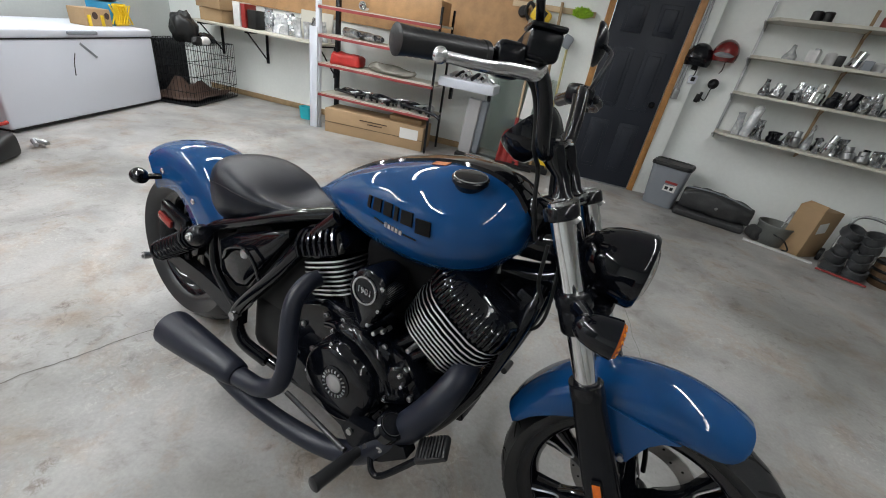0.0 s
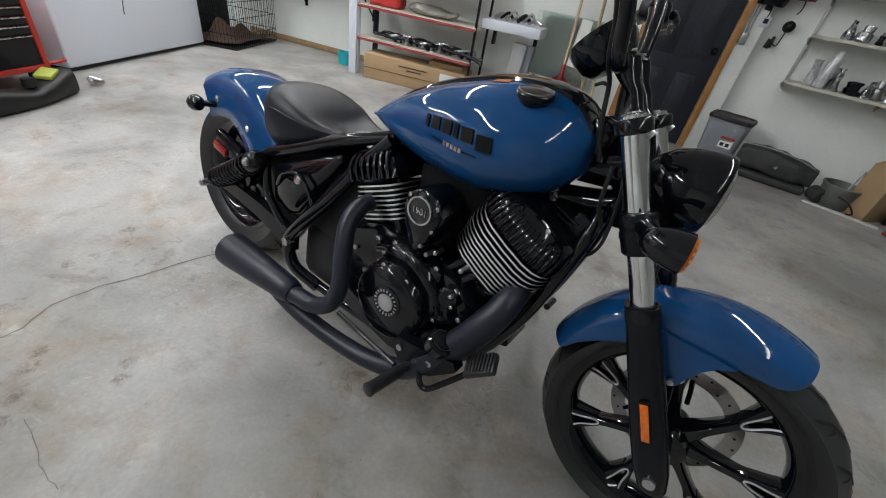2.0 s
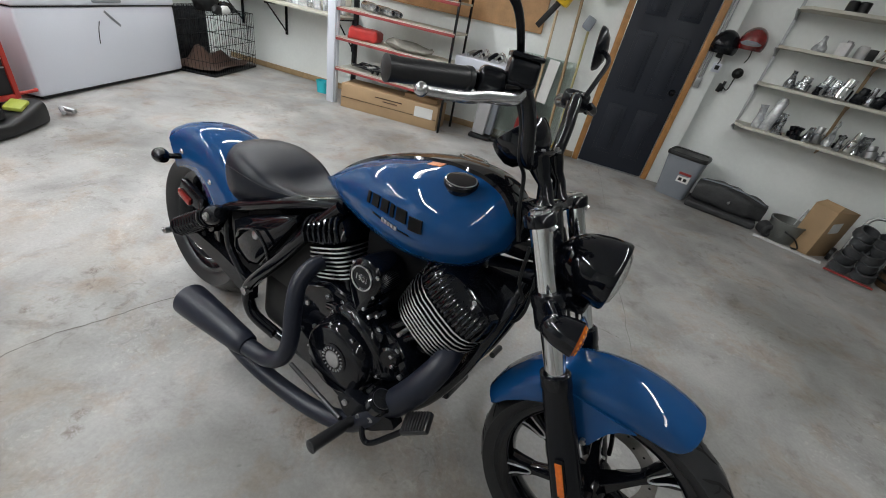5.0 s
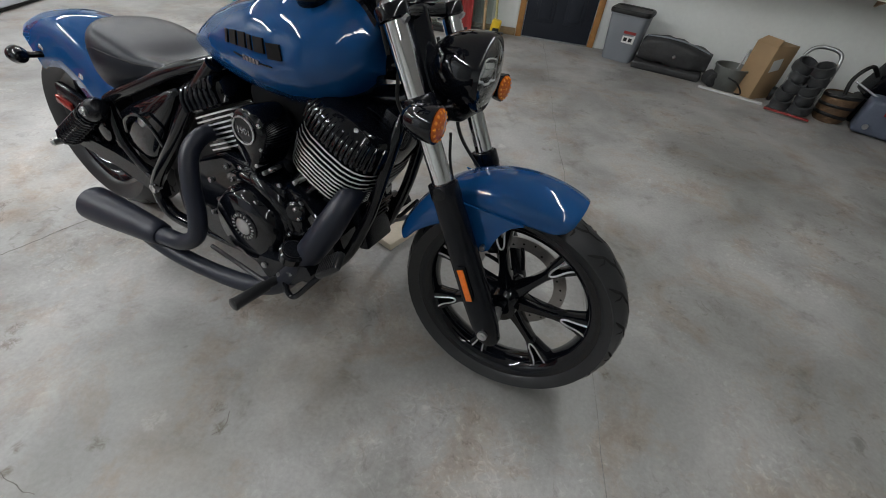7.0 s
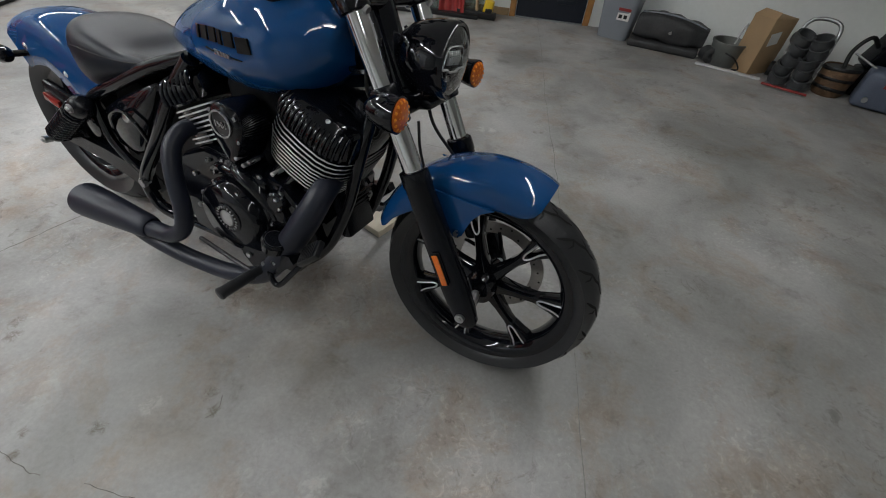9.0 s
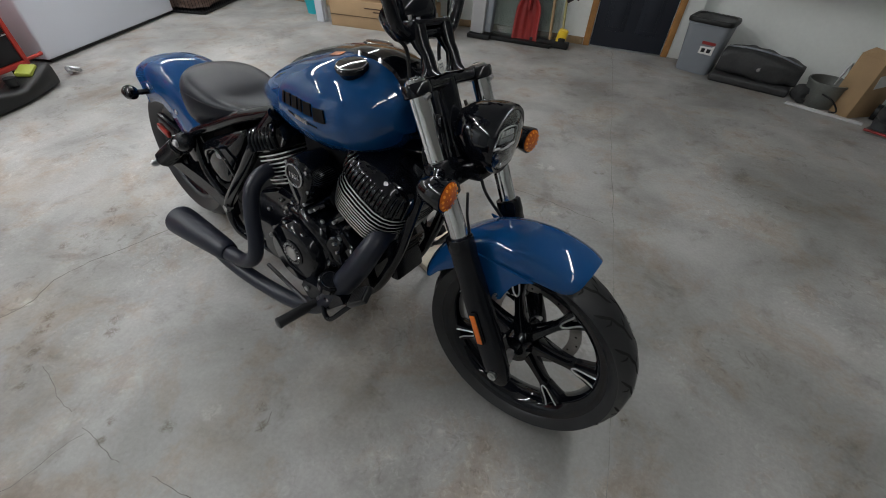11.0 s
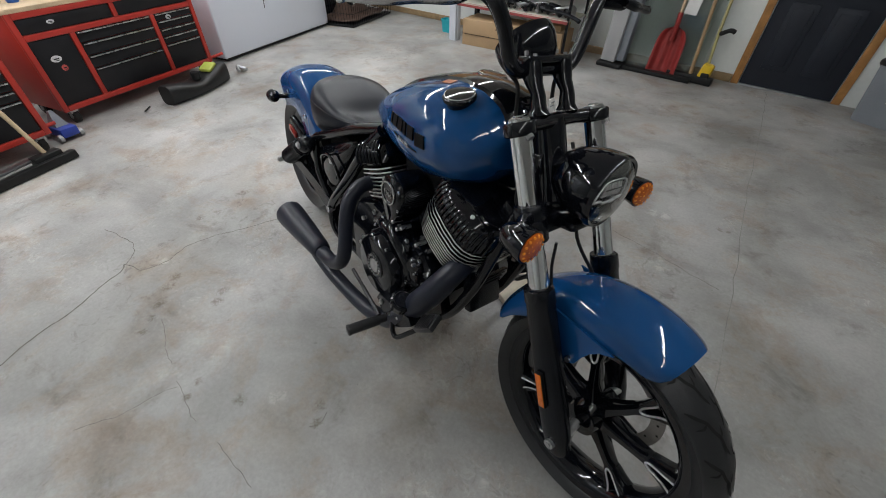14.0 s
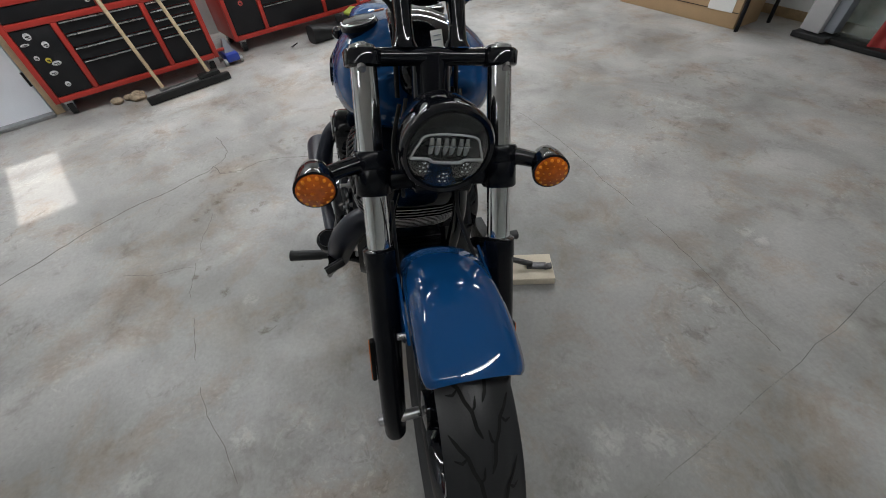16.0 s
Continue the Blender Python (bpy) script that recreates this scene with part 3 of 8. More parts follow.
def wheel(name, c, r, hw, rim, spokes, a0, trim):
    bm = BM()
    prof = [(rim + 0.004, -hw * 0.74), (rim + 0.004, -hw * 0.66), (rim - 0.014, -hw * 0.55), (rim - 0.03, -hw * 0.2), (rim - 0.03, hw * 0.2), (rim - 0.014, hw * 0.55), (rim + 0.004, hw * 0.66), (rim + 0.004, hw * 0.74),
            (rim - 0.010, hw * 0.70), (rim - 0.026, hw * 0.58), (rim - 0.040, hw * 0.2), (rim - 0.040, -hw * 0.2), (rim - 0.026, -hw * 0.58), (rim - 0.010, -hw * 0.70)]
    rings = [[c + V(math.cos(a) * q, h, math.sin(a) * q) for q, h in prof] for a in (2 * math.pi * k / 64 for k in range(64))]
    loft(bm, rings + [rings[0]], caps=False)
    lathe(bm, [(0.02, -0.062), (0.042, -0.058), (0.046, -0.03), (0.04, 0), (0.046, 0.03), (0.042, 0.058), (0.02, 0.062)], c, (0, 1, 0), 28)
    w = part(name, bm, GLOSS, bike, "gloss black cast alloy wheel")
    bm = BM()
    tyre(bm, c, r, hw, rim)
    t = part("tyre", bm, RUBBER, w, "black road tyre with curved tread grooves")
    bm = BM()
    tread(bm, c, r, hw, 19)
    tagged(part("tread_pattern", bm, GROOVE, w), kind="stuff")
    for k in range(spokes):
        a = a0 + 2 * math.pi * k / spokes
        u, s = V(math.cos(a), 0, math.sin(a)), V(-math.sin(a), 0, math.cos(a))
        bm = BM()
        rings = []
        for q, hw2, d in ((0.036, 0.020, 0.030), (0.09, 0.012, 0.024), (0.14, 0.011, 0.020), (rim - 0.085, 0.015, 0.018)):
            rings.append([c + u * q + s * hw2 * x + V(0, d * y, 0) for x, y in ((-1, -0.7), (-0.6, -1), (0.6, -1), (1, -0.7), (1, 0.7), (0.6, 1), (-0.6, 1), (-1, 0.7))])
        loft(bm, rings)
        for e in (-1, 1):
            rings = []
            for q, off, hw2, d in ((rim - 0.095, 0.006, 0.009, 0.018), (rim - 0.06, 0.017, 0.008, 0.020), (rim - 0.022, 0.027, 0.012, 0.026)):
                rings.append([c + u * q + s * (e * off + hw2 * x) + V(0, d * y, 0) for x, y in ((-1, -0.7), (-0.6, -1), (0.6, -1), (1, -0.7), (1, 0.7), (0.6, 1), (-0.6, 1), (-1, 0.7))])
            loft(bm, rings)
        part("spoke", bm, GLOSS, w)
        if trim:
            for y in (-0.0265, 0.0265):
                bm = BM()
                pts = [c + u * (rim - 0.022) + s * 0.020 + V(0, y * 1.1, 0), c + u * (rim - 0.05) + s * 0.012 + V(0, y * 0.86, 0), c + u * (rim - 0.085) + s * 0.008 + V(0, y * 0.76, 0), c + u * (rim - 0.097) + V(0, y * 0.74, 0),
                       c + u * (rim - 0.085) - s * 0.008 + V(0, y * 0.76, 0), c + u * (rim - 0.05) - s * 0.012 + V(0, y * 0.86, 0), c + u * (rim - 0.022) - s * 0.020 + V(0, y * 1.1, 0)]
                tube(bm, pts, 0.0025, 6, 4)
                part("machined_edge", bm, FINM, w)
    return w


fw = wheel("front_wheel", FA, 0.313, 0.065, 0.256, 7, radians(4), True)
rw = wheel("rear_wheel", RA, 0.326, 0.096, 0.215, 7, radians(20), False)


def disc(c, y, r, parent, name):
    bm = BM()
    n = 48
    o = c + V(0, y, 0)
    for k in range(n):
        a, b = 2 * math.pi * k / n, 2 * math.pi * (k + 1) / n
        ps = [[V(math.cos(t) * q, h, math.sin(t) * q) + o for q, h in ((r, -0.0025), (r, 0.0025), (r - 0.036, 0.0025), (r - 0.036, -0.0025))] for t in (a, b)]
        loft(bm, ps, caps=False)
    bmesh.ops.remove_doubles(bm, verts=bm.verts[:], dist=1e-6)
    d = part(name, bm, DISCST, parent, "drilled steel brake disc")
    bm = BM()
    for k in range(27):
        a = 2 * math.pi * k / 27
        q = r - 0.009 - 0.008 * (k % 3)
        p = o + V(math.cos(a) * q, 0, math.sin(a) * q)
        cyl(bm, p - V(0, 0.0032, 0), p + V(0, 0.0032, 0), 0.0032, n=8)
    tagged(part("drill_holes", bm, GROOVE, parent), kind="stuff")
    for k in range(6):
        bm = BM()
        a = 2 * math.pi * k / 6 + 0.3
        tube(bm, [o + V(math.cos(a) * 0.05, 0, math.sin(a) * 0.05), o + V(math.cos(a + 0.2) * 0.085, 0, math.sin(a + 0.2) * 0.085), o + V(math.cos(a + 0.3) * (r - 0.03), 0, math.sin(a + 0.3) * (r - 0.03))], 0.006, 8, 4)
        part("disc_carrier_arm", bm, SATIN, parent)


disc(FA, 0.078, 0.149, fw, "brake_disc")
disc(RA, 0.105, 0.149, rw, "brake_disc")


def arc_fender(c, a0, a1, n, section):
    """A shell round an axle; section(t) gives the crown radius and points (y, drop) over the crown."""
    outer, inner = [], []
    for i in range(n + 1):
        t = i / n
        a = radians(a0 + (a1 - a0) * t)
        r, pts = section(t)
        outer.append([c + V(math.cos(a) * (r - d), y, math.sin(a) * (r - d)) for y, d in pts])
        inner.append([c + V(math.cos(a) * (r - d - 0.004), y * 0.965, math.sin(a) * (r - d - 0.004)) for y, d in pts])
    bm = BM()
    rings = [o + q[::-1] for o, q in zip(outer, inner)]
    loft(bm, rings)
    return bm


def front_section(t):
    # t 0 at the nose, 1 at the tail
    hw = 0.086 - 0.014 * max(0, t - 0.45) - 0.006 * max(0, 0.15 - t)
    drop = 0.060 + 0.030 * math.sin(math.pi * min(1, max(0, t * 1.1))) - 0.015 * max(0, t - 0.7) / 0.3
    for e in (t / 0.09, (1 - t) / 0.16):
        if e < 1:
            drop = 0.033 + (drop - 0.033) * math.sqrt(max(0, 1 - (1 - e) ** 2))
    r = 0.356 + 0.012 * math.sin(math.pi * t)
    if t < 0.07:
        hw *= 0.86 + 0.14 * math.sqrt(1 - (1 - t / 0.07) ** 2)
    flare = 0.03 * min(1, t / 0.3)
    pts = []
    for k in range(17):
        u = -1 + k / 8
        s = abs(u)
        y = hw * math.copysign(min(1, s * 1.35) ** 0.95, u) if s < 0.75 else hw * math.copysign(1.0 + flare * (s - 0.75) * 4, u)
        d = 0.030 * min(1, s / 0.75) ** 2.6 + (drop - 0.030) * max(0, s - 0.70) / 0.30
        pts.append((y, d))
    return r, pts


bm = arc_fender(FA, 71.5, 160, 90, front_section)
ff = part("front_fender", bm, BLUE, bike, "glossy blue steel front mudguard", 50)
for s in (-1, 1):
    bm = BM()
    tab = [(-0.185, 0.600), (-0.160, 0.578), (-0.143, 0.555), (-0.130, 0.520), (-0.120, 0.497), (-0.105, 0.489), (-0.040, 0.489), (-0.026, 0.500), (-0.017, 0.530), (-0.006, 0.556), (0.012, 0.578), (0.040, 0.595)]
    loft(bm, [[V(x, s * y, z) for x, z in tab] for y in (0.090, 0.0955)])
    part("fender_bracket", bm, BLUE, ff)
    for x, z in ((-0.040, 0.505), (-0.108, 0.505)):
        bm = BM()
        cyl(bm, (x, s * 0.096, z), (x, s * 0.106, z), 0.007, n=8)
        part("bolt", bm, STEEL, ff)


# fork: axis of both legs
def leg(z):
    return -0.150 - 0.517 * (z - 0.63)


RAKE = V(-0.517, 0, 1).normalized()
for s in (-1, 1):
    y = s * 0.124
    fork = BM()
    cyl(fork, (leg(0.60), y, 0.60), (leg(0.965), y, 0.965), 0.0235, n=28)
    fk = part("fork_tube", fork, CHROME, bike, "polished chrome fork tube")
    bm = BM()
    sec = lambda z, rx, ry, p=2.4: [V(leg(z), y, z) + V(math.copysign(abs(math.cos(a)) ** (2 / p), math.cos(a)) * rx, math.copysign(abs(math.sin(a)) ** (2 / p), math.sin(a)) * ry, math.cos(a) * rx * 0.40) for a in (2 * math.pi * k / 24 for k in range(24))]
    loft(bm, [sec(0.645, 0.026, 0.026), sec(0.645, 0.031, 0.031), sec(0.615, 0.032, 0.032), sec(0.612, 0.030, 0.030), sec(0.48, 0.034, 0.030), sec(0.36, 0.036, 0.028), sec(0.30, 0.034, 0.027), sec(0.258, 0.028, 0.024), sec(0.247, 0.020, 0.018)])
    sl = part("fork_slider", bm, SATIN, fk, "satin black fork slider cover")
    bm = BM()
    lathe(bm, [(0.0315, -0.016), (0.033, -0.013), (0.033, 0.013), (0.028, 0.017), (0.024, 0.017)], (leg(0.632), y, 0.632), RAKE, 24)
    part("dust_seal", bm, GLOSS, fk)
    bm = BM()
    box(bm, (leg(0.425), y + s * 0.034, 0.425), (0.021, 0.010, 0.095), (0, -27, 0), 0.003)
    rh = part("reflector_holder", bm, DULLBLACK, fk)
    bm = BM()
    box(bm, (leg(0.425), y + s * 0.0395, 0.425), (0.016, 0.0022, 0.088), (0, -27, 0), 0.0008)
    part("side_reflector", bm, AMBER, rh, "amber side reflector")
    for d in (-1, 1):
        bm = BM()
        cyl(bm, (leg(0.262) + 0.010, y + d * 0.009, 0.262), (leg(0.262) + 0.020, y + d * 0.009, 0.257), 0.0052, n=10)
        part("pinch_bolt", bm, STEEL, sl)
    bm = BM()
    cyl(bm, (leg(0.285), y, 0.285), (leg(0.285), y + s * 0.034, 0.285), 0.013, n=16)
    cyl(bm, (leg(0.285), y + s * 0.034, 0.285), (leg(0.285), y + s * 0.037, 0.285), 0.007, n=6)
    part("axle_bolt", bm, STEEL, fk)
    bm = BM()
    cyl(bm, (leg(0.966), y, 0.966), (leg(0.972), y, 0.972), 0.010, n=6)
    lathe(bm, [(0.022, 0), (0.022, 0.004), (0.017, 0.006)], (leg(0.964), y, 0.964), RAKE, 24)
    part("fork_cap", bm, STEEL, fk)
    bm = BM()
    cyl(bm, (FA.x, y * 0.55, FA.z), (FA.x + 0.004, y * 0.9, 0.31), 0.012, n=12)
    part("axle_spacer", bm, STEEL, fk)

# caliper and brake hose on the left leg
bm = BM()
box(bm, (-0.055, 0.088, 0.43), (0.07, 0.05, 0.10), (0, -25, 0), 0.014)
cal = part("brake_caliper", bm, SATIN, bike, "black front brake caliper")
for z in (0.405, 0.455):
    bm = BM()
    cyl(bm, (-0.05 - (z - .43) * .4, 0.112, z), (-0.05 - (z - .43) * .4, 0.117, z), 0.014, n=16)
    part("piston_cap", bm, STEEL, cal)
bm = BM()
tube(bm, [(-0.05, 0.10, 0.48), (-0.13, 0.075, 0.60), (-0.20, 0.04, 0.70), (-0.24, 0.05, 0.80), (-0.30, 0.05, 0.90)], 0.0045, 8)
part("brake_hose", bm, DARKPL, bike)
bm = BM()
tube(bm, [(-0.17, -0.095, 0.75), (-0.16, -0.093, 0.68), (-0.13, -0.09, 0.60), (-0.10, -0.09, 0.54)], 0.0035, 8)
part("brake_line", bm, DARKPL, bike)

for pts, r in (([(-0.33, -0.06, 0.86), (-0.32, -0.075, 0.78), (-0.30, -0.07, 0.735), (-0.33, -0.06, 0.70), (-0.38, -0.05, 0.72)], 0.0045), ([(-0.31, -0.05, 0.88), (-0.29, -0.065, 0.80), (-0.285, -0.06, 0.70), (-0.31, -0.055, 0.655), (-0.36, -0.04, 0.67)], 0.004), ([(-0.36, 0.05, 0.88), (-0.33, 0.07, 0.78), (-0.33, 0.06, 0.68), (-0.37, 0.05, 0.62)], 0.0045)):
    bm = BM()
    tube(bm, pts, r, 8)
    part("wiring_loop", bm, DARKPL, bike)

# triple clamps
bm = BM()
zc = 0.955
for s in (-1, 1):
    lathe(bm, [(0.029, -0.021), (0.033, -0.018), (0.034, 0.003), (0.031, 0.007), (0.0, 0.007)], (leg(zc), s * 0.124, zc), RAKE, 24)
tube(bm, [(leg(zc), -0.105, zc - 0.004), (leg(zc) - 0.006, -0.05, zc - 0.006), (leg(zc) - 0.008, 0, zc - 0.006), (leg(zc) - 0.006, 0.05, zc - 0.006), (leg(zc), 0.105, zc - 0.004)], [0.016, 0.015, 0.017, 0.015, 0.016], 12)
tc = part("upper_triple_clamp", bm, GLOSS, bike)
for s in (-1, 1):
    bm = BM()
    cyl(bm, (leg(zc) + 0.028, s * 0.128, zc - 0.004), (leg(zc) + 0.040, s * 0.128, zc - 0.010), 0.0075, n=12)
    part("clamp_bolt", bm, STEEL, tc)
bm = BM()
zl = 0.765
for s in (-1, 1):
    lathe(bm, [(0.031, -0.028), (0.034, -0.024), (0.034, 0.024), (0.031, 0.028)], (leg(zl), s * 0.124, zl), RAKE, 24)
box(bm, (leg(zl) - 0.012, 0, zl - 0.01), (0.06, 0.20, 0.034), (0, -24, 0), 0.012)
box(bm, (leg(zl) + 0.03, 0, zl + 0.005), (0.05, 0.11, 0.025), (0, -10, 0), 0.01)
part("lower_triple_clamp", bm, SATIN, bike)
bm = BM()
cyl(bm, (-0.345, 0, 0.945), (-0.255, 0, 0.745), 0.037, n=24)
lathe(bm, [(0.040, -0.10), (0.044, -0.095), (0.044, -0.075), (0.038, -0.07)], (-0.300, 0, 0.845), (-0.41, 0, 0.91), 24)
tube(bm, [(-0.300, 0, 0.86), (-0.36, 0, 0.845), (-0.44, 0, 0.83)], [0.044, 0.042, 0.036], 16)
tube(bm, [(-0.275, 0, 0.79), (-0.33, 0, 0.765), (-0.42, 0, 0.745)], [0.034, 0.034, 0.030], 16)
part("steering_head", bm, GLOSS, bike)

# headlight
HL = V(-0.172, -0.004, 0.862)
HX = V(1, 0.055, -0.03).normalized()
bm = BM()
lathe(bm, [(0.004, -0.104), (0.024, -0.101), (0.044, -0.090), (0.060, -0.070), (0.071, -0.044), (0.078, -0.014), (0.0805, 0.008), (0.081, 0.016), (0.081, 0.027), (0.077, 0.033), (0.071, 0.031), (0.069, 0.024), (0.0, 0.012)], HL, HX, 40)
hl = part("headlight", bm, GLOSS, bike, "round gloss black headlight with LED lens")
u, w_ = HX.cross(V(0, 0, 1)).normalized(), V(0, 0, 0)
w_ = u.cross(HX).normalized()
u, w_ = u * math.cos(radians(7)) + w_ * math.sin(radians(7)), w_ * math.cos(radians(7)) - u * math.sin(radians(7))


def hp(a, b, d=0.024):
    return HL + (u * a + w_ * b) * 1.08 + HX * (d + 0.004)


SMOKED = mat("smoked_chrome", (0.22, 0.22, 0.23), 0.10, 1.0, var=0.2, scale=60)
GUIDE = mat("frosted_light_guide", (0.32, 0.32, 0.33), 0.35, var=0.1)
bm = BM()
tube(bm, [hp(-0.058, -0.012), hp(-0.050, 0.008), hp(-0.034, 0.027), hp(0.034, 0.027), hp(0.050, 0.008), hp(0.058, -0.012)], 0.0017, 8, 5)
tube(bm, [hp(-0.058, -0.012), hp(-0.030, -0.013), hp(-0.020, -0.018), hp(0.020, -0.018), hp(0.030, -0.013), hp(0.058, -0.012)], 0.0025, 8, 4)
part("daylight_bar", bm, GUIDE, hl, "grey frosted daytime light guide")
for a, b, q in ((-0.035, -0.029, 0.014), (0.035, -0.029, 0.014), (0, -0.047, 0.014)):
    bm = BM()
    lathe(bm, [(q, 0.010), (q * 0.92, 0.0115), (q * 0.86, 0.006), (q * 0.5, -0.001), (0.001, -0.003)], hp(a, b, 0.018), HX, 20, full=False)
    pl = part("projector_cup", bm, SMOKED, hl, "faceted bright projector cup")
    bm = BM()
    for k in range(5):
        t = 2 * math.pi * k / 5 + 0.3
        ball(bm, hp(a + math.cos(t) * q * 0.56, b + math.sin(t) * q * 0.56, 0.022), 0.0030, 8, 5)
    ball(bm, hp(a, b, 0.022), 0.0036, 10, 6)
    part("bright_facets", bm, CHROME, pl, "bright facets")
for a in (-0.023, 0, 0.023):
    bm = BM()
    for e in (-0.0052, 0.0052):
        tube(bm, [hp(a + e, -0.006, 0.020), hp(a + e, 0.002, 0.022), hp(a + e, 0.012, 0.022), hp(a + e, 0.020, 0.019)], [0.0026, 0.0040, 0.0040, 0.0030], 10, 3)
    lm = part("led_module", bm, STEEL, hl, "bright chrome lamp reflector")
    bm = BM()
    tube(bm, [hp(a - 0.010, 0.011, 0.027), hp(a + 0.010, 0.011, 0.027)], 0.0014, 8, 2)
    part("led_bar", bm, CHROME, lm)
bm = BM()
lathe(bm, [(0.070, 0.030), (0.056, 0.041), (0.030, 0.047), (0.0, 0.049), (0.0, 0.0470), (0.030, 0.045), (0.056, 0.039), (0.069, 0.028)], HL, HX, 36, full=False)
gl = part("headlight_glass", bm, GLASSM, hl)
gl.visible_shadow = False
bm = BM()
tube(bm, [HL - w_ * 0.085 - HX * 0.03, HL - w_ * 0.105 - HX * 0.06, V(leg(zl) + 0.02, 0, zl + 0.0)], [0.014, 0.016, 0.02], 10)
part("headlight_mount", bm, SATIN, hl)


# turn signals: bullet bodies on short stalks
def signal(c, d, inner, lens, parent, name):
    bm = BM()
    lathe(bm, [(0.003, -0.066), (0.014, -0.063), (0.025, -0.050), (0.032, -0.026), (0.035, -0.004), (0.0355, 0.006), (0.031, 0.007)], c, d, 24)
    tube(bm, [c - d * 0.025, (c - d * 0.030 + inner) / 2, inner], [0.016, 0.016, 0.018], 10)
    sg = part(name, bm, GLOSS, parent, "bullet turn signal with amber lens")
    if lens:
        bm = BM()
        lathe(bm, [(0.0315, 0.004), (0.0315, 0.009), (0.026, 0.013), (0.014, 0.0160), (0.0, 0.0166)], c, d, 24)
        part("amber_lens", bm, AMBERBASE, sg, "amber faceted lens")
        bm = BM()
        for k in range(24):
            a = 2 * math.pi * k / 14 if k < 14 else 2 * math.pi * k / 8 if k < 22 else 0
            q = 0.0255 if k < 14 else 0.0155 if k < 22 else 0.005
            e1, e2 = ring_frame(d)
            ball(bm, c + d * (0.0098 + 0.18 * (0.0255 - q)) + (e1 * math.cos(a) + e2 * math.sin(a)) * q, 0.0046, 8, 5)
        tagged(part("lens_texture", bm, AMBERDOT, sg), kind="stuff")
    return sg


signal(V(-0.150, -0.222, 0.803), V(0.97, 0.06, 0.0).normalized(), V(-0.228, -0.140, 0.798), True, bike, "turn_signal")
signal(V(-0.172, 0.207, 0.795), V(0.97, -0.15, 0.02).normalized(), V(-0.228, 0.140, 0.798), True, bike, "turn_signal")
for s in (-1, 1):
    bm = BM()
    lathe(bm, [(0.033, -0.017), (0.036, -0.012), (0.036, 0.012), (0.033, 0.017)], (leg(0.797), s * 0.124, 0.797), RAKE, 20)
    part("signal_clamp", bm, SATIN, bike)

# risers, handlebar and controls
for s in (-1, 1):
    bm = BM()
    rings = []
    for x, z, a, b in ((-0.338, 0.962, 0.024, 0.024), (-0.342, 0.972, 0.018, 0.018), (-0.352, 1.00, 0.015, 0.015), (-0.369, 1.016, 0.019, 0.017), (-0.384, 1.036, 0.026, 0.018), (-0.391, 1.054, 0.024, 0.018)):
        rings.append([V(x + math.cos(t) * a, s * 0.048 + math.sin(t) * b, z + math.cos(t) * a * 0.3) for t in (2 * math.pi * k / 16 for k in range(16))])
    loft(bm, rings)
    part("riser", bm, GLOSS, bike)
bm = BM()
box(bm, (-0.394, 0, 1.056), (0.040, 0.128, 0.016), (0, -12, 0), 0.005)
rc = part("riser_clamp", bm, GLOSS, bike)
for s in (-1, 1):
    for d in (-1, 1):
        bm = BM()
        cyl(bm, (-0.394 + d * 0.012, s * 0.048, 1.062), (-0.396 + d * 0.012, s * 0.048, 1.070), 0.0045, n=10)
        part("clamp_bolt", bm, STEEL, rc)
bm = BM()
half = [(-0.392, 0.0, 1.036), (-0.392, 0.05, 1.036), (-0.393, 0.086, 1.040), (-0.396, 0.108, 1.062), (-0.402, 0.130, 1.115), (-0.412, 0.155, 1.155), (-0.425, 0.190, 1.178), (-0.455, 0.27, 1.172), (-0.50, 0.36, 1.165), (-0.53, 0.42, 1.158)]
line = [(x, -y, z) for x, y, z in half[::-1]] + half[1:]
tube(bm, line, 0.0145, 14, 5)
bar = part("handlebar", bm, GLOSS, bike, "tall gloss black handlebar")
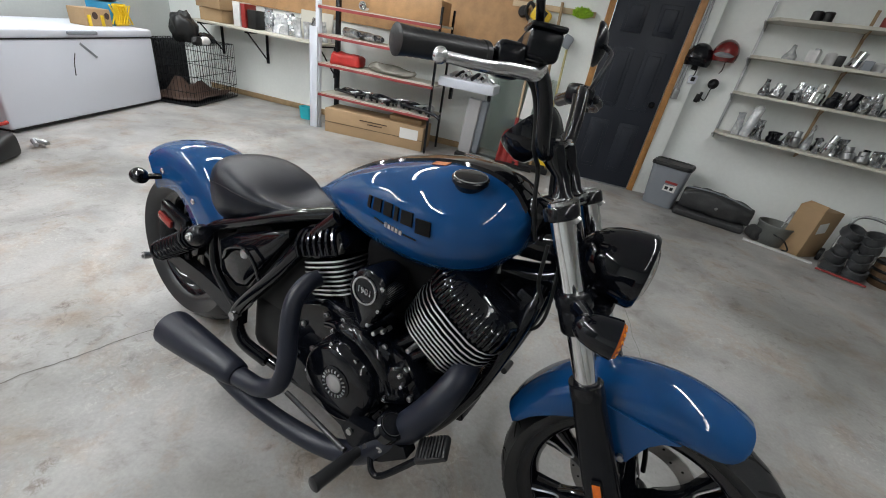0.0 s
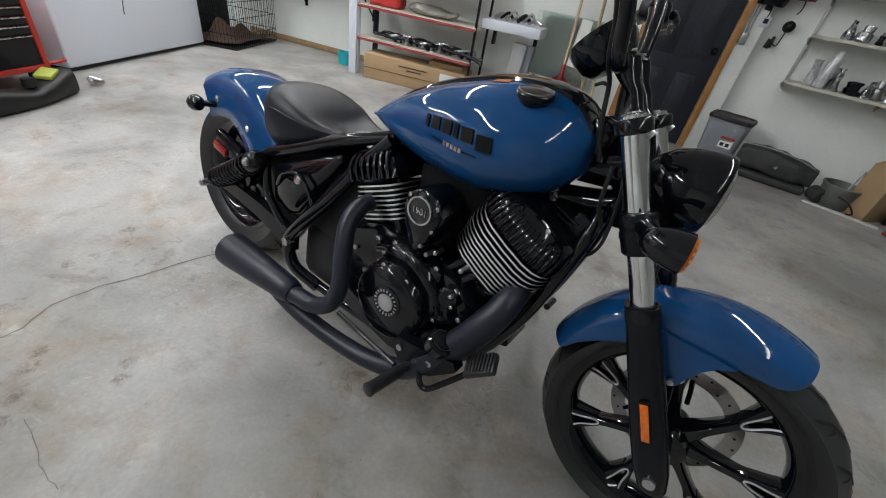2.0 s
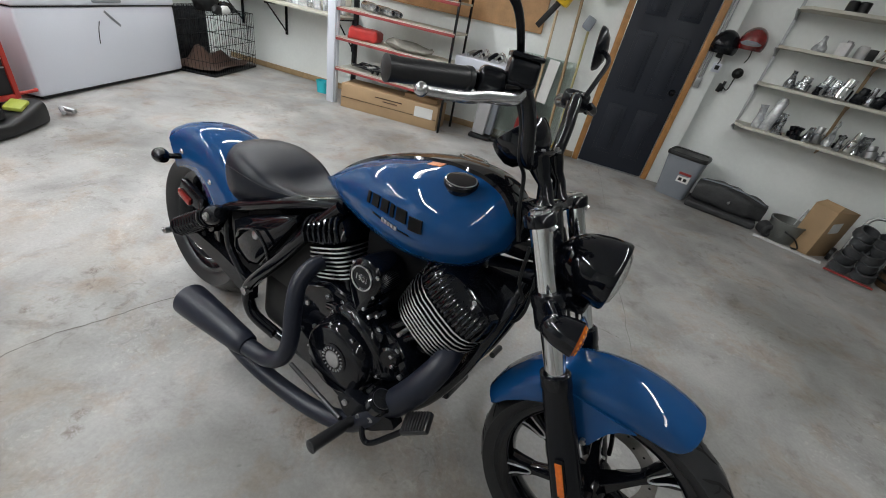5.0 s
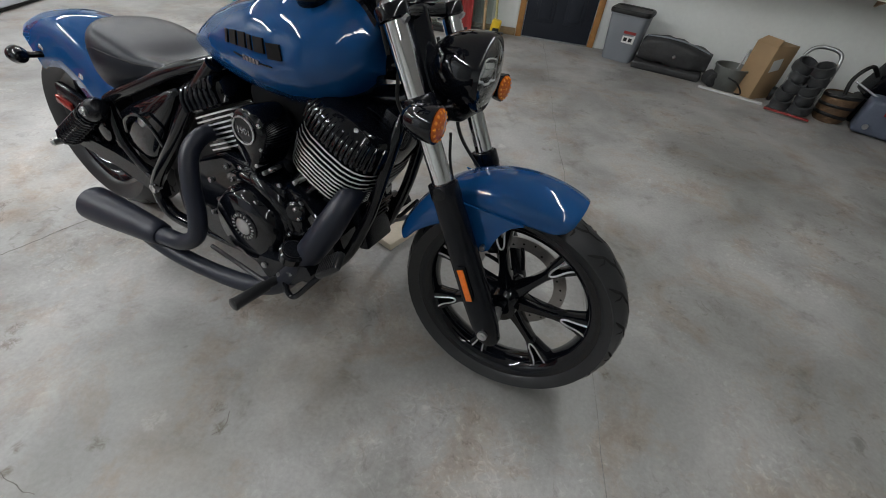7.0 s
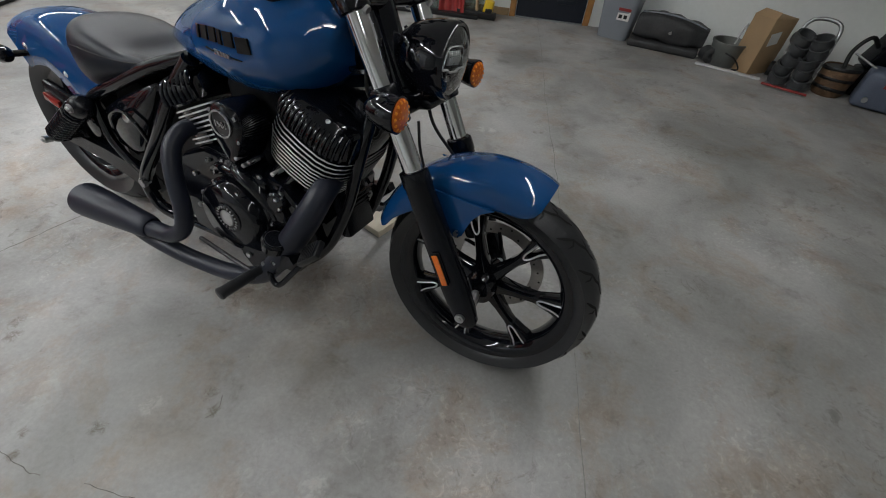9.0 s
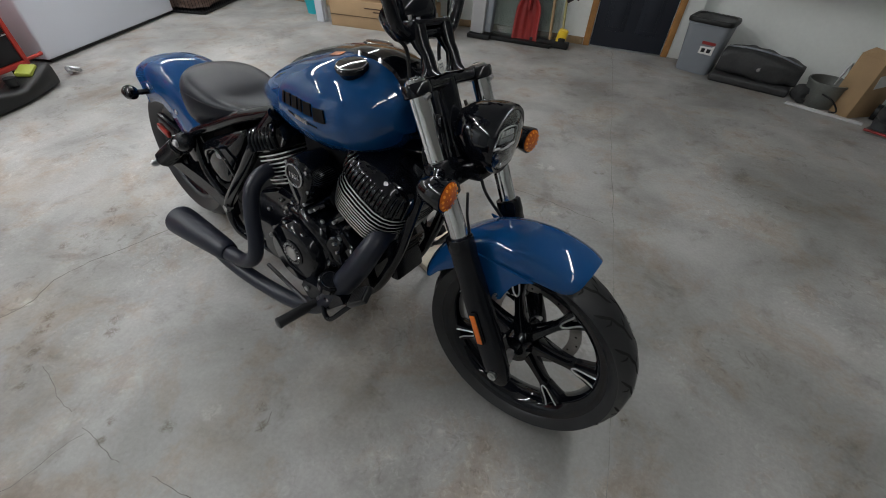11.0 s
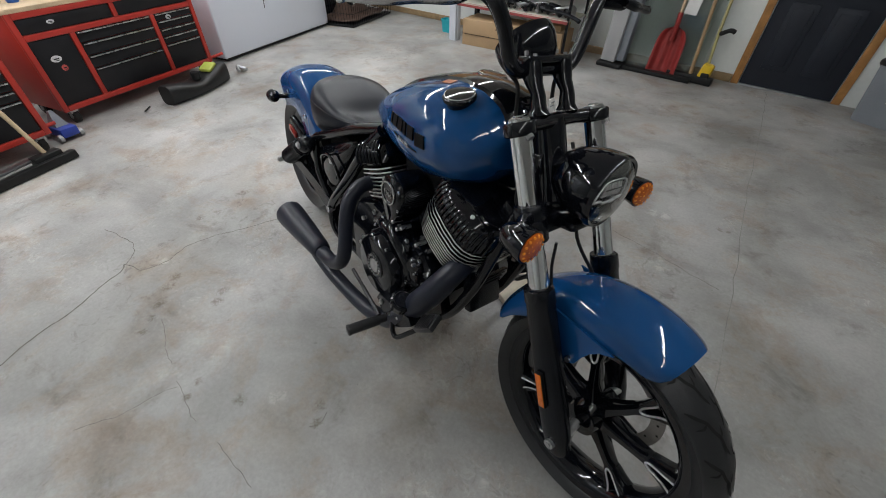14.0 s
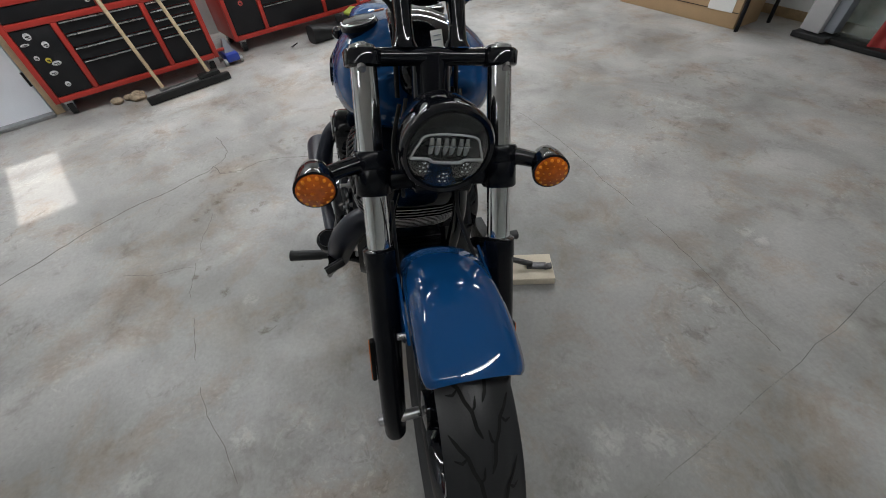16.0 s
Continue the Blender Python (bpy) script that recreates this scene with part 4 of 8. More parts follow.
for s in (-1, 1):
    g0, g1 = V(-0.463, s * 0.300, 1.171), V(-0.535, s * 0.440, 1.157)
    d = (g1 - g0).normalized()
    bm = BM()
    prof = [(0.014, 0.0), (0.0195, 0.002), (0.0195, 0.010)]
    for k in range(14):
        prof += [(0.0178, 0.012 + k * 0.0095), (0.0186, 0.0165 + k * 0.0095)]
    prof += [(0.019, 0.148), (0.020, 0.155), (0.014, 0.157)]
    lathe(bm, prof, g0, d, 20)
    part("grip", bm, RUBBER, bar, "black rubber hand grip")
    bm = BM()
    box(bm, (-0.444, s * 0.262, 1.172), (0.050, 0.072, 0.052), (0, 0, s * -28), 0.014, 3)
    sw = part("switch_housing", bm, SATIN, bar)
    bm = BM()
    box(bm, (-0.468, s * 0.262, 1.178), (0.008, 0.018, 0.014), (0, 0, s * -28), 0.003)
    part("switch_button", bm, GLOSS, sw)
    bm = BM()
    tube(bm, [(-0.395, s * 0.235, 1.168), (-0.390, s * 0.28, 1.160), (-0.408, s * 0.34, 1.156), (-0.415, s * 0.40, 1.150), (-0.445, s * 0.455, 1.148)], [0.009, 0.0085, 0.0075, 0.0065, 0.0055], 10, 6, 1.25)
    ball(bm, (-0.449, s * 0.461, 1.148), 0.0100, 12, 8)
    part("control_lever", bm, ALLOY if s < 0 else SATIN, bar, "polished brake lever" if s < 0 else "black clutch lever")
    # mirror
    bm = BM()
    tube(bm, [(-0.415, s * 0.225, 1.185), (-0.410, s * 0.255, 1.225), (-0.412, s * 0.320, 1.282), (-0.445, s * 0.380, 1.308)], 0.0066, 10)
    mi = part("mirror_stem", bm, SATIN, bar)
    bm = BM()
    md = V(-0.93, s * -0.22, -0.1).normalized()
    mc = V(-0.474, s * 0.420, 1.316)
    lathe(bm, [(0.004, -0.026), (0.030, -0.022), (0.052, -0.010), (0.058, 0.0), (0.058, 0.006), (0.052, 0.008), (0.0, 0.007)], mc, md, 28)
    for v in bm.verts:
        v.co.y = mc.y + (v.co.y - mc.y) * 1.2
    part("mirror_shell", bm, SATIN, mi, "black oval mirror shell")
    bm = BM()
    lathe(bm, [(0.051, 0.0085), (0.0, 0.0085), ], mc, md, 28)
    part("mirror_glass", bm, CHROME, mi)
bm = BM()
box(bm, (-0.405, -0.240, 1.200), (0.050, 0.070, 0.042), (0, 0, 28), 0.008, 3)
box(bm, (-0.405, -0.240, 1.224), (0.054, 0.074, 0.008), (0, 0, 28), 0.003)
part("brake_reservoir", bm, SATIN, bar, "black brake fluid reservoir")
for s, nm in ((-1, "front_brake_hose"), (1, "clutch_cable")):
    run = [(x - 0.014, s * y * 0.975, z - 0.012) for x, y, z in half[6:1:-1]]
    bm = BM()
    tube(bm, run + [(-0.40, s * 0.06, 1.00), (-0.385, s * 0.06, 0.93), (-0.36, s * 0.06, 0.86)], 0.0048, 8)
    part(nm, bm, DARKPL, bar)
# the bar's ends droop and sweep in
for ob in [bar] + list(bar.children_recursive):
    for v in ob.data.vertices:
        y = abs(v.co.y)
        v.co.z -= 0.002 * min(1, max(0, (y - 0.14) / 0.14))
        v.co.y -= math.copysign(max(0, y - 0.20) * 0.10, v.co.y)
# paper tag tied between the risers
bm = BM()
box(bm, (-0.356, 0.014, 0.968), (0.001, 0.022, 0.032), (8, -14, 6))
tg = part("paper_tag", bm, LABELW, bike, "small white paper tag")
for k in range(3):
    bm = BM()
    box(bm, (-0.3552, 0.014, 0.960 + 0.008 * k), (0.001, 0.014, 0.002), (8, -14, 6))
    part("print_bar", bm, GREYPL, tg)
# gauge pod behind the risers
bm = BM()
GD = V(-0.72, 0.0, 0.69).normalized()
lathe(bm, [(0.018, -0.050), (0.040, -0.045), (0.053, -0.030), (0.059, -0.008), (0.060, 0.006), (0.059, 0.016), (0.052, 0.018), (0.050, 0.012), (0.0, 0.011)], (0, 0, 0), GD, 32)
for v in bm.verts:
    v.co = V(-0.458, 0.004, 1.066) + v.co * 1.12
tube(bm, [(-0.40, 0.0, 1.045), (-0.43, 0.002, 1.035), (-0.452, 0.004, 1.040)], 0.013, 10)
gp = part("gauge_pod", bm, GLOSS, bike, "round black instrument pod")
bm = BM()
lathe(bm, [(0.055, 0.0142), (0.0, 0.0142)], (-0.458, 0.004, 1.066), GD, 32)
part("gauge_face", bm, mat("dark_gauge_glass", (0.01, 0.012, 0.015), 0.08, var=0.1), gp)


# ---- tank ----
def lerp(table, x):
    for (a, va), (b, vb) in zip(table, table[1:]):
        if x <= b:
            t = (x - a) / (b - a)
            t = max(0, min(1, t))
            return va + (vb - va) * t
    return table[-1][1]


TOP = [(-1.0, 0.772), (-0.96, 0.812), (-0.90, 0.852), (-0.85, 0.880), (-0.76, 0.918), (-0.66, 0.950), (-0.58, 0.967), (-0.50, 0.970), (-0.44, 0.955), (-0.41, 0.932), (-0.392, 0.905)]
BOT = [(-1.0, 0.764), (-0.96, 0.748), (-0.90, 0.730), (-0.85, 0.716), (-0.76, 0.700), (-0.66, 0.692), (-0.58, 0.696), (-0.50, 0.715), (-0.44, 0.745), (-0.41, 0.778), (-0.392, 0.812)]
WID = [(-1.0, 0.050), (-0.96, 0.078), (-0.90, 0.110), (-0.85, 0.131), (-0.76, 0.160), (-0.66, 0.182), (-0.58, 0.190), (-0.50, 0.184), (-0.44, 0.160), (-0.41, 0.136), (-0.392, 0.106)]


def tank_point(x, v, out=0.0):
    """A point of the tank's skin: v 0 at the top, 1 at the bottom of the right side, -1 of the left."""
    zt, zb, hw = lerp(TOP, x), lerp(BOT, x), lerp(WID, x)
    zm = zb + (zt - zb) * 0.46
    a = math.pi * v
    c, s = math.cos(a), math.sin(a)
    pz = (zt - zm) if c > 0 else (zm - zb)
    e = 2 / 2.25
    return V(x, -math.copysign(abs(s) ** e, s) * (hw + out), zm + math.copysign(abs(c) ** e, c) * (pz + out))


bm = BM()


def smooth_table(tab):
    out = []
    for x in [-1.0 + 0.608 * i / 40 for i in range(41)]:
        k = 0.018
        out.append((x, (lerp(tab, x - k) + 2 * lerp(tab, x) + lerp(tab, x + k)) / 4))
    return out


TOP, BOT, WID = smooth_table(TOP), smooth_table(BOT), smooth_table(WID)
rings = [[tank_point(x, -1 + 2 * k / 48) for k in range(48)] for x, _ in TOP]
nose = rings[-1]
mid = sum(nose, V(0, 0, 0)) / 48
rings += [[mid + (p - mid) * q + V(d, 0, 0) for p in nose] for q, d in ((0.95, 0.004), (0.84, 0.009), (0.6, 0.013), (0.3, 0.015), (0.05, 0.0155))]
loft(bm, rings)
tank = part("fuel_tank", bm, BLUE, bike, "glossy blue teardrop fuel tank", 60)
# black console strip down the middle of the tank
bm = BM()
rows = []
for i in range(33):
    x = -0.985 + 0.59 * i / 32
    hw = 0.012 + 0.046 * min(1, max(0, (x + 0.985) / 0.45)) ** 1.2
    z = lerp(TOP, x)
    rows.append([V(x, y, tank_point(x, 0).z - (abs(y) / 0.19) ** 2 * 0.16 * (z - 0.75) + h) for y, h in ((-hw - 0.006, -0.006), (-hw, 0.006), (-hw * 0.5, 0.011), (0, 0.012), (hw * 0.5, 0.011), (hw, 0.006), (hw + 0.006, -0.006))])
loft(bm, rows, caps=False, closed=False)
part("tank_console", bm, GLOSS, tank, "gloss black console strip")
bm = BM()
box(bm, (-0.385, 0, 0.900), (0.075, 0.105, 0.085), (0, 24, 0), 0.030, 4)
part("neck_cover", bm, GLOSS, tank)
for y, x in ((-0.120, -0.515), (0.030, -0.575)):
    v = 0.205 if y < 0 else -0.045
    c = tank_point(x, v)
    nrm = ((c - tank_point(x, v, -0.05)).normalized() + V(0, 0, 2.0)).normalized()
    c = c + nrm * (0.002 if y < 0 else 0.0)
    bm = BM()
    lathe(bm, [(0.030, -0.016), (0.034, -0.004), (0.0395, 0.000), (0.0400, 0.008), (0.037, 0.0115)], c, nrm, 32)
    cap = part("tank_cap", bm, SATIN, tank, "round black fuel cap, its rim's glint laid on as a bright ring")
    # thin steel ring stands in for the highlight on the cap's black rim
    bm = BM()
    lathe(bm, [(0.0365, 0.0112), (0.0365, 0.0128), (0.0345, 0.0134), (0.0340, 0.0115)], c, nrm, 36)
    part("cap_rim", bm, STEEL, cap)
    bm = BM()
    lathe(bm, [(0.0342, 0.011), (0.0335, 0.0128), (0.024, 0.0140), (0.0, 0.0145)], c, nrm, 32)
    part("cap_top", bm, GLOSS, cap)
# raised maker's mark: plain dark bars, on both sides
for s in (1, -1):
    for x0, wd, v0, dv in ((-0.737, 0.010, 0.395, 0.066), (-0.716, 0.025, 0.401, 0.064), (-0.680, 0.025, 0.409, 0.062), (-0.646, 0.011, 0.418, 0.060), (-0.625, 0.031, 0.426, 0.058), (-0.583, 0.036, 0.446, 0.056)):
        v1 = v0 + dv
        cs_ = [(0, v0), (wd, v0 + 0.004), (wd + 0.006, v1 + 0.004), (0.006, v1)]
        bm = BM()
        loft(bm, [[tank_point(x0 + dx, s * v, 0.0) for dx, v in cs_], [tank_point(x0 + dx, s * v, 0.005) for dx, v in cs_]])
        part("badge_bar", bm, DULLBLACK, tank, "black raised badge bar")
    for x0, x1 in ((-0.700, -0.668), (-0.606, -0.572)):
        bm = BM()
        q = [tank_point(x, s * v, .001) for x, v in ((x0, .493 + .3 * (x0 + .71)), (x1, .493 + .3 * (x1 + .71)), (x1, .498 + .3 * (x1 + .71)), (x0, .498 + .3 * (x0 + .71)))]
        p = [tank_point(x, s * v, .004) for x, v in ((x0, .493 + .3 * (x0 + .71)), (x1, .493 + .3 * (x1 + .71)), (x1, .498 + .3 * (x1 + .71)), (x0, .498 + .3 * (x0 + .71)))]
        loft(bm, [q, p])
        part("badge_line", bm, DULLBLACK, tank)
    for i in range(5):
        x0 = -0.664 + 0.0112 * i
        bm = BM()
        q = [tank_point(x, s * v, .001) for x, v in ((x0, .485 + .3 * (x0 + .71)), (x0 + .0075, .487 + .3 * (x0 + .71)), (x0 + .0075, .507 + .3 * (x0 + .71)), (x0, .505 + .3 * (x0 + .71)))]
        p = [tank_point(x, s * v, .004) for x, v in ((x0, .485 + .3 * (x0 + .71)), (x0 + .0075, .487 + .3 * (x0 + .71)), (x0 + .0075, .507 + .3 * (x0 + .71)), (x0, .505 + .3 * (x0 + .71)))]
        loft(bm, [q, p])
        part("badge_letter", bm, STEEL, tank)
bm = BM()
q = [tank_point(x, v, .0008) for x, v in ((-0.64, .085), (-0.60, .085), (-0.60, .125), (-0.64, .125))]
p = [tank_point(x, v, .0018) for x, v in ((-0.64, .085), (-0.60, .085), (-0.60, .125), (-0.64, .125))]
loft(bm, [q, p])
part("warning_sticker", bm, mat("orange_sticker", (0.55, 0.16, 0.03), 0.4, var=0.4, scale=90), tank, "small orange warning sticker")

# ---- seat ----
SEAT = [(-0.915, 0.038, 0.738, 0.712), (-0.96, 0.058, 0.724, 0.690), (-1.02, 0.078, 0.706, 0.664), (-1.09, 0.104, 0.698, 0.636), (-1.17, 0.138, 0.714, 0.606), (-1.24, 0.160, 0.746, 0.578), (-1.31, 0.164, 0.772, 0.548), (-1.37, 0.150, 0.764, 0.528), (-1.42, 0.120, 0.735, 0.535), (-1.455, 0.075, 0.700, 0.560)]
bm = BM()
rings = []
for x, hw, zt, zb in SEAT:
    ring = []
    for k in range(36):
        a = 2 * math.pi * k / 36
        c, s = math.cos(a), math.sin(a)
        u = abs(s)
        dish = -0.036 * max(0.0, 1 - (u / 0.9) ** 2) ** 1.3 * max(0.0, math.sin(math.pi * min(1, max(0, (x + 1.40) / 0.42)))) if c > 0 else 0
        h = (zt - zb)
        ring.append(V(x - (0.03 * c if x < -1.3 else 0), math.copysign(abs(s) ** 0.8, s) * hw, zb + h * 0.5 + math.copysign(abs(c) ** 0.75, c) * h * 0.5 + dish))
    rings.append(ring)
fine = []
for i in range(len(rings[0])):
    fine.append(spline([r[i] for r in rings], 4))
loft(bm, [list(r) for r in zip(*fine)])
seat = part("seat", bm, LEATHER, bike, "black leather solo seat with stitched seam", 60)
for s in (-1, 1):
    bm = BM()
    k = 8 if s > 0 else 28
    pts = [fine[k][i] + V(0, s * 0.001, 0.001) for i in range(6, 33, 2)]
    tube(bm, pts, 0.0012, 6, 3)
    part("seam", bm, DARKPL, seat)


# ---- rear fender ----
def rear_section(t):
    # t 0 at the seat, 1 at the tail
    hw = 0.128 - 0.006 * t
    r = 0.425 - 0.022 * t + 0.030 * max(0, 0.25 - t)
    drop = 0.222 - 0.052 * min(1, max(0, (t - 0.15) / 0.45)) - 0.02 * max(0, t - 0.7)
    pts = []
    for k in range(19):
        u = -1 + k / 9
        s = abs(u)
        y = hw * math.copysign(min(1, s / 0.66) ** 0.85, u)
        d = 0.045 * min(1, s / 0.70) ** 2.4 + max(0, drop - 0.045) * max(0, s - 0.62) / 0.38
        pts.append((y, d))
    return r, pts


bm = arc_fender(RA, 34, 117, 36, rear_section)
rf = part("rear_fender", bm, BLUE, bike, "glossy blue rear mudguard with chrome bolts", 50)
for x, z in ((-1.705, 0.612), (-1.515, 0.560)):
    for s in (-1, 1):
        bm = BM()
        lathe(bm, [(0.011, 0), (0.011, 0.004), (0.006, 0.008), (0, 0.009)], (x, s * 0.124, z), (0, s, 0), 12)
        part("bolt", bm, CHROME, rf)
for s in (-1, 1):
    c = V(-1.745, s * 0.183, 0.586)
    bm = BM()
    lathe(bm, [(0.002, -0.032), (0.019, -0.026), (0.028, -0.009), (0.029, 0.007), (0.024, 0.017), (0, 0.020)], c, (-0.97, 0, 0.1), 24)
    tube(bm, [c + V(0.01, -s * 0.02, 0), c + V(0.02, -s * 0.063, 0.0)], 0.011, 10, 3)
    part("rear_signal", bm, GLOSS, rf, "round black rear turn signal")
bm = BM()
box(bm, (-1.695, -0.128, 0.428), (0.085, 0.012, 0.030), (0, 12, 0), 0.004)
bx = BM()
box(bx, (-1.655, -0.110, 0.445), (0.17, 0.03, 0.075), (0, 10, 0), 0.012)
tube(bx, [(-1.60, -0.11, 0.45), (-1.56, -0.13, 0.40), (-1.52, -0.14, 0.33)], 0.014, 10)
part("reflector_bracket", bx, SATIN, bike)
part("red_reflector", bm, REDREF, bike, "red wheel-side reflector")

# ---- frame ----
for s in (-1, 1):
    bm = BM()
    tube(bm, [(-0.86, s * 0.10, 0.745), (-1.02, s * 0.125, 0.688), (-1.20, s * 0.135, 0.605), (-1.34, s * 0.138, 0.540), (-1.40, s * 0.138, 0.500)], 0.0195, 12)
    part("seat_rail", bm, GLOSS, bike)
    bm = BM()
    tube(bm, [(-0.86, s * 0.115, 0.738), (-0.95, s * 0.135, 0.630), (-1.06, s * 0.145, 0.480), (-1.20, s * 0.148, 0.310), (-1.225, s * 0.148, 0.24), (-1.19, s * 0.145, 0.165), (-1.08, s * 0.13, 0.135)], 0.0225, 12)
    part("frame_diagonal", bm, GLOSS, bike)
    bm = BM()
    tube(bm, [(-1.375, s * 0.14, 0.515), (-1.365, s * 0.145, 0.44), (-1.345, s * 0.148, 0.38), (-1.28, s * 0.148, 0.32), (-1.21, s * 0.147, 0.275)], 0.0145, 12)
    part("rear_loop", bm, GLOSS, bike)
    bm = BM()
    tube(bm, [(-0.315, s * 0.035, 0.76), (-0.318, s * 0.070, 0.69), (-0.340, s * 0.088, 0.58), (-0.378, s * 0.092, 0.44), (-0.45, s * 0.095, 0.28), (-0.56, s * 0.10, 0.165), (-0.68, s * 0.105, 0.13), (-0.90, s * 0.11, 0.125), (-1.10, s * 0.125, 0.135)], 0.0175, 12)
    part("down_tube", bm, GLOSS, bike)
    bm = BM()
    loft(bm, [[V(x, s * y, z) for y, z in ((.125, z0), (.16, z0), (.16, z1), (.125, z1))] for x, z, z0, z1 in ((-1.20, 0, 0.225, 0.305), (-1.40, 0, 0.275, 0.335), (-1.60, 0, 0.295, 0.345), (-1.70, 0, 0.300, 0.340))])
    sa = part("swingarm", bm, SATIN, bike)
    bm = BM()
    cyl(bm, (RA.x, s * 0.16, 0.32), (RA.x, s * 0.178, 0.32), 0.018, n=6)
    part("axle_nut", bm, STEEL, sa)
    bm = BM()
    cyl(bm, (-1.215, s * 0.148, 0.265), (-1.215, s * 0.175, 0.265), 0.017, n=6)
    part("pivot_bolt", bm, STEEL, sa)
    # shock with coil spring
    a, b = V(-1.372, s * 0.182, 0.502), V(-1.665, s * 0.182, 0.312)
    d = (b - a).normalized()
    L = (b - a).length
    bm = BM()
    cyl(bm, a, b, 0.020, n=14)
    lathe(bm, [(0.0, -0.030), (0.022, -0.028), (0.034, -0.012), (0.036, 0.012), (0.034, 0.035), (0.0, 0.040)], a, d, 22)
    lathe(bm, [(0.0, -0.07), (0.036, -0.068), (0.036, -0.05), (0.014, -0.035), (0.014, 0.0)], b, d, 20)
    sh = part("shock_absorber", bm, SATIN, bike, "black rear shock absorber")
    bm = BM()
    e1, e2 = ring_frame(d)
    turns = 11
    pts = []
    for i in range(turns * 10 + 1):
        t = i / (turns * 10)
        an = 2 * math.pi * turns * t
        pts.append(a + d * (0.035 + t * (L - 0.085)) + (e1 * math.cos(an) + e2 * math.sin(an)) * 0.0345)
    tube(bm, pts, 0.0056, 7, 1, smooth=False)
    part("coil_spring", bm, GLOSS, sh)
    for q in (a, b):
        bm = BM()
        cyl(bm, q + V(0, s * 0.012, 0), q + V(0, s * 0.040, 0), 0.014, n=14)
        cyl(bm, q + V(0, s * 0.040, 0), q + V(0, s * 0.046, 0), 0.008, n=6)
        part("shock_bolt", bm, STEEL, sh)
    # side cover
    bm = BM()
    pts = [(-1.345, 0.488), (-1.27, 0.535), (-1.15, 0.590), (-1.030, 0.640), (-1.020, 0.622), (-1.09, 0.515), (-1.19, 0.375), (-1.25, 0.345), (-1.335, 0.370)]
    shell = [[V(x, s * 0.105, z) for x, z in pts]]
    for k, y in ((1.0, 0.128), (0.96, 0.136), (0.86, 0.143), (0.70, 0.149), (0.50, 0.153), (0.25, 0.156), (0.05, 0.157)):
        shell.append([V(-1.20 + (x + 1.20) * k, s * y, 0.475 + (z - 0.475) * k) for x, z in pts])
    loft(bm, shell)
    sc = part("side_cover", bm, GLOSS, bike, "gloss black bulged side cover", 50)
    bm = BM()
    tube(bm, [(-1.30, s * 0.150, 0.44), (-1.25, s * 0.168, 0.50), (-1.17, s * 0.172, 0.535), (-1.12, s * 0.168, 0.50), (-1.11, s * 0.155, 0.44)], 0.006, 8)
    part("breather_hose", bm, GLOSS, sc)
    bm = BM()
    lathe(bm, [(0.016, 0), (0.016, 0.008), (0.012, 0.011), (0.0, 0.011)], (-1.185, s * 0.152, 0.505), (0, s, 0.15), 18)
    part("lock_cap", bm, STEEL, sc)
    for x, z in ((-1.315, 0.405), (-1.125, 0.560), (-1.240, 0.375)):
        bm = BM()
        lathe(bm, [(0.008, 0), (0.008, 0.004), (0, 0.006)], (x, s * 0.136, z), (0, s, 0), 10)
        part("screw", bm, STEEL, sc)
bm = BM()
box(bm, (-1.08, 0, 0.44), (0.50, 0.22, 0.30), (0, 14, 0), 0.03)
box(bm, (-1.01, 0, 0.25), (0.36, 0.24, 0.22), None, 0.04)
part("battery_box", bm, DARKPL, bike)
bm = BM()
tube(bm, [(-0.34, 0, 0.83), (-0.55, 0, 0.80), (-0.78, 0, 0.74), (-0.95, 0, 0.70)], 0.03, 12)
part("backbone", bm, GLOSS, bike)
bm = BM()
box(bm, (-0.345, -0.02, 0.70), (0.05, 0.10, 0.09), (0, 20, 0), 0.008)
rg = part("regulator", bm, SATIN, bike)
for i in range(6):
    bm = BM()
    box(bm, (-0.372, -0.02, 0.665 + 0.013 * i), (0.06, 0.108, 0.004), (0, 20, 0))
    part("regulator_fin", bm, SATIN, rg)
bm = BM()
box(bm, (-0.425, 0, 0.38), (0.035, 0.13, 0.15), (0, -16, 0), 0.008)
oc0 = part("oil_cooler", bm, SATIN, bike)
for i in range(8):
    bm = BM()
    box(bm, (-0.398 - 0.005 * i, 0, 0.445 - 0.018 * i), (0.012, 0.125, 0.004), (0, -16, 0))
    part("cooler_fin", bm, SATIN, oc0)
bm = BM()
box(bm, (-0.62, 0, 0.665), (0.32, 0.17, 0.12), (0, -6, 0), 0.02)
box(bm, (-0.66, 0, 0.58), (0.10, 0.14, 0.16), None, 0.02)
part("intake_box", bm, mat("dull_black_plastic", (0.004, 0.004, 0.0045), 0.6, var=0.3, spec=0.15), bike)

# ---- engine ----
bm = BM()
outline = [(-0.96, 0.20), (-0.98, 0.36), (-0.93, 0.47), (-0.82, 0.52), (-0.66, 0.515), (-0.54, 0.50), (-0.46, 0.42), (-0.46, 0.28), (-0.52, 0.18), (-0.70, 0.15)]
loft(bm, [[V(x * 0.97 - 0.02, y, 0.34 + (z - 0.34) * 0.94) for x, z in outline] if abs(y) > 0.16 else [V(x, y, z) for x, z in outline] for y in (-0.175, -0.155, -0.05, 0.05, 0.155, 0.175)])
eng = part("crankcase", bm, GLOSS, bike, "gloss black engine crankcase", 35)


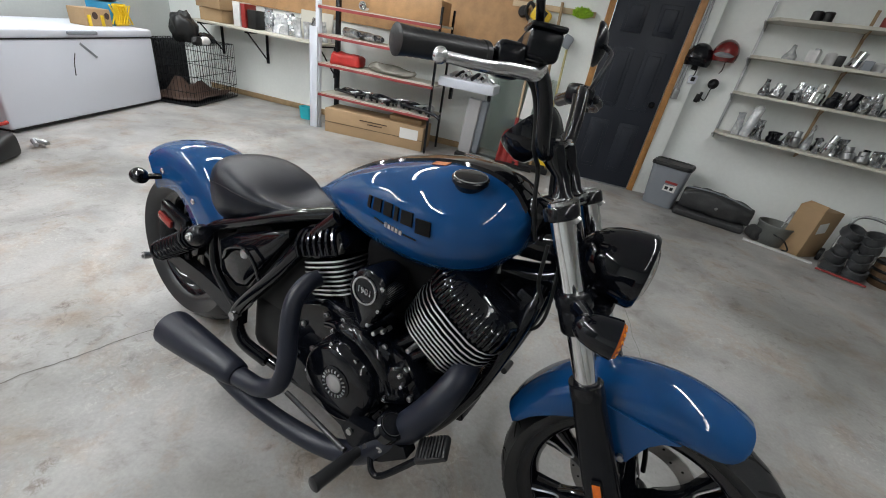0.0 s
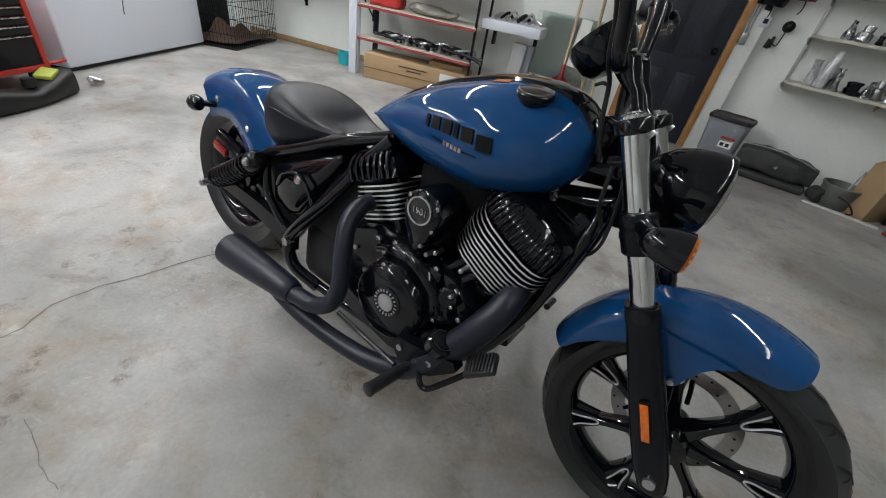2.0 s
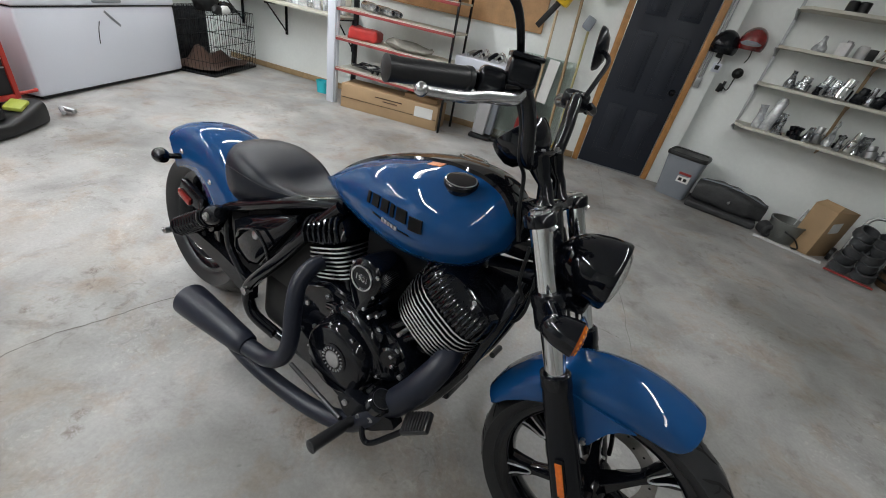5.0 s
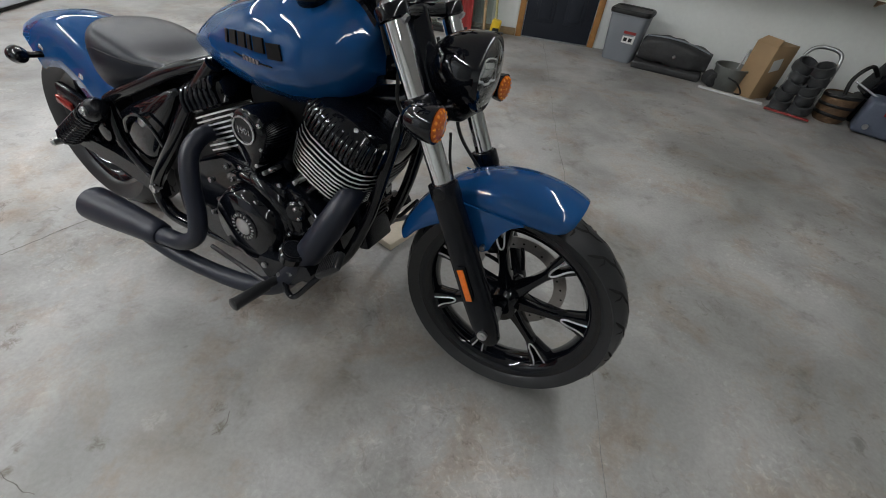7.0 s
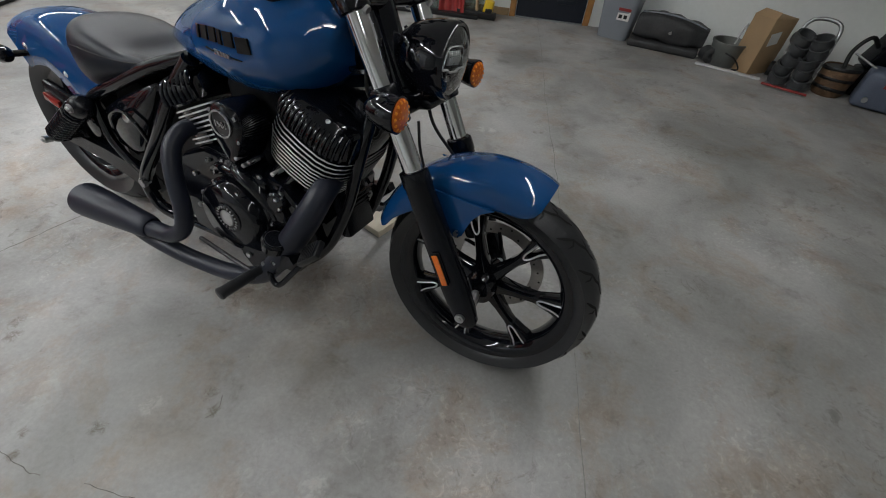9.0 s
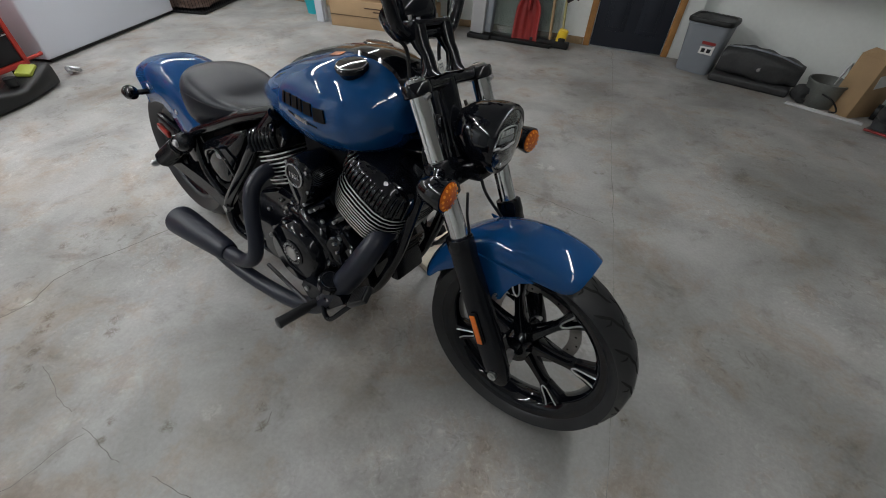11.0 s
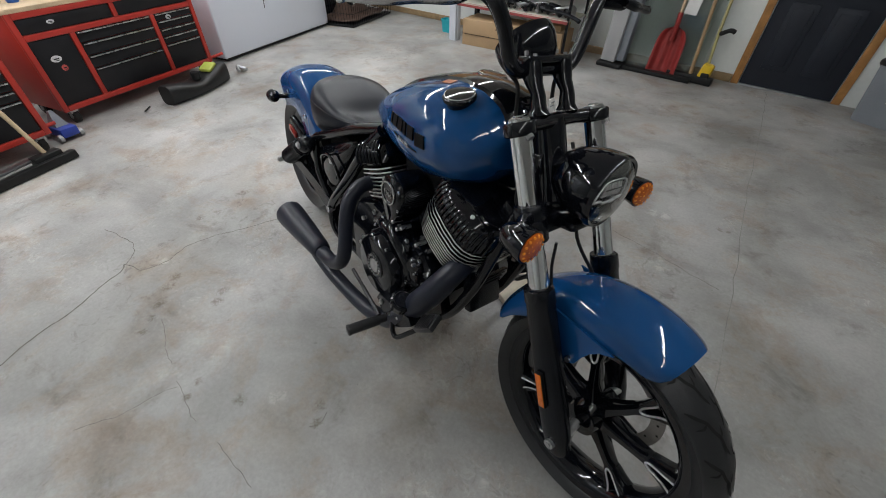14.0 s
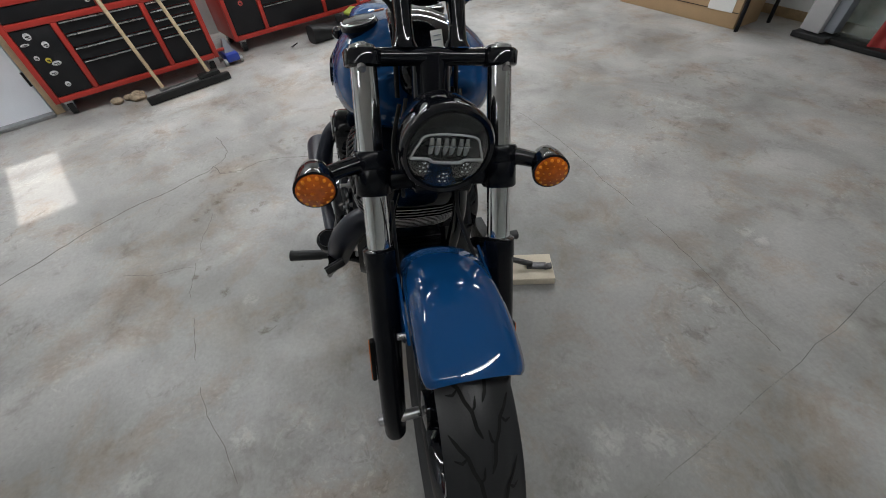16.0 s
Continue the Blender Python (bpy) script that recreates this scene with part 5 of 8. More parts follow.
def cylinder(o, lean, hw, hd, n, head_h, name, ribs=7, p=0.45):
    """Finned barrel and head; o: middle of the fins' foot, lean: degrees ahead."""
    up, fw_ = V(math.sin(radians(lean)), 0, math.cos(radians(lean))), V(math.cos(radians(lean)), 0, -math.sin(radians(lean)))

    def slabring(h, k=1.0, ky=1.0):
        pts = []
        for a in range(24):
            t = 2 * math.pi * a / 24
            c, s = math.cos(t), math.sin(t)
            pts.append(o + up * h + fw_ * math.copysign(abs(c) ** p, c) * hw * k + V(0, math.copysign(abs(s) ** p, s) * hd * ky, 0))
        return pts
    bm = BM()
    cyl(bm, o - up * 0.12, o + up * 0.02, 0.066, n=24)
    loft(bm, [slabring(-0.005, 0.86, 0.90), slabring(0.012 * n, 0.86, 0.90)])
    c = part(name, bm, GLOSS, eng, "finned engine cylinder")
    for i in range(n):
        bm = BM()
        h = 0.0132 * i
        k = 1.0 - 0.012 * abs(i - n * 0.6)
        loft(bm, [slabring(h, k * 0.96, k * 0.97), slabring(h + 0.0008, k, k), slabring(h + 0.0056, k, k), slabring(h + 0.0064, k * 0.96, k * 0.97)])
        fin = part("cooling_fin", bm, GLOSS, c)
        fin.data.materials.append(FINM)
        for f in fin.data.polygons:
            f.material_index = 1 if abs(f.normal.dot(up)) < 0.9 and len(f.vertices) == 4 and f.area < 0.0009 else 0
    for i in range(5):
        bm = BM()
        loft(bm, [slabring(-0.022 - 0.013 * i, 0.60, 0.66), slabring(-0.0185 - 0.013 * i, 0.60, 0.66)])
        part("lower_fin", bm, STEEL, c)
    top = 0.0132 * n
    bm = BM()
    loft(bm, [slabring(top + 0.002, 0.93, 0.97), slabring(top + 0.008, 0.97, 1.0), slabring(top + head_h * 0.55, 0.95, 0.97), slabring(top + head_h * 0.9, 0.82, 0.84), slabring(top + head_h, 0.65, 0.7)])
    part("rocker_cover", bm, GLOSS, c, "ribbed gloss black rocker cover")
    if ribs > 8:
        # many short ribs round the foot of a smooth dome
        for i in range(ribs):
            q = -0.90 + 1.80 * i / (ribs - 1)
            g = hd * math.sqrt(1 - abs(q) ** (2 / p)) ** p
            for e in (-1, 1):
                bm = BM()
                tube(bm, [o + up * (top + 0.006) + fw_ * hw * q + V(0, e * g * 0.99, 0), o + up * (top + head_h * 0.40) + fw_ * hw * q * 0.98 + V(0, e * g * 0.985, 0), o + up * (top + head_h * 0.66) + fw_ * hw * q * 0.93 + V(0, e * g * 0.915, 0), o + up * (top + head_h * 0.80) + fw_ * hw * q * 0.90 + V(0, e * g * 0.84, 0)], [0.0046, 0.0046, 0.0042, 0.0030], 8, 3)
                part("rocker_rib", bm, GLOSS, c)
        for q in (0.25,):
            bm = BM()
            lathe(bm, [(0.007, -0.006), (0.007, 0.001), (0.004, 0.003), (0.0, 0.003)], o + up * (top + head_h * 0.90) + fw_ * hw * q + V(0, -hd * 0.80, 0), up - V(0, 0.9, 0), 10)
            part("cover_bolt", bm, STEEL, c)
    else:
        for i in range(ribs):
            bm = BM()
            q = -0.78 + 1.56 * i / (ribs - 1)
            tube(bm, [o + up * (top + 0.010) + fw_ * hw * q + V(0, -hd * 0.985, 0), o + up * (top + head_h * 0.6) + fw_ * hw * q * 0.97 + V(0, -hd * 0.97, 0), o + up * (top + head_h * 0.98) + fw_ * hw * q * 0.85 + V(0, -hd * 0.76, 0), o + up * (top + head_h * 1.01) + fw_ * hw * q * 0.80 + V(0, 0, 0), o + up * (top + head_h * 0.98) + fw_ * hw * q * 0.85 + V(0, hd * 0.76, 0), o + up * (top + 0.010) + fw_ * hw * q + V(0, hd * 0.985, 0)], 0.0068, 8, 4)
            part("rocker_rib", bm, GLOSS, c)
    return c


cylinder(V(-0.835, -0.02, 0.522), -24, 0.092, 0.140, 8, 0.080, "rear_cylinder")
cylinder(V(-0.506, -0.02, 0.532), 27, 0.127, 0.152, 10, 0.085, "front_cylinder", 17, 0.62)
# air cleaner
bm = BM()


def teardrop(k, y, cx=-0.668, cz=0.632):
    pts = []
    for i in range(32):
        a = 2 * math.pi * i / 32
        c, s = math.cos(a), math.sin(a)
        dz = s * 0.062 if s > 0 else s * 0.112
        dx = c * 0.056 * (1 if s > 0 else (1 - abs(s) ** 1.6 * 0.55))
        pts.append(V(cx + dx * k, y, cz + dz * k))
    return pts


loft(bm, [teardrop(0.95, -0.10), teardrop(1.0, -0.15), teardrop(1.0, -0.185), teardrop(0.94, -0.199), teardrop(0.80, -0.205)])
ac = part("air_cleaner", bm, GLOSS, bike, "gloss black teardrop air cleaner cover")
bm = BM()
lathe(bm, [(0.036, 0), (0.036, 0.004), (0.032, 0.006), (0.030, 0.004), (0.0, 0.004)], (-0.668, -0.204, 0.640), (0, -1, 0), 32)
part("round_badge", bm, GLOSS, ac)
bm = BM()
lathe(bm, [(0.036, 0.0035), (0.036, 0.0075), (0.0315, 0.0075), (0.0315, 0.0035)], (-0.668, -0.204, 0.640), (0, -1, 0), 32, full=False)
part("badge_ring", bm, STEEL, ac, "bright ring of the badge")
txt = bpy.data.curves.new("badge_year", "FONT")
txt.body, txt.size, txt.align_x, txt.align_y, txt.extrude = "1901", 0.023, "CENTER", "CENTER", 0.0008
to = new("badge_year", txt)
to.parent = ac
to.matrix_local = Matrix.Translation((-0.668, -0.2095, 0.638)) @ Euler((radians(90), 0, 0)).to_matrix().to_4x4()
txt.materials.append(STEEL)
for x, z in ((-0.708, 0.665), (-0.628, 0.60), (-0.625, 0.66)):
    bm = BM()
    lathe(bm, [(0.006, 0), (0.006, 0.004), (0, 0.006)], (x, -0.199, z), (0, -1, 0), 10)
    part("screw", bm, STEEL, ac)
BOLTS = [(-0.771, 0.437), (-0.756, 0.473), (-0.644, 0.491), (-0.65, 0.549), (-0.627, 0.535), (-0.603, 0.552), (-0.524, 0.544), (-0.531, 0.463), (-0.521, 0.437), (-0.627, 0.389), (-0.561, 0.37), (-0.693, 0.417), (-0.77, 0.378), (-0.789, 0.293), (-0.755, 0.223), (-0.576, 0.301)]
# timing cover on the right, primary on the left
for s in (-1, 1):
    bm = BM()
    o = V(-0.700, s * 0.17, 0.355)
    rings = []
    for k, y in ((1.06, 0.0), (1.06, 0.025), (1.0, 0.050), (0.94, 0.062), (0.88, 0.066)):
        rings.append([o + V(math.cos(a) * 0.108 * k * (1.12 if math.cos(a) > 0 else 1), s * y, math.sin(a) * 0.108 * k * (1.05 if math.sin(a) < 0 else 1)) for a in (2 * math.pi * i / 32 for i in range(32))])
    loft(bm, rings)
    cv = part("timing_cover" if s < 0 else "primary_cover", bm, GLOSS, eng, "gloss black engine side cover")
    bm = BM()
    lathe(bm, [(0.047, 0.062), (0.047, 0.069), (0.042, 0.071), (0.0, 0.071)], o + V(0.01, 0, 0.01), (0, s, 0), 36)
    part("cover_badge", bm, GLOSS, cv)
    bm = BM()
    lathe(bm, [(0.026, 0.070), (0.025, 0.074), (0.012, 0.078), (0.0, 0.077)], o + V(0.01, 0, 0.01), (0, s, 0), 24)
    for i in range(20):
        a = 2 * math.pi * i / 20
        box(bm, o + V(0.01 + math.cos(a) * 0.0355, s * 0.072, 0.01 + math.sin(a) * 0.0355), (0.0035, 0.003, 0.0075), (0, -math.degrees(a) + 90, 0))
    part("badge_medallion", bm, STEEL, cv, "silver medallion with a ring of marks")
    for i in range(8):
        a = 2 * math.pi * i / 8 + 0.3
        p = o + V(math.cos(a) * 0.108, s * 0.048, math.sin(a) * 0.105)
        bm = BM()
        lathe(bm, [(0.0075, 0), (0.0075, 0.007), (0.004, 0.009), (0, 0.008)], p, (0, s, 0), 8)
        part("cover_bolt", bm, STEEL, cv)
for x, z in ((-0.80, 0.49), (-0.74, 0.505), (-0.60, 0.50), (-0.53, 0.47), (-0.50, 0.40), (-0.88, 0.42), (-0.90, 0.30), (-0.50, 0.30), (-0.56, 0.44)):
    bm = BM()
    lathe(bm, [(0.008, 0), (0.008, 0.007), (0.004, 0.009), (0, 0.008)], (x, -0.176, z), (0, -1, 0), 8)
    part("case_bolt", bm, STEEL, eng)
for x, z in BOLTS:
    bm = BM()
    lathe(bm, [(0.0062, -0.03), (0.0062, 0.005), (0.0035, 0.007), (0, 0.0065)], (x, -0.197, z), (0, -1, 0), 8)
    part("case_bolt", bm, STEEL, eng)
for a, b in (((-0.745, -0.135, 0.47), (-0.815, -0.12, 0.60)), ((-0.71, -0.135, 0.475), (-0.765, -0.12, 0.60)), ((-0.62, -0.15, 0.455), (-0.50, -0.13, 0.60)), ((-0.58, -0.15, 0.44), (-0.45, -0.13, 0.58))):
    bm = BM()
    cyl(bm, a, b, 0.0145, n=14)
    lathe(bm, [(0.021, 0), (0.021, 0.022), (0.016, 0.028)], a, Vector(b) - Vector(a), 14)
    part("pushrod_tube", bm, GLOSS, eng)
bm = BM()
box(bm, (-0.66, -0.165, 0.475), (0.17, 0.05, 0.065), (0, 4, 0), 0.018)
box(bm, (-0.575, -0.17, 0.40), (0.12, 0.045, 0.11), (0, -30, 0), 0.02)
tube(bm, [(-0.735, -0.165, 0.485), (-0.66, -0.185, 0.490), (-0.60, -0.185, 0.455), (-0.555, -0.18, 0.385)], [0.020, 0.024, 0.024, 0.018], 10)
tube(bm, [(-0.60, -0.185, 0.455), (-0.575, -0.185, 0.40), (-0.585, -0.18, 0.33)], [0.018, 0.020, 0.016], 10)
tube(bm, [(-0.80, -0.165, 0.455), (-0.735, -0.18, 0.485), (-0.66, -0.185, 0.490)], [0.016, 0.020, 0.020], 10)
lathe(bm, [(0.030, 0.0), (0.030, 0.026), (0.024, 0.032), (0.0, 0.033)], (-0.545, -0.165, 0.445), (0.2, -1, 0.1), 20)
part("cam_housing", bm, GLOSS, eng)

# ---- exhaust ----
bm = BM()
tube(bm, [(-0.87, -0.13, 0.560), (-0.872, -0.185, 0.558), (-0.868, -0.232, 0.520), (-0.845, -0.262, 0.450), (-0.825, -0.278, 0.370), (-0.838, -0.288, 0.295), (-0.895, -0.296, 0.250), (-0.965, -0.300, 0.240), (-1.035, -0.303, 0.232)], [0.024, 0.0245, 0.0248, 0.0248, 0.0248, 0.0248, 0.0255, 0.027, 0.0285], 16)
part("rear_header_pipe", bm, MATTE, bike, "matte black exhaust header")
bm = BM()
lathe(bm, [(0.030, 0.0), (0.034, 0.004), (0.039, 0.03), (0.050, 0.18), (0.057, 0.29), (0.057, 0.318), (0.053, 0.322), (0.047, 0.29), (0.042, 0.18), (0.0, 0.16)], (-0.985, -0.301, 0.240), (-0.995, -0.03, -0.02), 28)
part("muffler", bm, MATTE, bike, "matte black slash-cut muffler")
bm = BM()
tube(bm, [(-0.405, -0.10, 0.535), (-0.400, -0.160, 0.515), (-0.422, -0.200, 0.450), (-0.465, -0.222, 0.370), (-0.520, -0.235, 0.285), (-0.585, -0.245, 0.205), (-0.69, -0.26, 0.165), (-0.82, -0.275, 0.158), (-0.94, -0.29, 0.172), (-1.03, -0.298, 0.195), (-1.09, -0.30, 0.215)], [0.030, 0.034, 0.038, 0.038, 0.035, 0.030, 0.027, 0.0265, 0.0265, 0.027, 0.026], 16)
part("front_header_pipe", bm, MATTE, bike, "matte black front exhaust header with heat shield")
bm = BM()
tube(bm, [(-0.60, -0.27, 0.225), (-0.86, -0.235, 0.215)], 0.007, 10, 2)
part("brake_rod", bm, DARKST, bike)

# ---- foot controls and stand ----
for s in (-1, 1):
    bm = BM()
    pts = [(-0.630, 0.280), (-0.615, 0.310), (-0.56, 0.318), (-0.445, 0.348), (-0.432, 0.325), (-0.495, 0.262), (-0.550, 0.230), (-0.60, 0.245)]
    loft(bm, [[V(x, s * y, z) for x, z in pts] for y in (0.225, 0.262)])
    fb = part("foot_control_bracket", bm, SATIN, bike)
    for x, z in ((-0.60, 0.285), (-0.545, 0.275), (-0.505, 0.300)):
        bm = BM()
        cyl(bm, (x, s * 0.26, z), (x, s * 0.268, z), 0.009, n=8)
        part("bolt", bm, STEEL, fb)
    bm = BM()
    tube(bm, [(-0.50, s * 0.11, 0.25), (-0.54, s * 0.20, 0.255), (-0.55, s * 0.24, 0.26)], 0.018, 10)
    part("mount_arm", bm, SATIN, fb)
    bm = BM()
    a, d = V(-0.560, s * 0.262, 0.250), V(-0.14, s * 0.98, -0.05).normalized()
    prof = [(0.010, 0), (0.0135, 0.004), (0.0135, 0.030), (0.0165, 0.034), (0.0172, 0.124), (0.0185, 0.127), (0.0185, 0.133), (0.014, 0.136), (0.0, 0.136)]
    lathe(bm, prof, a, d, 16)
    part("foot_peg", bm, RUBBER, fb, "smooth black rubber foot peg")
    bm = BM()
    tube(bm, [(-0.53, s * 0.262, 0.262), (-0.51, s * 0.272, 0.232), (-0.485, s * 0.272, 0.232), (-0.44, s * 0.262, 0.290), (-0.40, s * 0.245, 0.345)], 0.008, 8)
    part("pedal_arm", bm, SATIN, fb)
    bm = BM()
    if s < 0:
        box(bm, (-0.385, -0.240, 0.372), (0.085, 0.055, 0.018), (20, -42, 8), 0.005)
        part("brake_pedal_pad", bm, RUBBER, fb, "ribbed black brake pedal pad")
        for i in range(8):
            bm = BM()
            box(bm, V(-0.391, -0.243, 0.380) + V((-0.034 + 0.0097 * i) * 0.74, 0, (-0.034 + 0.0097 * i) * 0.67), (0.004, 0.05, 0.005), (20, -42, 8))
            part("pad_rib", bm, DARKST, fb)
    else:
        cyl(bm, (-0.385, 0.225, 0.315), (-0.385, 0.29, 0.312), 0.011, n=12)
        part("shift_peg", bm, RUBBER, fb)
bm = BM()
lathe(bm, [(0.034, -0.02), (0.036, 0.008), (0.030, 0.014), (0.0, 0.015)], (-0.495, -0.255, 0.372), (0.38, -0.06, 0.92), 24)
oc = part("oil_filter_cap", bm, GLOSS, bike)
bm = BM()
lathe(bm, [(0.026, 0.0145), (0.025, 0.0162), (0.0, 0.0162)], (-0.495, -0.255, 0.372), (0.38, -0.06, 0.92), 24)
part("cap_disc", bm, SATIN, oc)
bm = BM()
lathe(bm, [(0.0275, 0.0150), (0.0275, 0.0166), (0.0262, 0.0166), (0.0262, 0.0150)], (-0.495, -0.255, 0.372), (0.38, -0.06, 0.92), 28, full=False)
part("cap_ring", bm, DARKST, oc)
bm = BM()
tube(bm, [(-0.64, 0.13, 0.17), (-0.61, 0.25, 0.15), (-0.565, 0.42, 0.115), (-0.548, 0.475, 0.106)], [0.014, 0.012, 0.011, 0.011], 10)
ball(bm, (-0.575, 0.385, 0.121), 0.017, 14, 9, (0.8, 1.5, 0.8))
st = part("side_stand", bm, DARKST, bike, "dark steel side stand with a flat foot")
bm = BM()
box(bm, (-0.540, 0.492, 0.102), (0.034, 0.075, 0.008), (9, 0, -18), 0.003)
box(bm, (-0.524, 0.532, 0.110), (0.030, 0.030, 0.007), (28, 0, -18), 0.003)
part("stand_foot", bm, DARKST, st)


# ---- left wall: freezer, tool cabinets and what stands on and before them ----
def W(x, y, z, rz=0):
    return WEST @ pose(x, y, z, 0, 0, rz)


def E(x, y, z, rz=0):
    return EAST @ pose(x, y, z, 0, 0, rz)


fz = thing("chest_freezer", W(0.41, 0.03, 0), "large white chest freezer with a scuffed front", "freezer")
bm = BM()
box(bm, (0, 0, 0.335), (0.64, 1.70, 0.61), bev=0.018, seg=3)
part("body", bm, WHITEPAINT, fz)
bm = BM()
box(bm, (0, 0, 0.68), (0.66, 1.72, 0.07), bev=0.02, seg=3)
part("lid", bm, WHITEPAINT, fz)
bm = BM()
box(bm, (0.0, 0, 0.022), (0.60, 1.64, 0.03))
part("plinth", bm, DARKPL, fz)
bm = BM()
box(bm, (0.335, -0.02, 0.685), (0.035, 0.30, 0.028), bev=0.01)
part("lid_handle", bm, GREYPL, fz, "grey lid handle")
bm = BM()
box(bm, (0.0, 0, 0.643), (0.648, 1.705, 0.008))
part("lid_gasket", bm, DARKPL, fz)
bm = BM()
box(bm, (0.3215, 0.02, 0.545), (0.003, 0.19, 0.020), (-38, 0, 0))
part("tape_strip", bm, GREYPL, fz, "torn strip of grey tape")
bm = BM()
tube(bm, [(0.3215, -0.13, 0.53), (0.3215, -0.155, 0.47), (0.3215, -0.17, 0.40), (0.3215, -0.175, 0.36)], 0.0035, 6)
part("scratch", bm, DARKPL, fz, "dark scratch")
bm = BM()
tube(bm, [(0.02, -1.2, 1.05), (0.02, -0.6, 1.08), (0.02, 0.1, 1.11), (0.02, 0.62, 1.12)], 0.006, 8)
solo("power_cord", bm, DARKPL, W(0, 0, 0), "black power cord strung along the wall", "cord")
bm = BM()
box(bm, (0.02, 0.66, 1.14), (0.04, 0.07, 0.11), bev=0.005)
solo("wall_outlet", bm, DARKPL, W(0, 0, 0), "dark wall outlet with a plug", "outlet")
bm = BM()
tube(bm, [(0.02, -0.98, 1.9), (0.02, -0.98, 1.3), (0.02, -1.0, 0.8), (0.03, -1.02, 0.3)], 0.008, 8)
tube(bm, [(0.02, -1.05, 1.9), (0.02, -1.04, 1.3), (0.02, -1.07, 0.8), (0.03, -1.05, 0.3)], 0.006, 8)
solo("hanging_hoses", bm, DARKPL, W(0, 0, 0), "two black hoses hanging on the wall", "hose")

cb = thing("cardboard_carton", W(0.50, 0.42, 0.716), "small brown cardboard carton with yellow tabs", "box")
bm = BM()
box(bm, (0, 0, 0.07), (0.16, 0.30, 0.14), bev=0.004)
part("body", bm, CARD, cb)
for y in (-0.11, 0.04):
    bm = BM()
    box(bm, (0.083, y, 0.045), (0.012, 0.035, 0.09), bev=0.004)
    part("tab", bm, YELLOW, cb, "yellow paper tab")
for y, r in ((-0.04, 0.03), (0.10, 0.028)):
    bm = BM()
    lathe(bm, [(r, 0), (r, 0.003), (0, 0.003)], (0.081, y, 0.085), (1, 0, 0), 20)
    part("printed_spot", bm, BROWNCL, cb)
cr = thing("plastic_crate", W(0.46, 0.75, 0.716), "blue plastic crate with a yellow lattice end", "crate")
bm = BM()
box(bm, (-0.05, 0, 0.10), (0.24, 0.26, 0.20), (0, 0, 10), 0.02)
part("tub", bm, mat("blue_crate_plastic", (0.02, 0.22, 0.40), 0.45, var=0.2), cr)
bm = BM()
for i in range(6):
    o = -0.09 + 0.036 * i
    box(bm, (0.09, o, 0.10), (0.012, 0.009, 0.20), (35, 0, 10))
    box(bm, (0.09, o, 0.10), (0.012, 0.009, 0.20), (-35, 0, 10))
box(bm, (0.084, 0, 0.10), (0.006, 0.22, 0.19), (0, 0, 10))
part("lattice", bm, YELLOW, cr, "yellow plastic lattice")
bm = BM()
box(bm, (-0.02, -0.03, 0.225), (0.14, 0.2, 0.05), (0, 0, 25), 0.015)
solo("dark_bundle", bm, DARKPL, W(0.46, 0.75, 0.716), "dark folded bundle on the crate", "bundle")


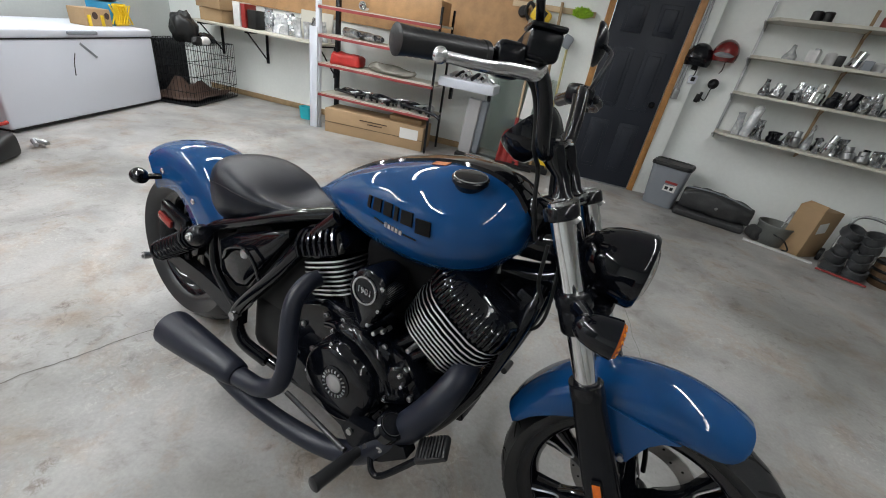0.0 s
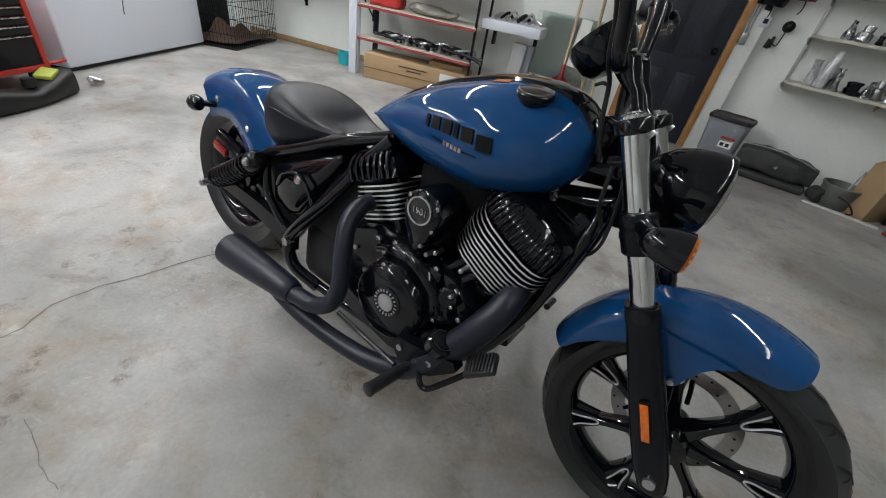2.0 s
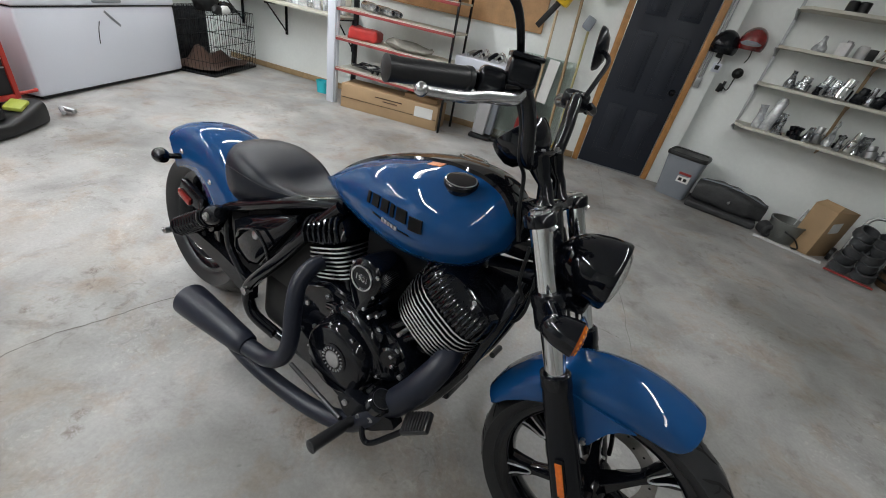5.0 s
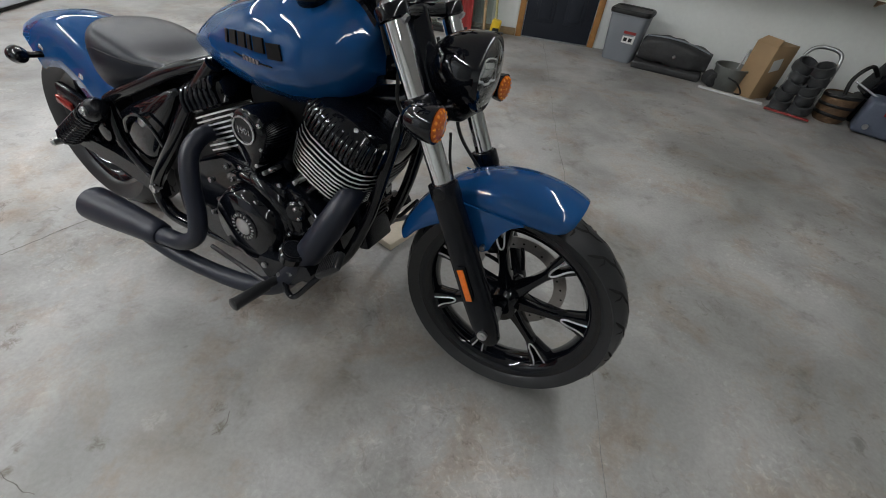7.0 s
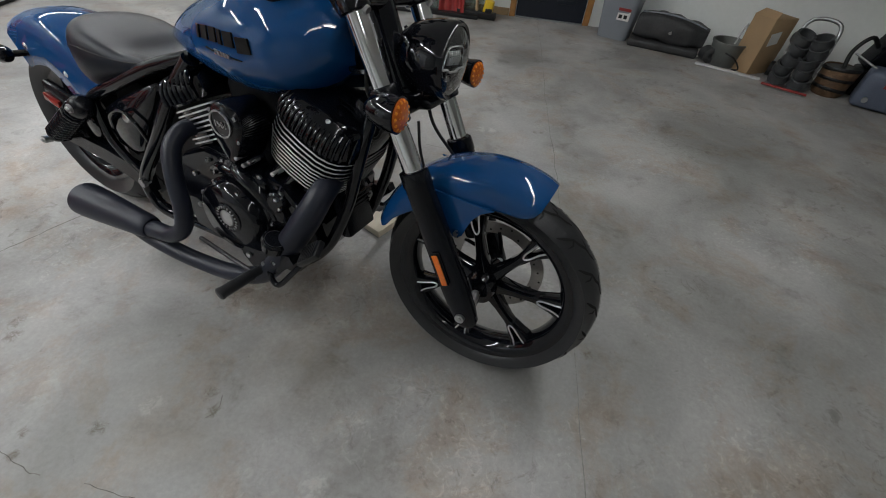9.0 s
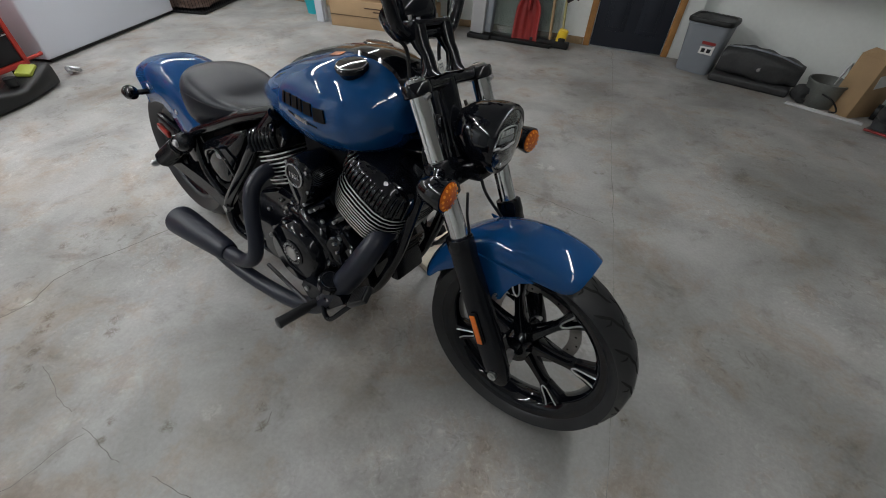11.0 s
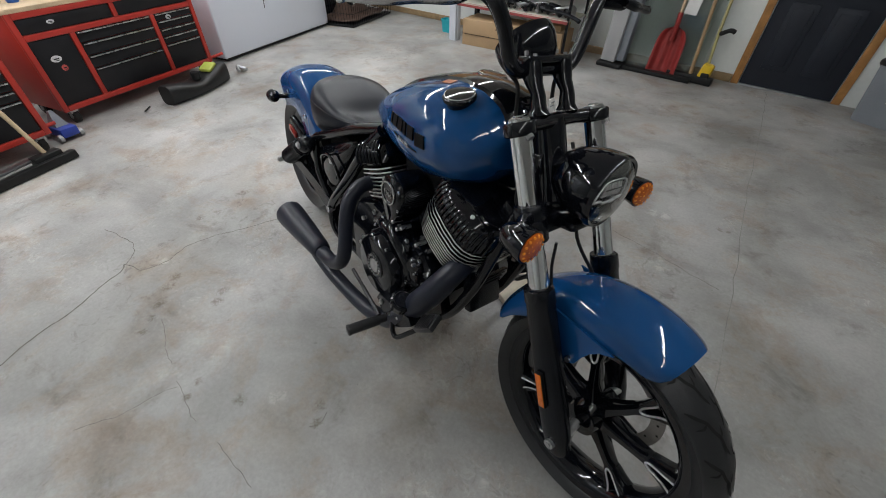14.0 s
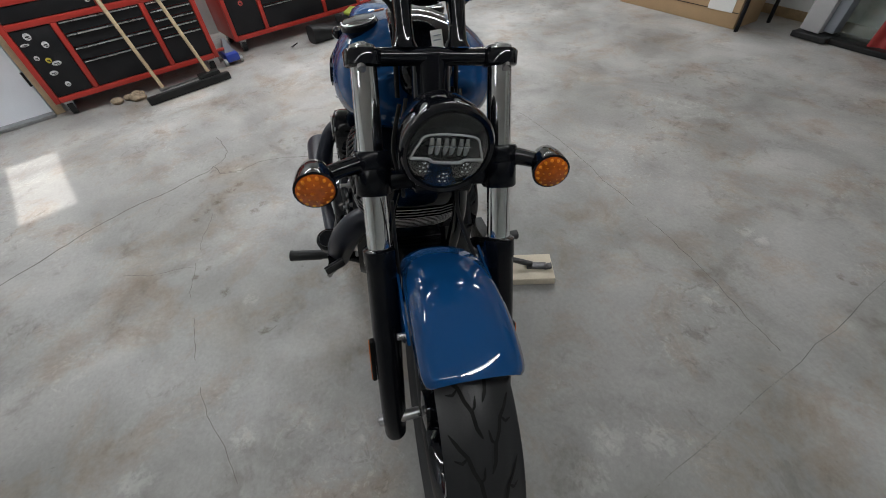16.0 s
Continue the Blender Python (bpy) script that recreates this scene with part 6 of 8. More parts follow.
def tool_cabinet(m, wy, h, label, mirror):
    """Red steel frame with black drawers and a pale wooden top, on casters; front at local x = 0."""
    t = thing("tool_cabinet", m, label, "tool cabinet", group="tool cabinets")
    d = 0.48
    bm = BM()
    box(bm, (-d / 2 - 0.012, 0, (h + 0.10) / 2), (d - 0.02, wy - 0.01, h - 0.10), bev=0.006)
    part("carcass", bm, REDTOOL, t)
    bm = BM()
    box(bm, (-d / 2 + 0.006, 0, h + 0.012), (d + 0.02, wy + 0.02, 0.026), bev=0.004)
    part("wooden_top", bm, PALEWOOD, t, "pale wooden worktop")
    z0, z1 = 0.10, h
    fr = 0.035
    ya, yb = -wy / 2, wy / 2
    zt = z1 - 0.14
    c0, c1 = ya + wy * 0.24, ya + wy * 0.70
    for y0, y1, a, b in ((ya, ya + fr, z0, z1), (yb - fr, yb, z0, z1), (ya + fr, yb - fr, z0, z0 + fr), (ya + fr, yb - fr, z1 - fr, z1), (ya + fr, yb - fr, zt - fr / 2, zt + fr / 2),
                         (c0 - fr / 2, c0 + fr / 2, z0 + fr, zt - fr / 2), (c1 - fr / 2, c1 + fr / 2, z0 + fr, zt - fr / 2), ((ya + yb) / 2 - fr / 2, (ya + yb) / 2 + fr / 2, zt + fr / 2, z1 - fr)):
        bm = BM()
        box(bm, (0.0, (y0 + y1) / 2, (a + b) / 2), (0.03, y1 - y0, b - a), bev=0.004)
        part("frame_rail", bm, REDTOOL, t)

    def drawer(y0, y1, a, b, lip=True):
        bm = BM()
        box(bm, (-0.002, (y0 + y1) / 2, (a + b) / 2), (0.02, y1 - y0 - 0.008, b - a - 0.006), bev=0.003)
        dr = part("drawer", bm, BLACKTOOL, t)
        if lip:
            bm = BM()
            box(bm, (0.014, (y0 + y1) / 2, b - 0.009), (0.012, y1 - y0 - 0.02, 0.008), bev=0.002)
            part("drawer_pull", bm, STEEL, dr)
    top0, top1 = zt + fr / 2, z1 - fr
    mid = (ya + yb) / 2
    drawer(ya + fr, mid - fr / 2, top0, top1, False)
    drawer(mid + fr / 2, yb - fr, top0, top1, False)
    lo, hi = z0 + fr, zt - fr / 2
    drawer(ya + fr, c0 - fr / 2, lo, hi, False)
    hh = hi - lo
    for k, (a, b) in enumerate(((0, .42), (.42, .62), (.62, .82), (.82, 1))):
        drawer(c0 + fr / 2, c1 - fr / 2, lo + hh * a, lo + hh * b)
    for a, b in ((0, .46), (.46, .60), (.60, .73), (.73, .87), (.87, 1)):
        drawer(c1 + fr / 2, yb - fr, lo + hh * a, lo + hh * b)
    for x in (-0.05, -d + 0.06):
        for y in (ya + 0.07, yb - 0.07):
            bm = BM()
            cyl(bm, (x, y - 0.018, 0.048), (x, y + 0.018, 0.048), 0.048, n=20)
            cs = part("caster", bm, DARKPL, t)
            bm = BM()
            box(bm, (x, y, 0.085), (0.07, 0.055, 0.03), bev=0.004)
            cyl(bm, (x, y - 0.024, 0.048), (x, y + 0.024, 0.048), 0.016, n=10)
            part("caster_fork", bm, GALV, cs)
    bm = BM()
    tube(bm, [(0.0, yb, 0.13), (0.03, yb + 0.10, 0.14), (0.01, yb + 0.12, 0.14)], 0.012, 8) if not mirror else tube(bm, [(-0.05, yb, 0.13), (-0.05, yb + 0.07, 0.13)], 0.012, 8)
    part("side_bar", bm, REDTOOL, t)
    # low back panel with hooks
    bm = BM()
    box(bm, (-d + 0.01, 0, h + 0.28), (0.02, wy, 0.52), bev=0.004)
    part("back_panel", bm, REDTOOL, t, "red steel back panel")
    return t


tb2 = tool_cabinet(W(0.85, -1.74, 0), 1.32, 0.70, "red and black rolling tool cabinet with a wooden top", False)
tb1 = tool_cabinet(W(1.10, -3.21, 0), 1.16, 0.70, "red and black rolling tool cabinet with stickers on its door", True)
STICK = mat("white_sticker", (0.65, 0.65, 0.66), 0.5, var=0.35, scale=70)


def sticker(parent, y, z, r, m=STICK, sq=1.0):
    bm = BM()
    r *= 0.8
    lathe(bm, [(r, 0), (r, 0.0015), (0, 0.0015)], (0.0085, y, z), (1, 0, 0), 18)
    for v in bm.verts:
        v.co.z = z + (v.co.z - z) * sq
    st_ = part("sticker", bm, m, parent, "worn sticker")
    bm = BM()
    box(bm, (0.0108, y, z), (0.001, r * 1.0, r * 0.36 * sq))
    box(bm, (0.0108, y + r * 0.2, z - r * 0.5 * sq), (0.001, r * 0.7, r * 0.22 * sq))
    part("print_bar", bm, DARKPL, st_)


sticker(tb2, -0.52, 0.42, 0.042, STICK, 0.6)
sticker(tb2, -0.50, 0.36, 0.024, mat("red_sticker", (0.5, 0.08, 0.07), 0.5, var=0.5, scale=80))
sticker(tb2, -0.43, 0.625, 0.03, STICK, 0.5)
sticker(tb2, 0.40, 0.505, 0.03, STICK, 0.7)
for y, z, r, s in ((-0.47, 0.50, 0.026, 1), (-0.41, 0.44, 0.024, 1), (-0.50, 0.38, 0.018, 1), (-0.42, 0.33, 0.034, 0.5), (-0.47, 0.28, 0.03, 0.6), (-0.44, 0.20, 0.02, 1), (-0.51, 0.46, 0.03, 0.35), (-0.05, 0.625, 0.022, 1)):
    sticker(tb1, y, z, r, STICK, s)
sticker(tb1, -0.45, 0.355, 0.02, mat("yellow_sticker", (0.6, 0.5, 0.05), 0.5, var=0.3))

# clutter on the tool cabinets
LABBLUE = mat("blue_spray_label", (0.03, 0.12, 0.45), 0.4, var=0.4, scale=40)
WHITEPL = mat("white_plastic", (0.62, 0.62, 0.62), 0.4, var=0.15, scale=20)


def bottle(m, r, h, material, cap, label):
    b = thing("spray_bottle", m, label, "bottle", group="bottles on the cabinets")
    bm = BM()
    lathe(bm, [(r * 0.9, 0), (r, 0.008), (r, h * 0.66), (r * 0.9, h * 0.74), (r * 0.42, h * 0.84), (r * 0.4, h * 0.88)], (0, 0, 0), (0, 0, 1), 18)
    part("body", bm, material, b)
    bm = BM()
    lathe(bm, [(r * 0.45, h * 0.87), (r * 0.45, h * 0.97), (r * 0.3, h), (0, h)], (0, 0, 0), (0, 0, 1), 14)
    part("cap", bm, cap, b)
    return b


TZ = 0.726
for y, x, r, h, m1, m2, lb in ((-0.10, 0.58, 0.032, 0.21, LABBLUE, WHITEPL, "blue and white spray can"), (0.42, 0.62, 0.033, 0.22, WHITEPL, LABBLUE, "white spray can with a blue cap"), (-0.34, 0.62, 0.035, 0.18, GREYPL, WHITEPL, "grey squeeze bottle on the cabinet"),
                             (-0.42, 0.56, 0.030, 0.20, WHITEPL, REDPL, "white bottle with a red cap"), (-0.48, 0.66, 0.034, 0.17, LABBLUE, WHITEPL, "blue bottle on the cabinet"), (-0.56, 0.60, 0.030, 0.19, WHITEPL, DARKPL, "white bottle with a dark cap")):
    bottle(W(x, -1.74 + y, TZ), r, h, m1, m2, lb)
bm = BM()
box(bm, (0, 0, 0.10), (0.06, 0.11, 0.20), (0, 0, 20), 0.005)
solo("parts_box", bm, BLACKTOOL, W(0.60, -1.98, TZ), "tall dark carton with a yellow base band", "box")
bm = BM()
ball(bm, (0, 0, 0.035), 0.05, 12, 8, (1, 1.3, 0.7))
solo("blue_rag", bm, LABBLUE, W(0.66, -1.74, TZ), "crumpled blue rag on the cabinet", "rag")
vz = thing("bench_vise", W(0.62, -1.50, TZ), "orange bench clamp on a dark base", "clamp")
bm = BM()
box(bm, (0, 0, 0.015), (0.10, 0.16, 0.03), bev=0.006)
cyl(bm, (0, 0, 0.03), (0, 0, 0.24), 0.018, n=14)
part("stand", bm, STEEL, vz)
bm = BM()
box(bm, (0.02, 0.04, 0.16), (0.05, 0.22, 0.035), (10, 0, 0), 0.008)
part("jaw", bm, mat("orange_clamp_paint", (0.7, 0.16, 0.02), 0.4, var=0.2), vz)
for y, z, s in ((0.2, 0.95, 0.10), (-0.2, 0.98, 0.12), (-0.45, 0.95, 0.1)):
    bm = BM()
    ball(bm, (0, 0, 0), s, 12, 8, (0.35, 0.9, 1))
    solo("hanging_tool", bm, GREYPL if z > 0.96 else GALV, W(0.43, -1.74 + y, z), "dull metal tool hung on the back panel", "tool")
bx = thing("cardboard_carton", W(0.92, -3.42, TZ), "open brown cardboard carton of parts with a paper", "box")
bm = BM()
box(bm, (0, 0, 0.07), (0.20, 0.20, 0.14), (0, 0, 12), 0.004)
part("body", bm, CARD, bx)
bm = BM()
box(bm, (0.10, 0.02, 0.11), (0.004, 0.12, 0.16), (0, 12, 12))
part("paper", bm, LABELW, bx, "white printed paper")
bottle(W(0.86, -3.16, TZ), 0.04, 0.20, YELLOW, REDPL, "yellow bottle with a red cap")
bottle(W(0.90, -3.04, TZ), 0.035, 0.17, LABBLUE, WHITEPL, "blue squeeze bottle on the cabinet")
bottle(W(0.90, -2.94, TZ), 0.03, 0.16, mat("green_bottle_plastic", (0.10, 0.20, 0.10), 0.4, var=0.2), DARKPL, "green bottle on the cabinet")
bm = BM()
tube(bm, [(0.05, -0.1, 0.02), (0.0, 0.0, 0.06), (0.08, 0.1, 0.05), (0.02, 0.2, 0.02)], 0.01, 8)
solo("coiled_lead", bm, DARKPL, W(0.90, -2.80, TZ), "black coiled lead on the cabinet", "lead")

# squeegee broom: two wooden handles on one wide black head
for y0, y1, lb in ((-3.14, -3.28, "wide floor squeegee with a wooden handle"), (-2.79, -2.98, "push broom with a wooden handle")):
    br = thing("floor_squeegee" if y0 < -3 else "push_broom", W(0, 0, 0), lb, "broom", group="leaning brooms")
    bm = BM()
    tube(bm, [(1.30, y0, 0.06), (1.20, (y0 + y1) / 2, 0.6), (1.02, y1, 1.25)], 0.013, 10, 4)
    part("handle", bm, PALEWOOD, br)
    bm = BM()
    if y0 < -3:
        box(bm, (1.36, -2.97, 0.028), (0.05, 0.62, 0.05), (0, 0, 4), 0.008)
    else:
        box(bm, (1.31, -2.80, 0.05), (0.07, 0.16, 0.06), (0, 0, 4), 0.008)
    part("head", bm, DARKPL, br)
bm = BM()
box(bm, (1.30, -3.00, 0.062), (0.05, 0.34, 0.014), (0, 0, 8), 0.004)
solo("metal_pan", bm, GALV, W(0, 0, 0), "flat grey metal pan", "pan")
jk = thing("floor_jack", W(0.97, -2.52, 0), "small blue steel floor jack", "jack")
bm = BM()
box(bm, (0, 0, 0.055), (0.22, 0.11, 0.06), bev=0.012)
part("chassis", bm, BLUEJACK, jk)
for x in (-0.08, 0.08):
    for y in (-0.065, 0.065):
        bm = BM()
        cyl(bm, (x, y - 0.012, 0.026), (x, y + 0.012, 0.026), 0.026, n=14)
        part("wheel", bm, GALV, jk)
bm = BM()
loft(bm, [[V(x, y, 0.08) for x, y in ((-.05, -.04), (.05, -.04), (.05, .04), (-.05, .04))], [V(x, y, 0.18) for x, y in ((-.01, -.012), (.01, -.012), (.01, .012), (-.01, .012))]])
part("lift_arm", bm, GREYPL, jk)
bm = BM()
for k in range(9):
    random.seed(k)
    ball(bm, (random.uniform(-.06, .06), random.uniform(-.1, .1), 0.02), random.uniform(.025, .04), 10, 7, (1, 1.2, .7))
solo("crumpled_rag", bm, mat("tan_rag", (0.30, 0.23, 0.16), 0.9, var=0.5, scale=30, bump=0.004, bscale=60), W(1.16, -3.38, 0), "crumpled pale rag on the floor", "rag")

# black plastic drain pan before the cabinet
dp = thing("drain_container", W(1.12, -1.50, 0, 6), "low black plastic oil drain container with a yellow-green part on it", "container")
bm = BM()
rings = []
for i in range(13):
    t = i / 12
    y = -0.32 + 0.64 * t
    wd = 0.11 * (math.sin(math.pi * (0.08 + 0.84 * t)) ** 0.4)
    h = 0.12 + 0.025 * math.cos(2 * math.pi * t) + (0.015 if t > 0.5 else 0)
    rings.append([V(math.copysign(abs(math.cos(a)) ** 0.6, math.cos(a)) * wd, y, h / 2 + math.copysign(abs(math.sin(a)) ** 0.6, math.sin(a)) * h / 2) for a in (2 * math.pi * k / 20 for k in range(20))])
loft(bm, rings)
part("tank", bm, DARKPL, dp)
bm = BM()
cyl(bm, (0.02, 0.0, 0.11), (0.02, 0.0, 0.16), 0.035, n=16)
part("filler", bm, DARKPL, dp)
bm = BM()
box(bm, (0.0, 0.17, 0.15), (0.10, 0.14, 0.03), (8, 5, 20), 0.012)
part("cover", bm, mat("dull_green_plastic", (0.32, 0.36, 0.05), 0.5, var=0.3), dp, "dull yellow-green plastic cover")
bm = BM()
tube(bm, [(1.10, -1.02, 0.03), (1.05, -0.98, 0.05), (1.12, -0.95, 0.03), (1.0, -0.93, 0.03)], 0.016, 8)
solo("trailer_coupling", bm, GALV, W(0, 0, 0), "small grey metal coupling on the floor", "coupling")
bm = BM()
tube(bm, [(1.12, -2.02, 0.012), (1.06, -1.93, 0.012)], 0.008, 8, 2)
solo("wrench", bm, CHROME, W(0, 0, 0), "small bright wrench on the floor", "wrench")

# ---- back wall: cage, bench, rack ----
cg = thing("dog_crate", W(0.80, 1.36, 0), "black wire dog crate with a brown blanket inside", "crate")
cx, cy, cz = 0.31, 0.47, 0.62


def wire(bm, a, b, r=0.0024):
    cyl(bm, a, b, r, n=5)


for nm, fixed, rng in (("front_grid", ("x", cx), (-cy, cy)), ("back_grid", ("x", -cx), (-cy, cy)), ("left_grid", ("y", -cy), (-cx, cx)), ("right_grid", ("y", cy), (-cx, cx))):
    bm = BM()
    n = int((rng[1] - rng[0]) / 0.042)
    for i in range(n + 1):
        q = rng[0] + (rng[1] - rng[0]) * i / n
        a, b = ((fixed[1], q, 0.02), (fixed[1], q, cz)) if fixed[0] == "x" else ((q, fixed[1], 0.02), (q, fixed[1], cz))
        wire(bm, a, b)
    for z in (0.02, 0.15, 0.31, 0.47, cz):
        a, b = ((fixed[1], rng[0], z), (fixed[1], rng[1], z)) if fixed[0] == "x" else ((rng[0], fixed[1], z), (rng[1], fixed[1], z))
        wire(bm, a, b, 0.0034)
    tagged(part(nm, bm, SATIN, cg), kind="stuff")
bm = BM()
for i in range(14):
    wire(bm, (-cx, -cy + 2 * cy * i / 13, cz), (cx, -cy + 2 * cy * i / 13, cz))
tagged(part("top_grid", bm, SATIN, cg), kind="stuff")
bm = BM()
box(bm, (0, 0, 0.015), (2 * cx, 2 * cy, 0.02), bev=0.005)
part("floor_tray", bm, DARKPL, cg)
# dark sheet across the crate's back
bm = BM()
box(bm, (-cx - 0.012, 0, 0.31), (0.008, 2 * cy * 0.97, 0.58), bev=0.002)
part("back_panel", bm, DARKPL, cg, "dark sheet behind the wires")
bm = BM()
n = 18
grid = []
for i in range(n + 1):
    row = []
    for j in range(n + 1):
        x, y = -cx * 0.92 + 2 * cx * 0.92 * i / n, -cy * 0.95 + 2 * cy * 0.95 * j / n
        z = 0.05 + 0.06 * abs(noise.noise(V(x * 5, y * 4, 1))) + 0.22 * math.exp(-((x + 0.05) ** 2 + (y + 0.18) ** 2) / 0.012) + 0.14 * math.exp(-((x - 0.05) ** 2 / 0.006 + (y - 0.08) ** 2 / 0.02))
        row.append(V(x, y, z))
    grid.append(row)
loft(bm, grid, caps=False, closed=False)
solo("dog_blanket", bm, BROWNCL, W(0.80, 1.36, 0), "crumpled brown blanket in the crate", "blanket", angle=80)
bg = thing("riding_gear", W(0.92, 1.22, 0.625), "black bag and black and white riding gear on the crate", "bag")


def lump(bm, c, r, sq, seed, amp=0.25):
    """A slumped soft shape with folds, flat underneath."""
    b2 = BM()
    ball(b2, (0, 0, 0), r, 26, 17, sq)
    for v in b2.verts:
        d = v.co.copy()
        v.co = d * (1 + amp * noise.noise(d * (2.2 / r) + V(seed, 0, 0)) + amp * 0.5 * noise.noise(d * (5.5 / r) + V(0, seed, 0)))
        v.co.z = max(v.co.z, -r * sq[2] * 0.72)
    me = bpy.data.meshes.new("lump")
    b2.transform(Matrix.Translation(c))
    b2.to_mesh(me)
    b2.free()
    bm.from_mesh(me)
    bpy.data.meshes.remove(me)


bm = BM()
lump(bm, (-0.04, 0.0, 0.125), 0.17, (0.8, 0.85, 1.0), 1)
part("bag", bm, DARKPL, bg, "", 80)
bm = BM()
lump(bm, (0.08, 0.16, 0.045), 0.12, (0.9, 1.3, 0.5), 5)
part("jacket", bm, SATIN, bg, "", 80)
bm = BM()
lump(bm, (0.17, 0.02, 0.033), 0.06, (0.7, 1.7, 0.75), 9)
part("glove", bm, WHITEPL, bg, "white and black glove", 80)
bm = BM()
lump(bm, (0.16, -0.10, 0.035), 0.06, (0.7, 1.3, 0.8), 12)
part("glove", bm, DARKPL, bg, "", 80)

wb = thing("wall_bench", NORTH, "pale wall bench board on dark brackets", "bench")
bm = BM()
box(bm, (-4.42, -0.23, 0.855), (2.00, 0.42, 0.025), bev=0.003)
part("board", bm, SHELFP, wb)
for x in (-5.3, -4.55, -3.50):
    bm = BM()
    box(bm, (x, -0.02, 0.66), (0.03, 0.02, 0.36))
    box(bm, (x, -0.21, 0.828), (0.03, 0.38, 0.02))
    tube(bm, [(x, -0.03, 0.52), (x, -0.36, 0.82)], 0.009, 6, 2)
    part("bracket", bm, SATIN, wb)
bm = BM()
box(bm, (-3.35, -0.012, 1.55), (4.4, 0.02, 0.86))
solo("backing_board", bm, PLY, NORTH, "orange-brown plywood backing board on the wall", "board", kind="structure")
FOIL = mat("clear_parts_bag", (0.62, 0.64, 0.66), 0.15, 0.35, var=0.4, scale=26, bump=0.01, bscale=45)


def parcel(m, s, material, label, name="bagged_part", seed=1):
    """An upright crumpled clear bag, pinched along its top, with a metal part in it."""
    bm = BM()
    rings = []
    for i in range(9):
        t = i / 8
        wx = s[0] * 0.5 * (0.86 + 0.18 * math.sin(3.0 * t + seed))
        wy = s[1] * 0.5 * max(0.05, (1 - t ** 1.7)) * (0.8 + 0.3 * math.sin(5 * t + seed * 2.1))
        ring = []
        for k in range(14):
            a = 2 * math.pi * k / 14
            p = V(math.copysign(abs(math.cos(a)) ** 0.7, math.cos(a)) * wx, math.sin(a) * wy, s[2] * t)
            p += V(1, 0.8, 0.25 * t) * noise.noise(p * 38 + V(seed * 3.7, 0, 0)) * 0.022 * (0.3 + t)
            p.x += 0.18 * s[2] * t * math.sin(seed * 1.3)
            p.z = max(0.001, p.z)
            ring.append(p)
        rings.append(ring)
    loft(bm, rings)
    return solo(name, bm, material, m, label, "bagged part", group="bagged metal parts", angle=18)


for i in range(8):
    x = -4.35 + 0.11 * i
    parcel(NORTH @ pose(x, -0.20 + 0.03 * (i % 2), 0.868, 0, 0, 13 * i), (0.13, 0.10, 0.24 - 0.03 * (i % 3)), FOIL if i % 3 else BAGGED, "clear plastic bag with a bright metal part", seed=i)
bm = BM()
box(bm, (-3.75, -0.06, 1.02), (0.46, 0.012, 0.30), (-8, 0, 0))
solo("pale_panel", bm, SHELFP, NORTH, "pale panel leaning behind the bags", "panel")
for x, y, w_, h, m1, lb in ((-5.15, -0.22, 0.34, 0.14, CARD, "brown cardboard carton"), (-4.74, -0.22, 0.10, 0.26, WHITEPL, "white binder"), (-4.64, -0.22, 0.06, 0.25, REDPL, "dark red folder"), (-4.53, -0.2, 0.12, 0.20, DARKPL, "dark carton")):
    bm = BM()
    box(bm, (x, y, 0.868 + h / 2), (w_, 0.22, h), (0, 0, 4), 0.005)
    solo("carton" if w_ > 0.11 else "folder", bm, m1, NORTH, lb + " on the bench", "box")
bm = BM()
box(bm, (-5.15, -0.22, 1.09), (0.42, 0.26, 0.16), (0, 0, -5), 0.005)
solo("carton", bm, CARD, NORTH, "brown cardboard carton stacked on another", "box")
bk = thing("bucket", NORTH @ pose(-3.66, -0.4, 0), "small teal plastic tub on the floor", "tub")
bm = BM()
pr = lambda k, z: [V(math.copysign(abs(math.cos(a)) ** 0.5, math.cos(a)) * 0.085 * k, math.copysign(abs(math.sin(a)) ** 0.5, math.sin(a)) * 0.065 * k, z) for a in (2 * math.pi * i / 24 for i in range(24))]
loft(bm, [pr(0.82, 0), pr(0.98, 0.125), pr(1.05, 0.125), pr(1.05, 0.14), pr(0.95, 0.14), pr(0.78, 0.012)])
part("tub", bm, TEAL, bk)

# steel rack with red-edged shelves
RK = NORTH @ pose(-2.53, -0.45, 0)
rk = thing("parts_rack", RK, "white and red steel shelf rack with cycle parts", "shelf rack")
for x in (-0.80, 0.62):
    for y in (-0.17, 0.22):
        bm = BM()
        box(bm, (x, y, 0.70), (0.05, 0.05, 1.40) if x < 0 else (0.022, 0.03, 1.40), bev=0.004)
        part("post", bm, SATIN if x > 0 or y > 0 else WHITEPAINT, rk, "dark steel post" if x > 0 or y > 0 else "white post")
bm = BM()
box(bm, (-0.83, -0.22, 0.52), (0.10, 0.02, 1.04), bev=0.004)
part("side_panel", bm, WHITEPAINT, rk, "white painted upright panel")
for z in (0.385, 0.695, 0.975, 1.24):
    bm = BM()
    box(bm, (-0.08, 0.02, z), (1.42, 0.42, 0.018), bev=0.002)
    sh = part("shelf", bm, SHELFP, rk)
    bm = BM()
    box(bm, (-0.08, -0.196, z - 0.008), (1.42, 0.014, 0.036), bev=0.003)
    part("shelf_edge", bm, REDSHELF, sh, "red painted shelf edge")
    bm = BM()
    box(bm, (-0.08, -0.2045, z + 0.004), (1.42, 0.003, 0.008))
    part("edge_line", bm, SHELFP, sh)
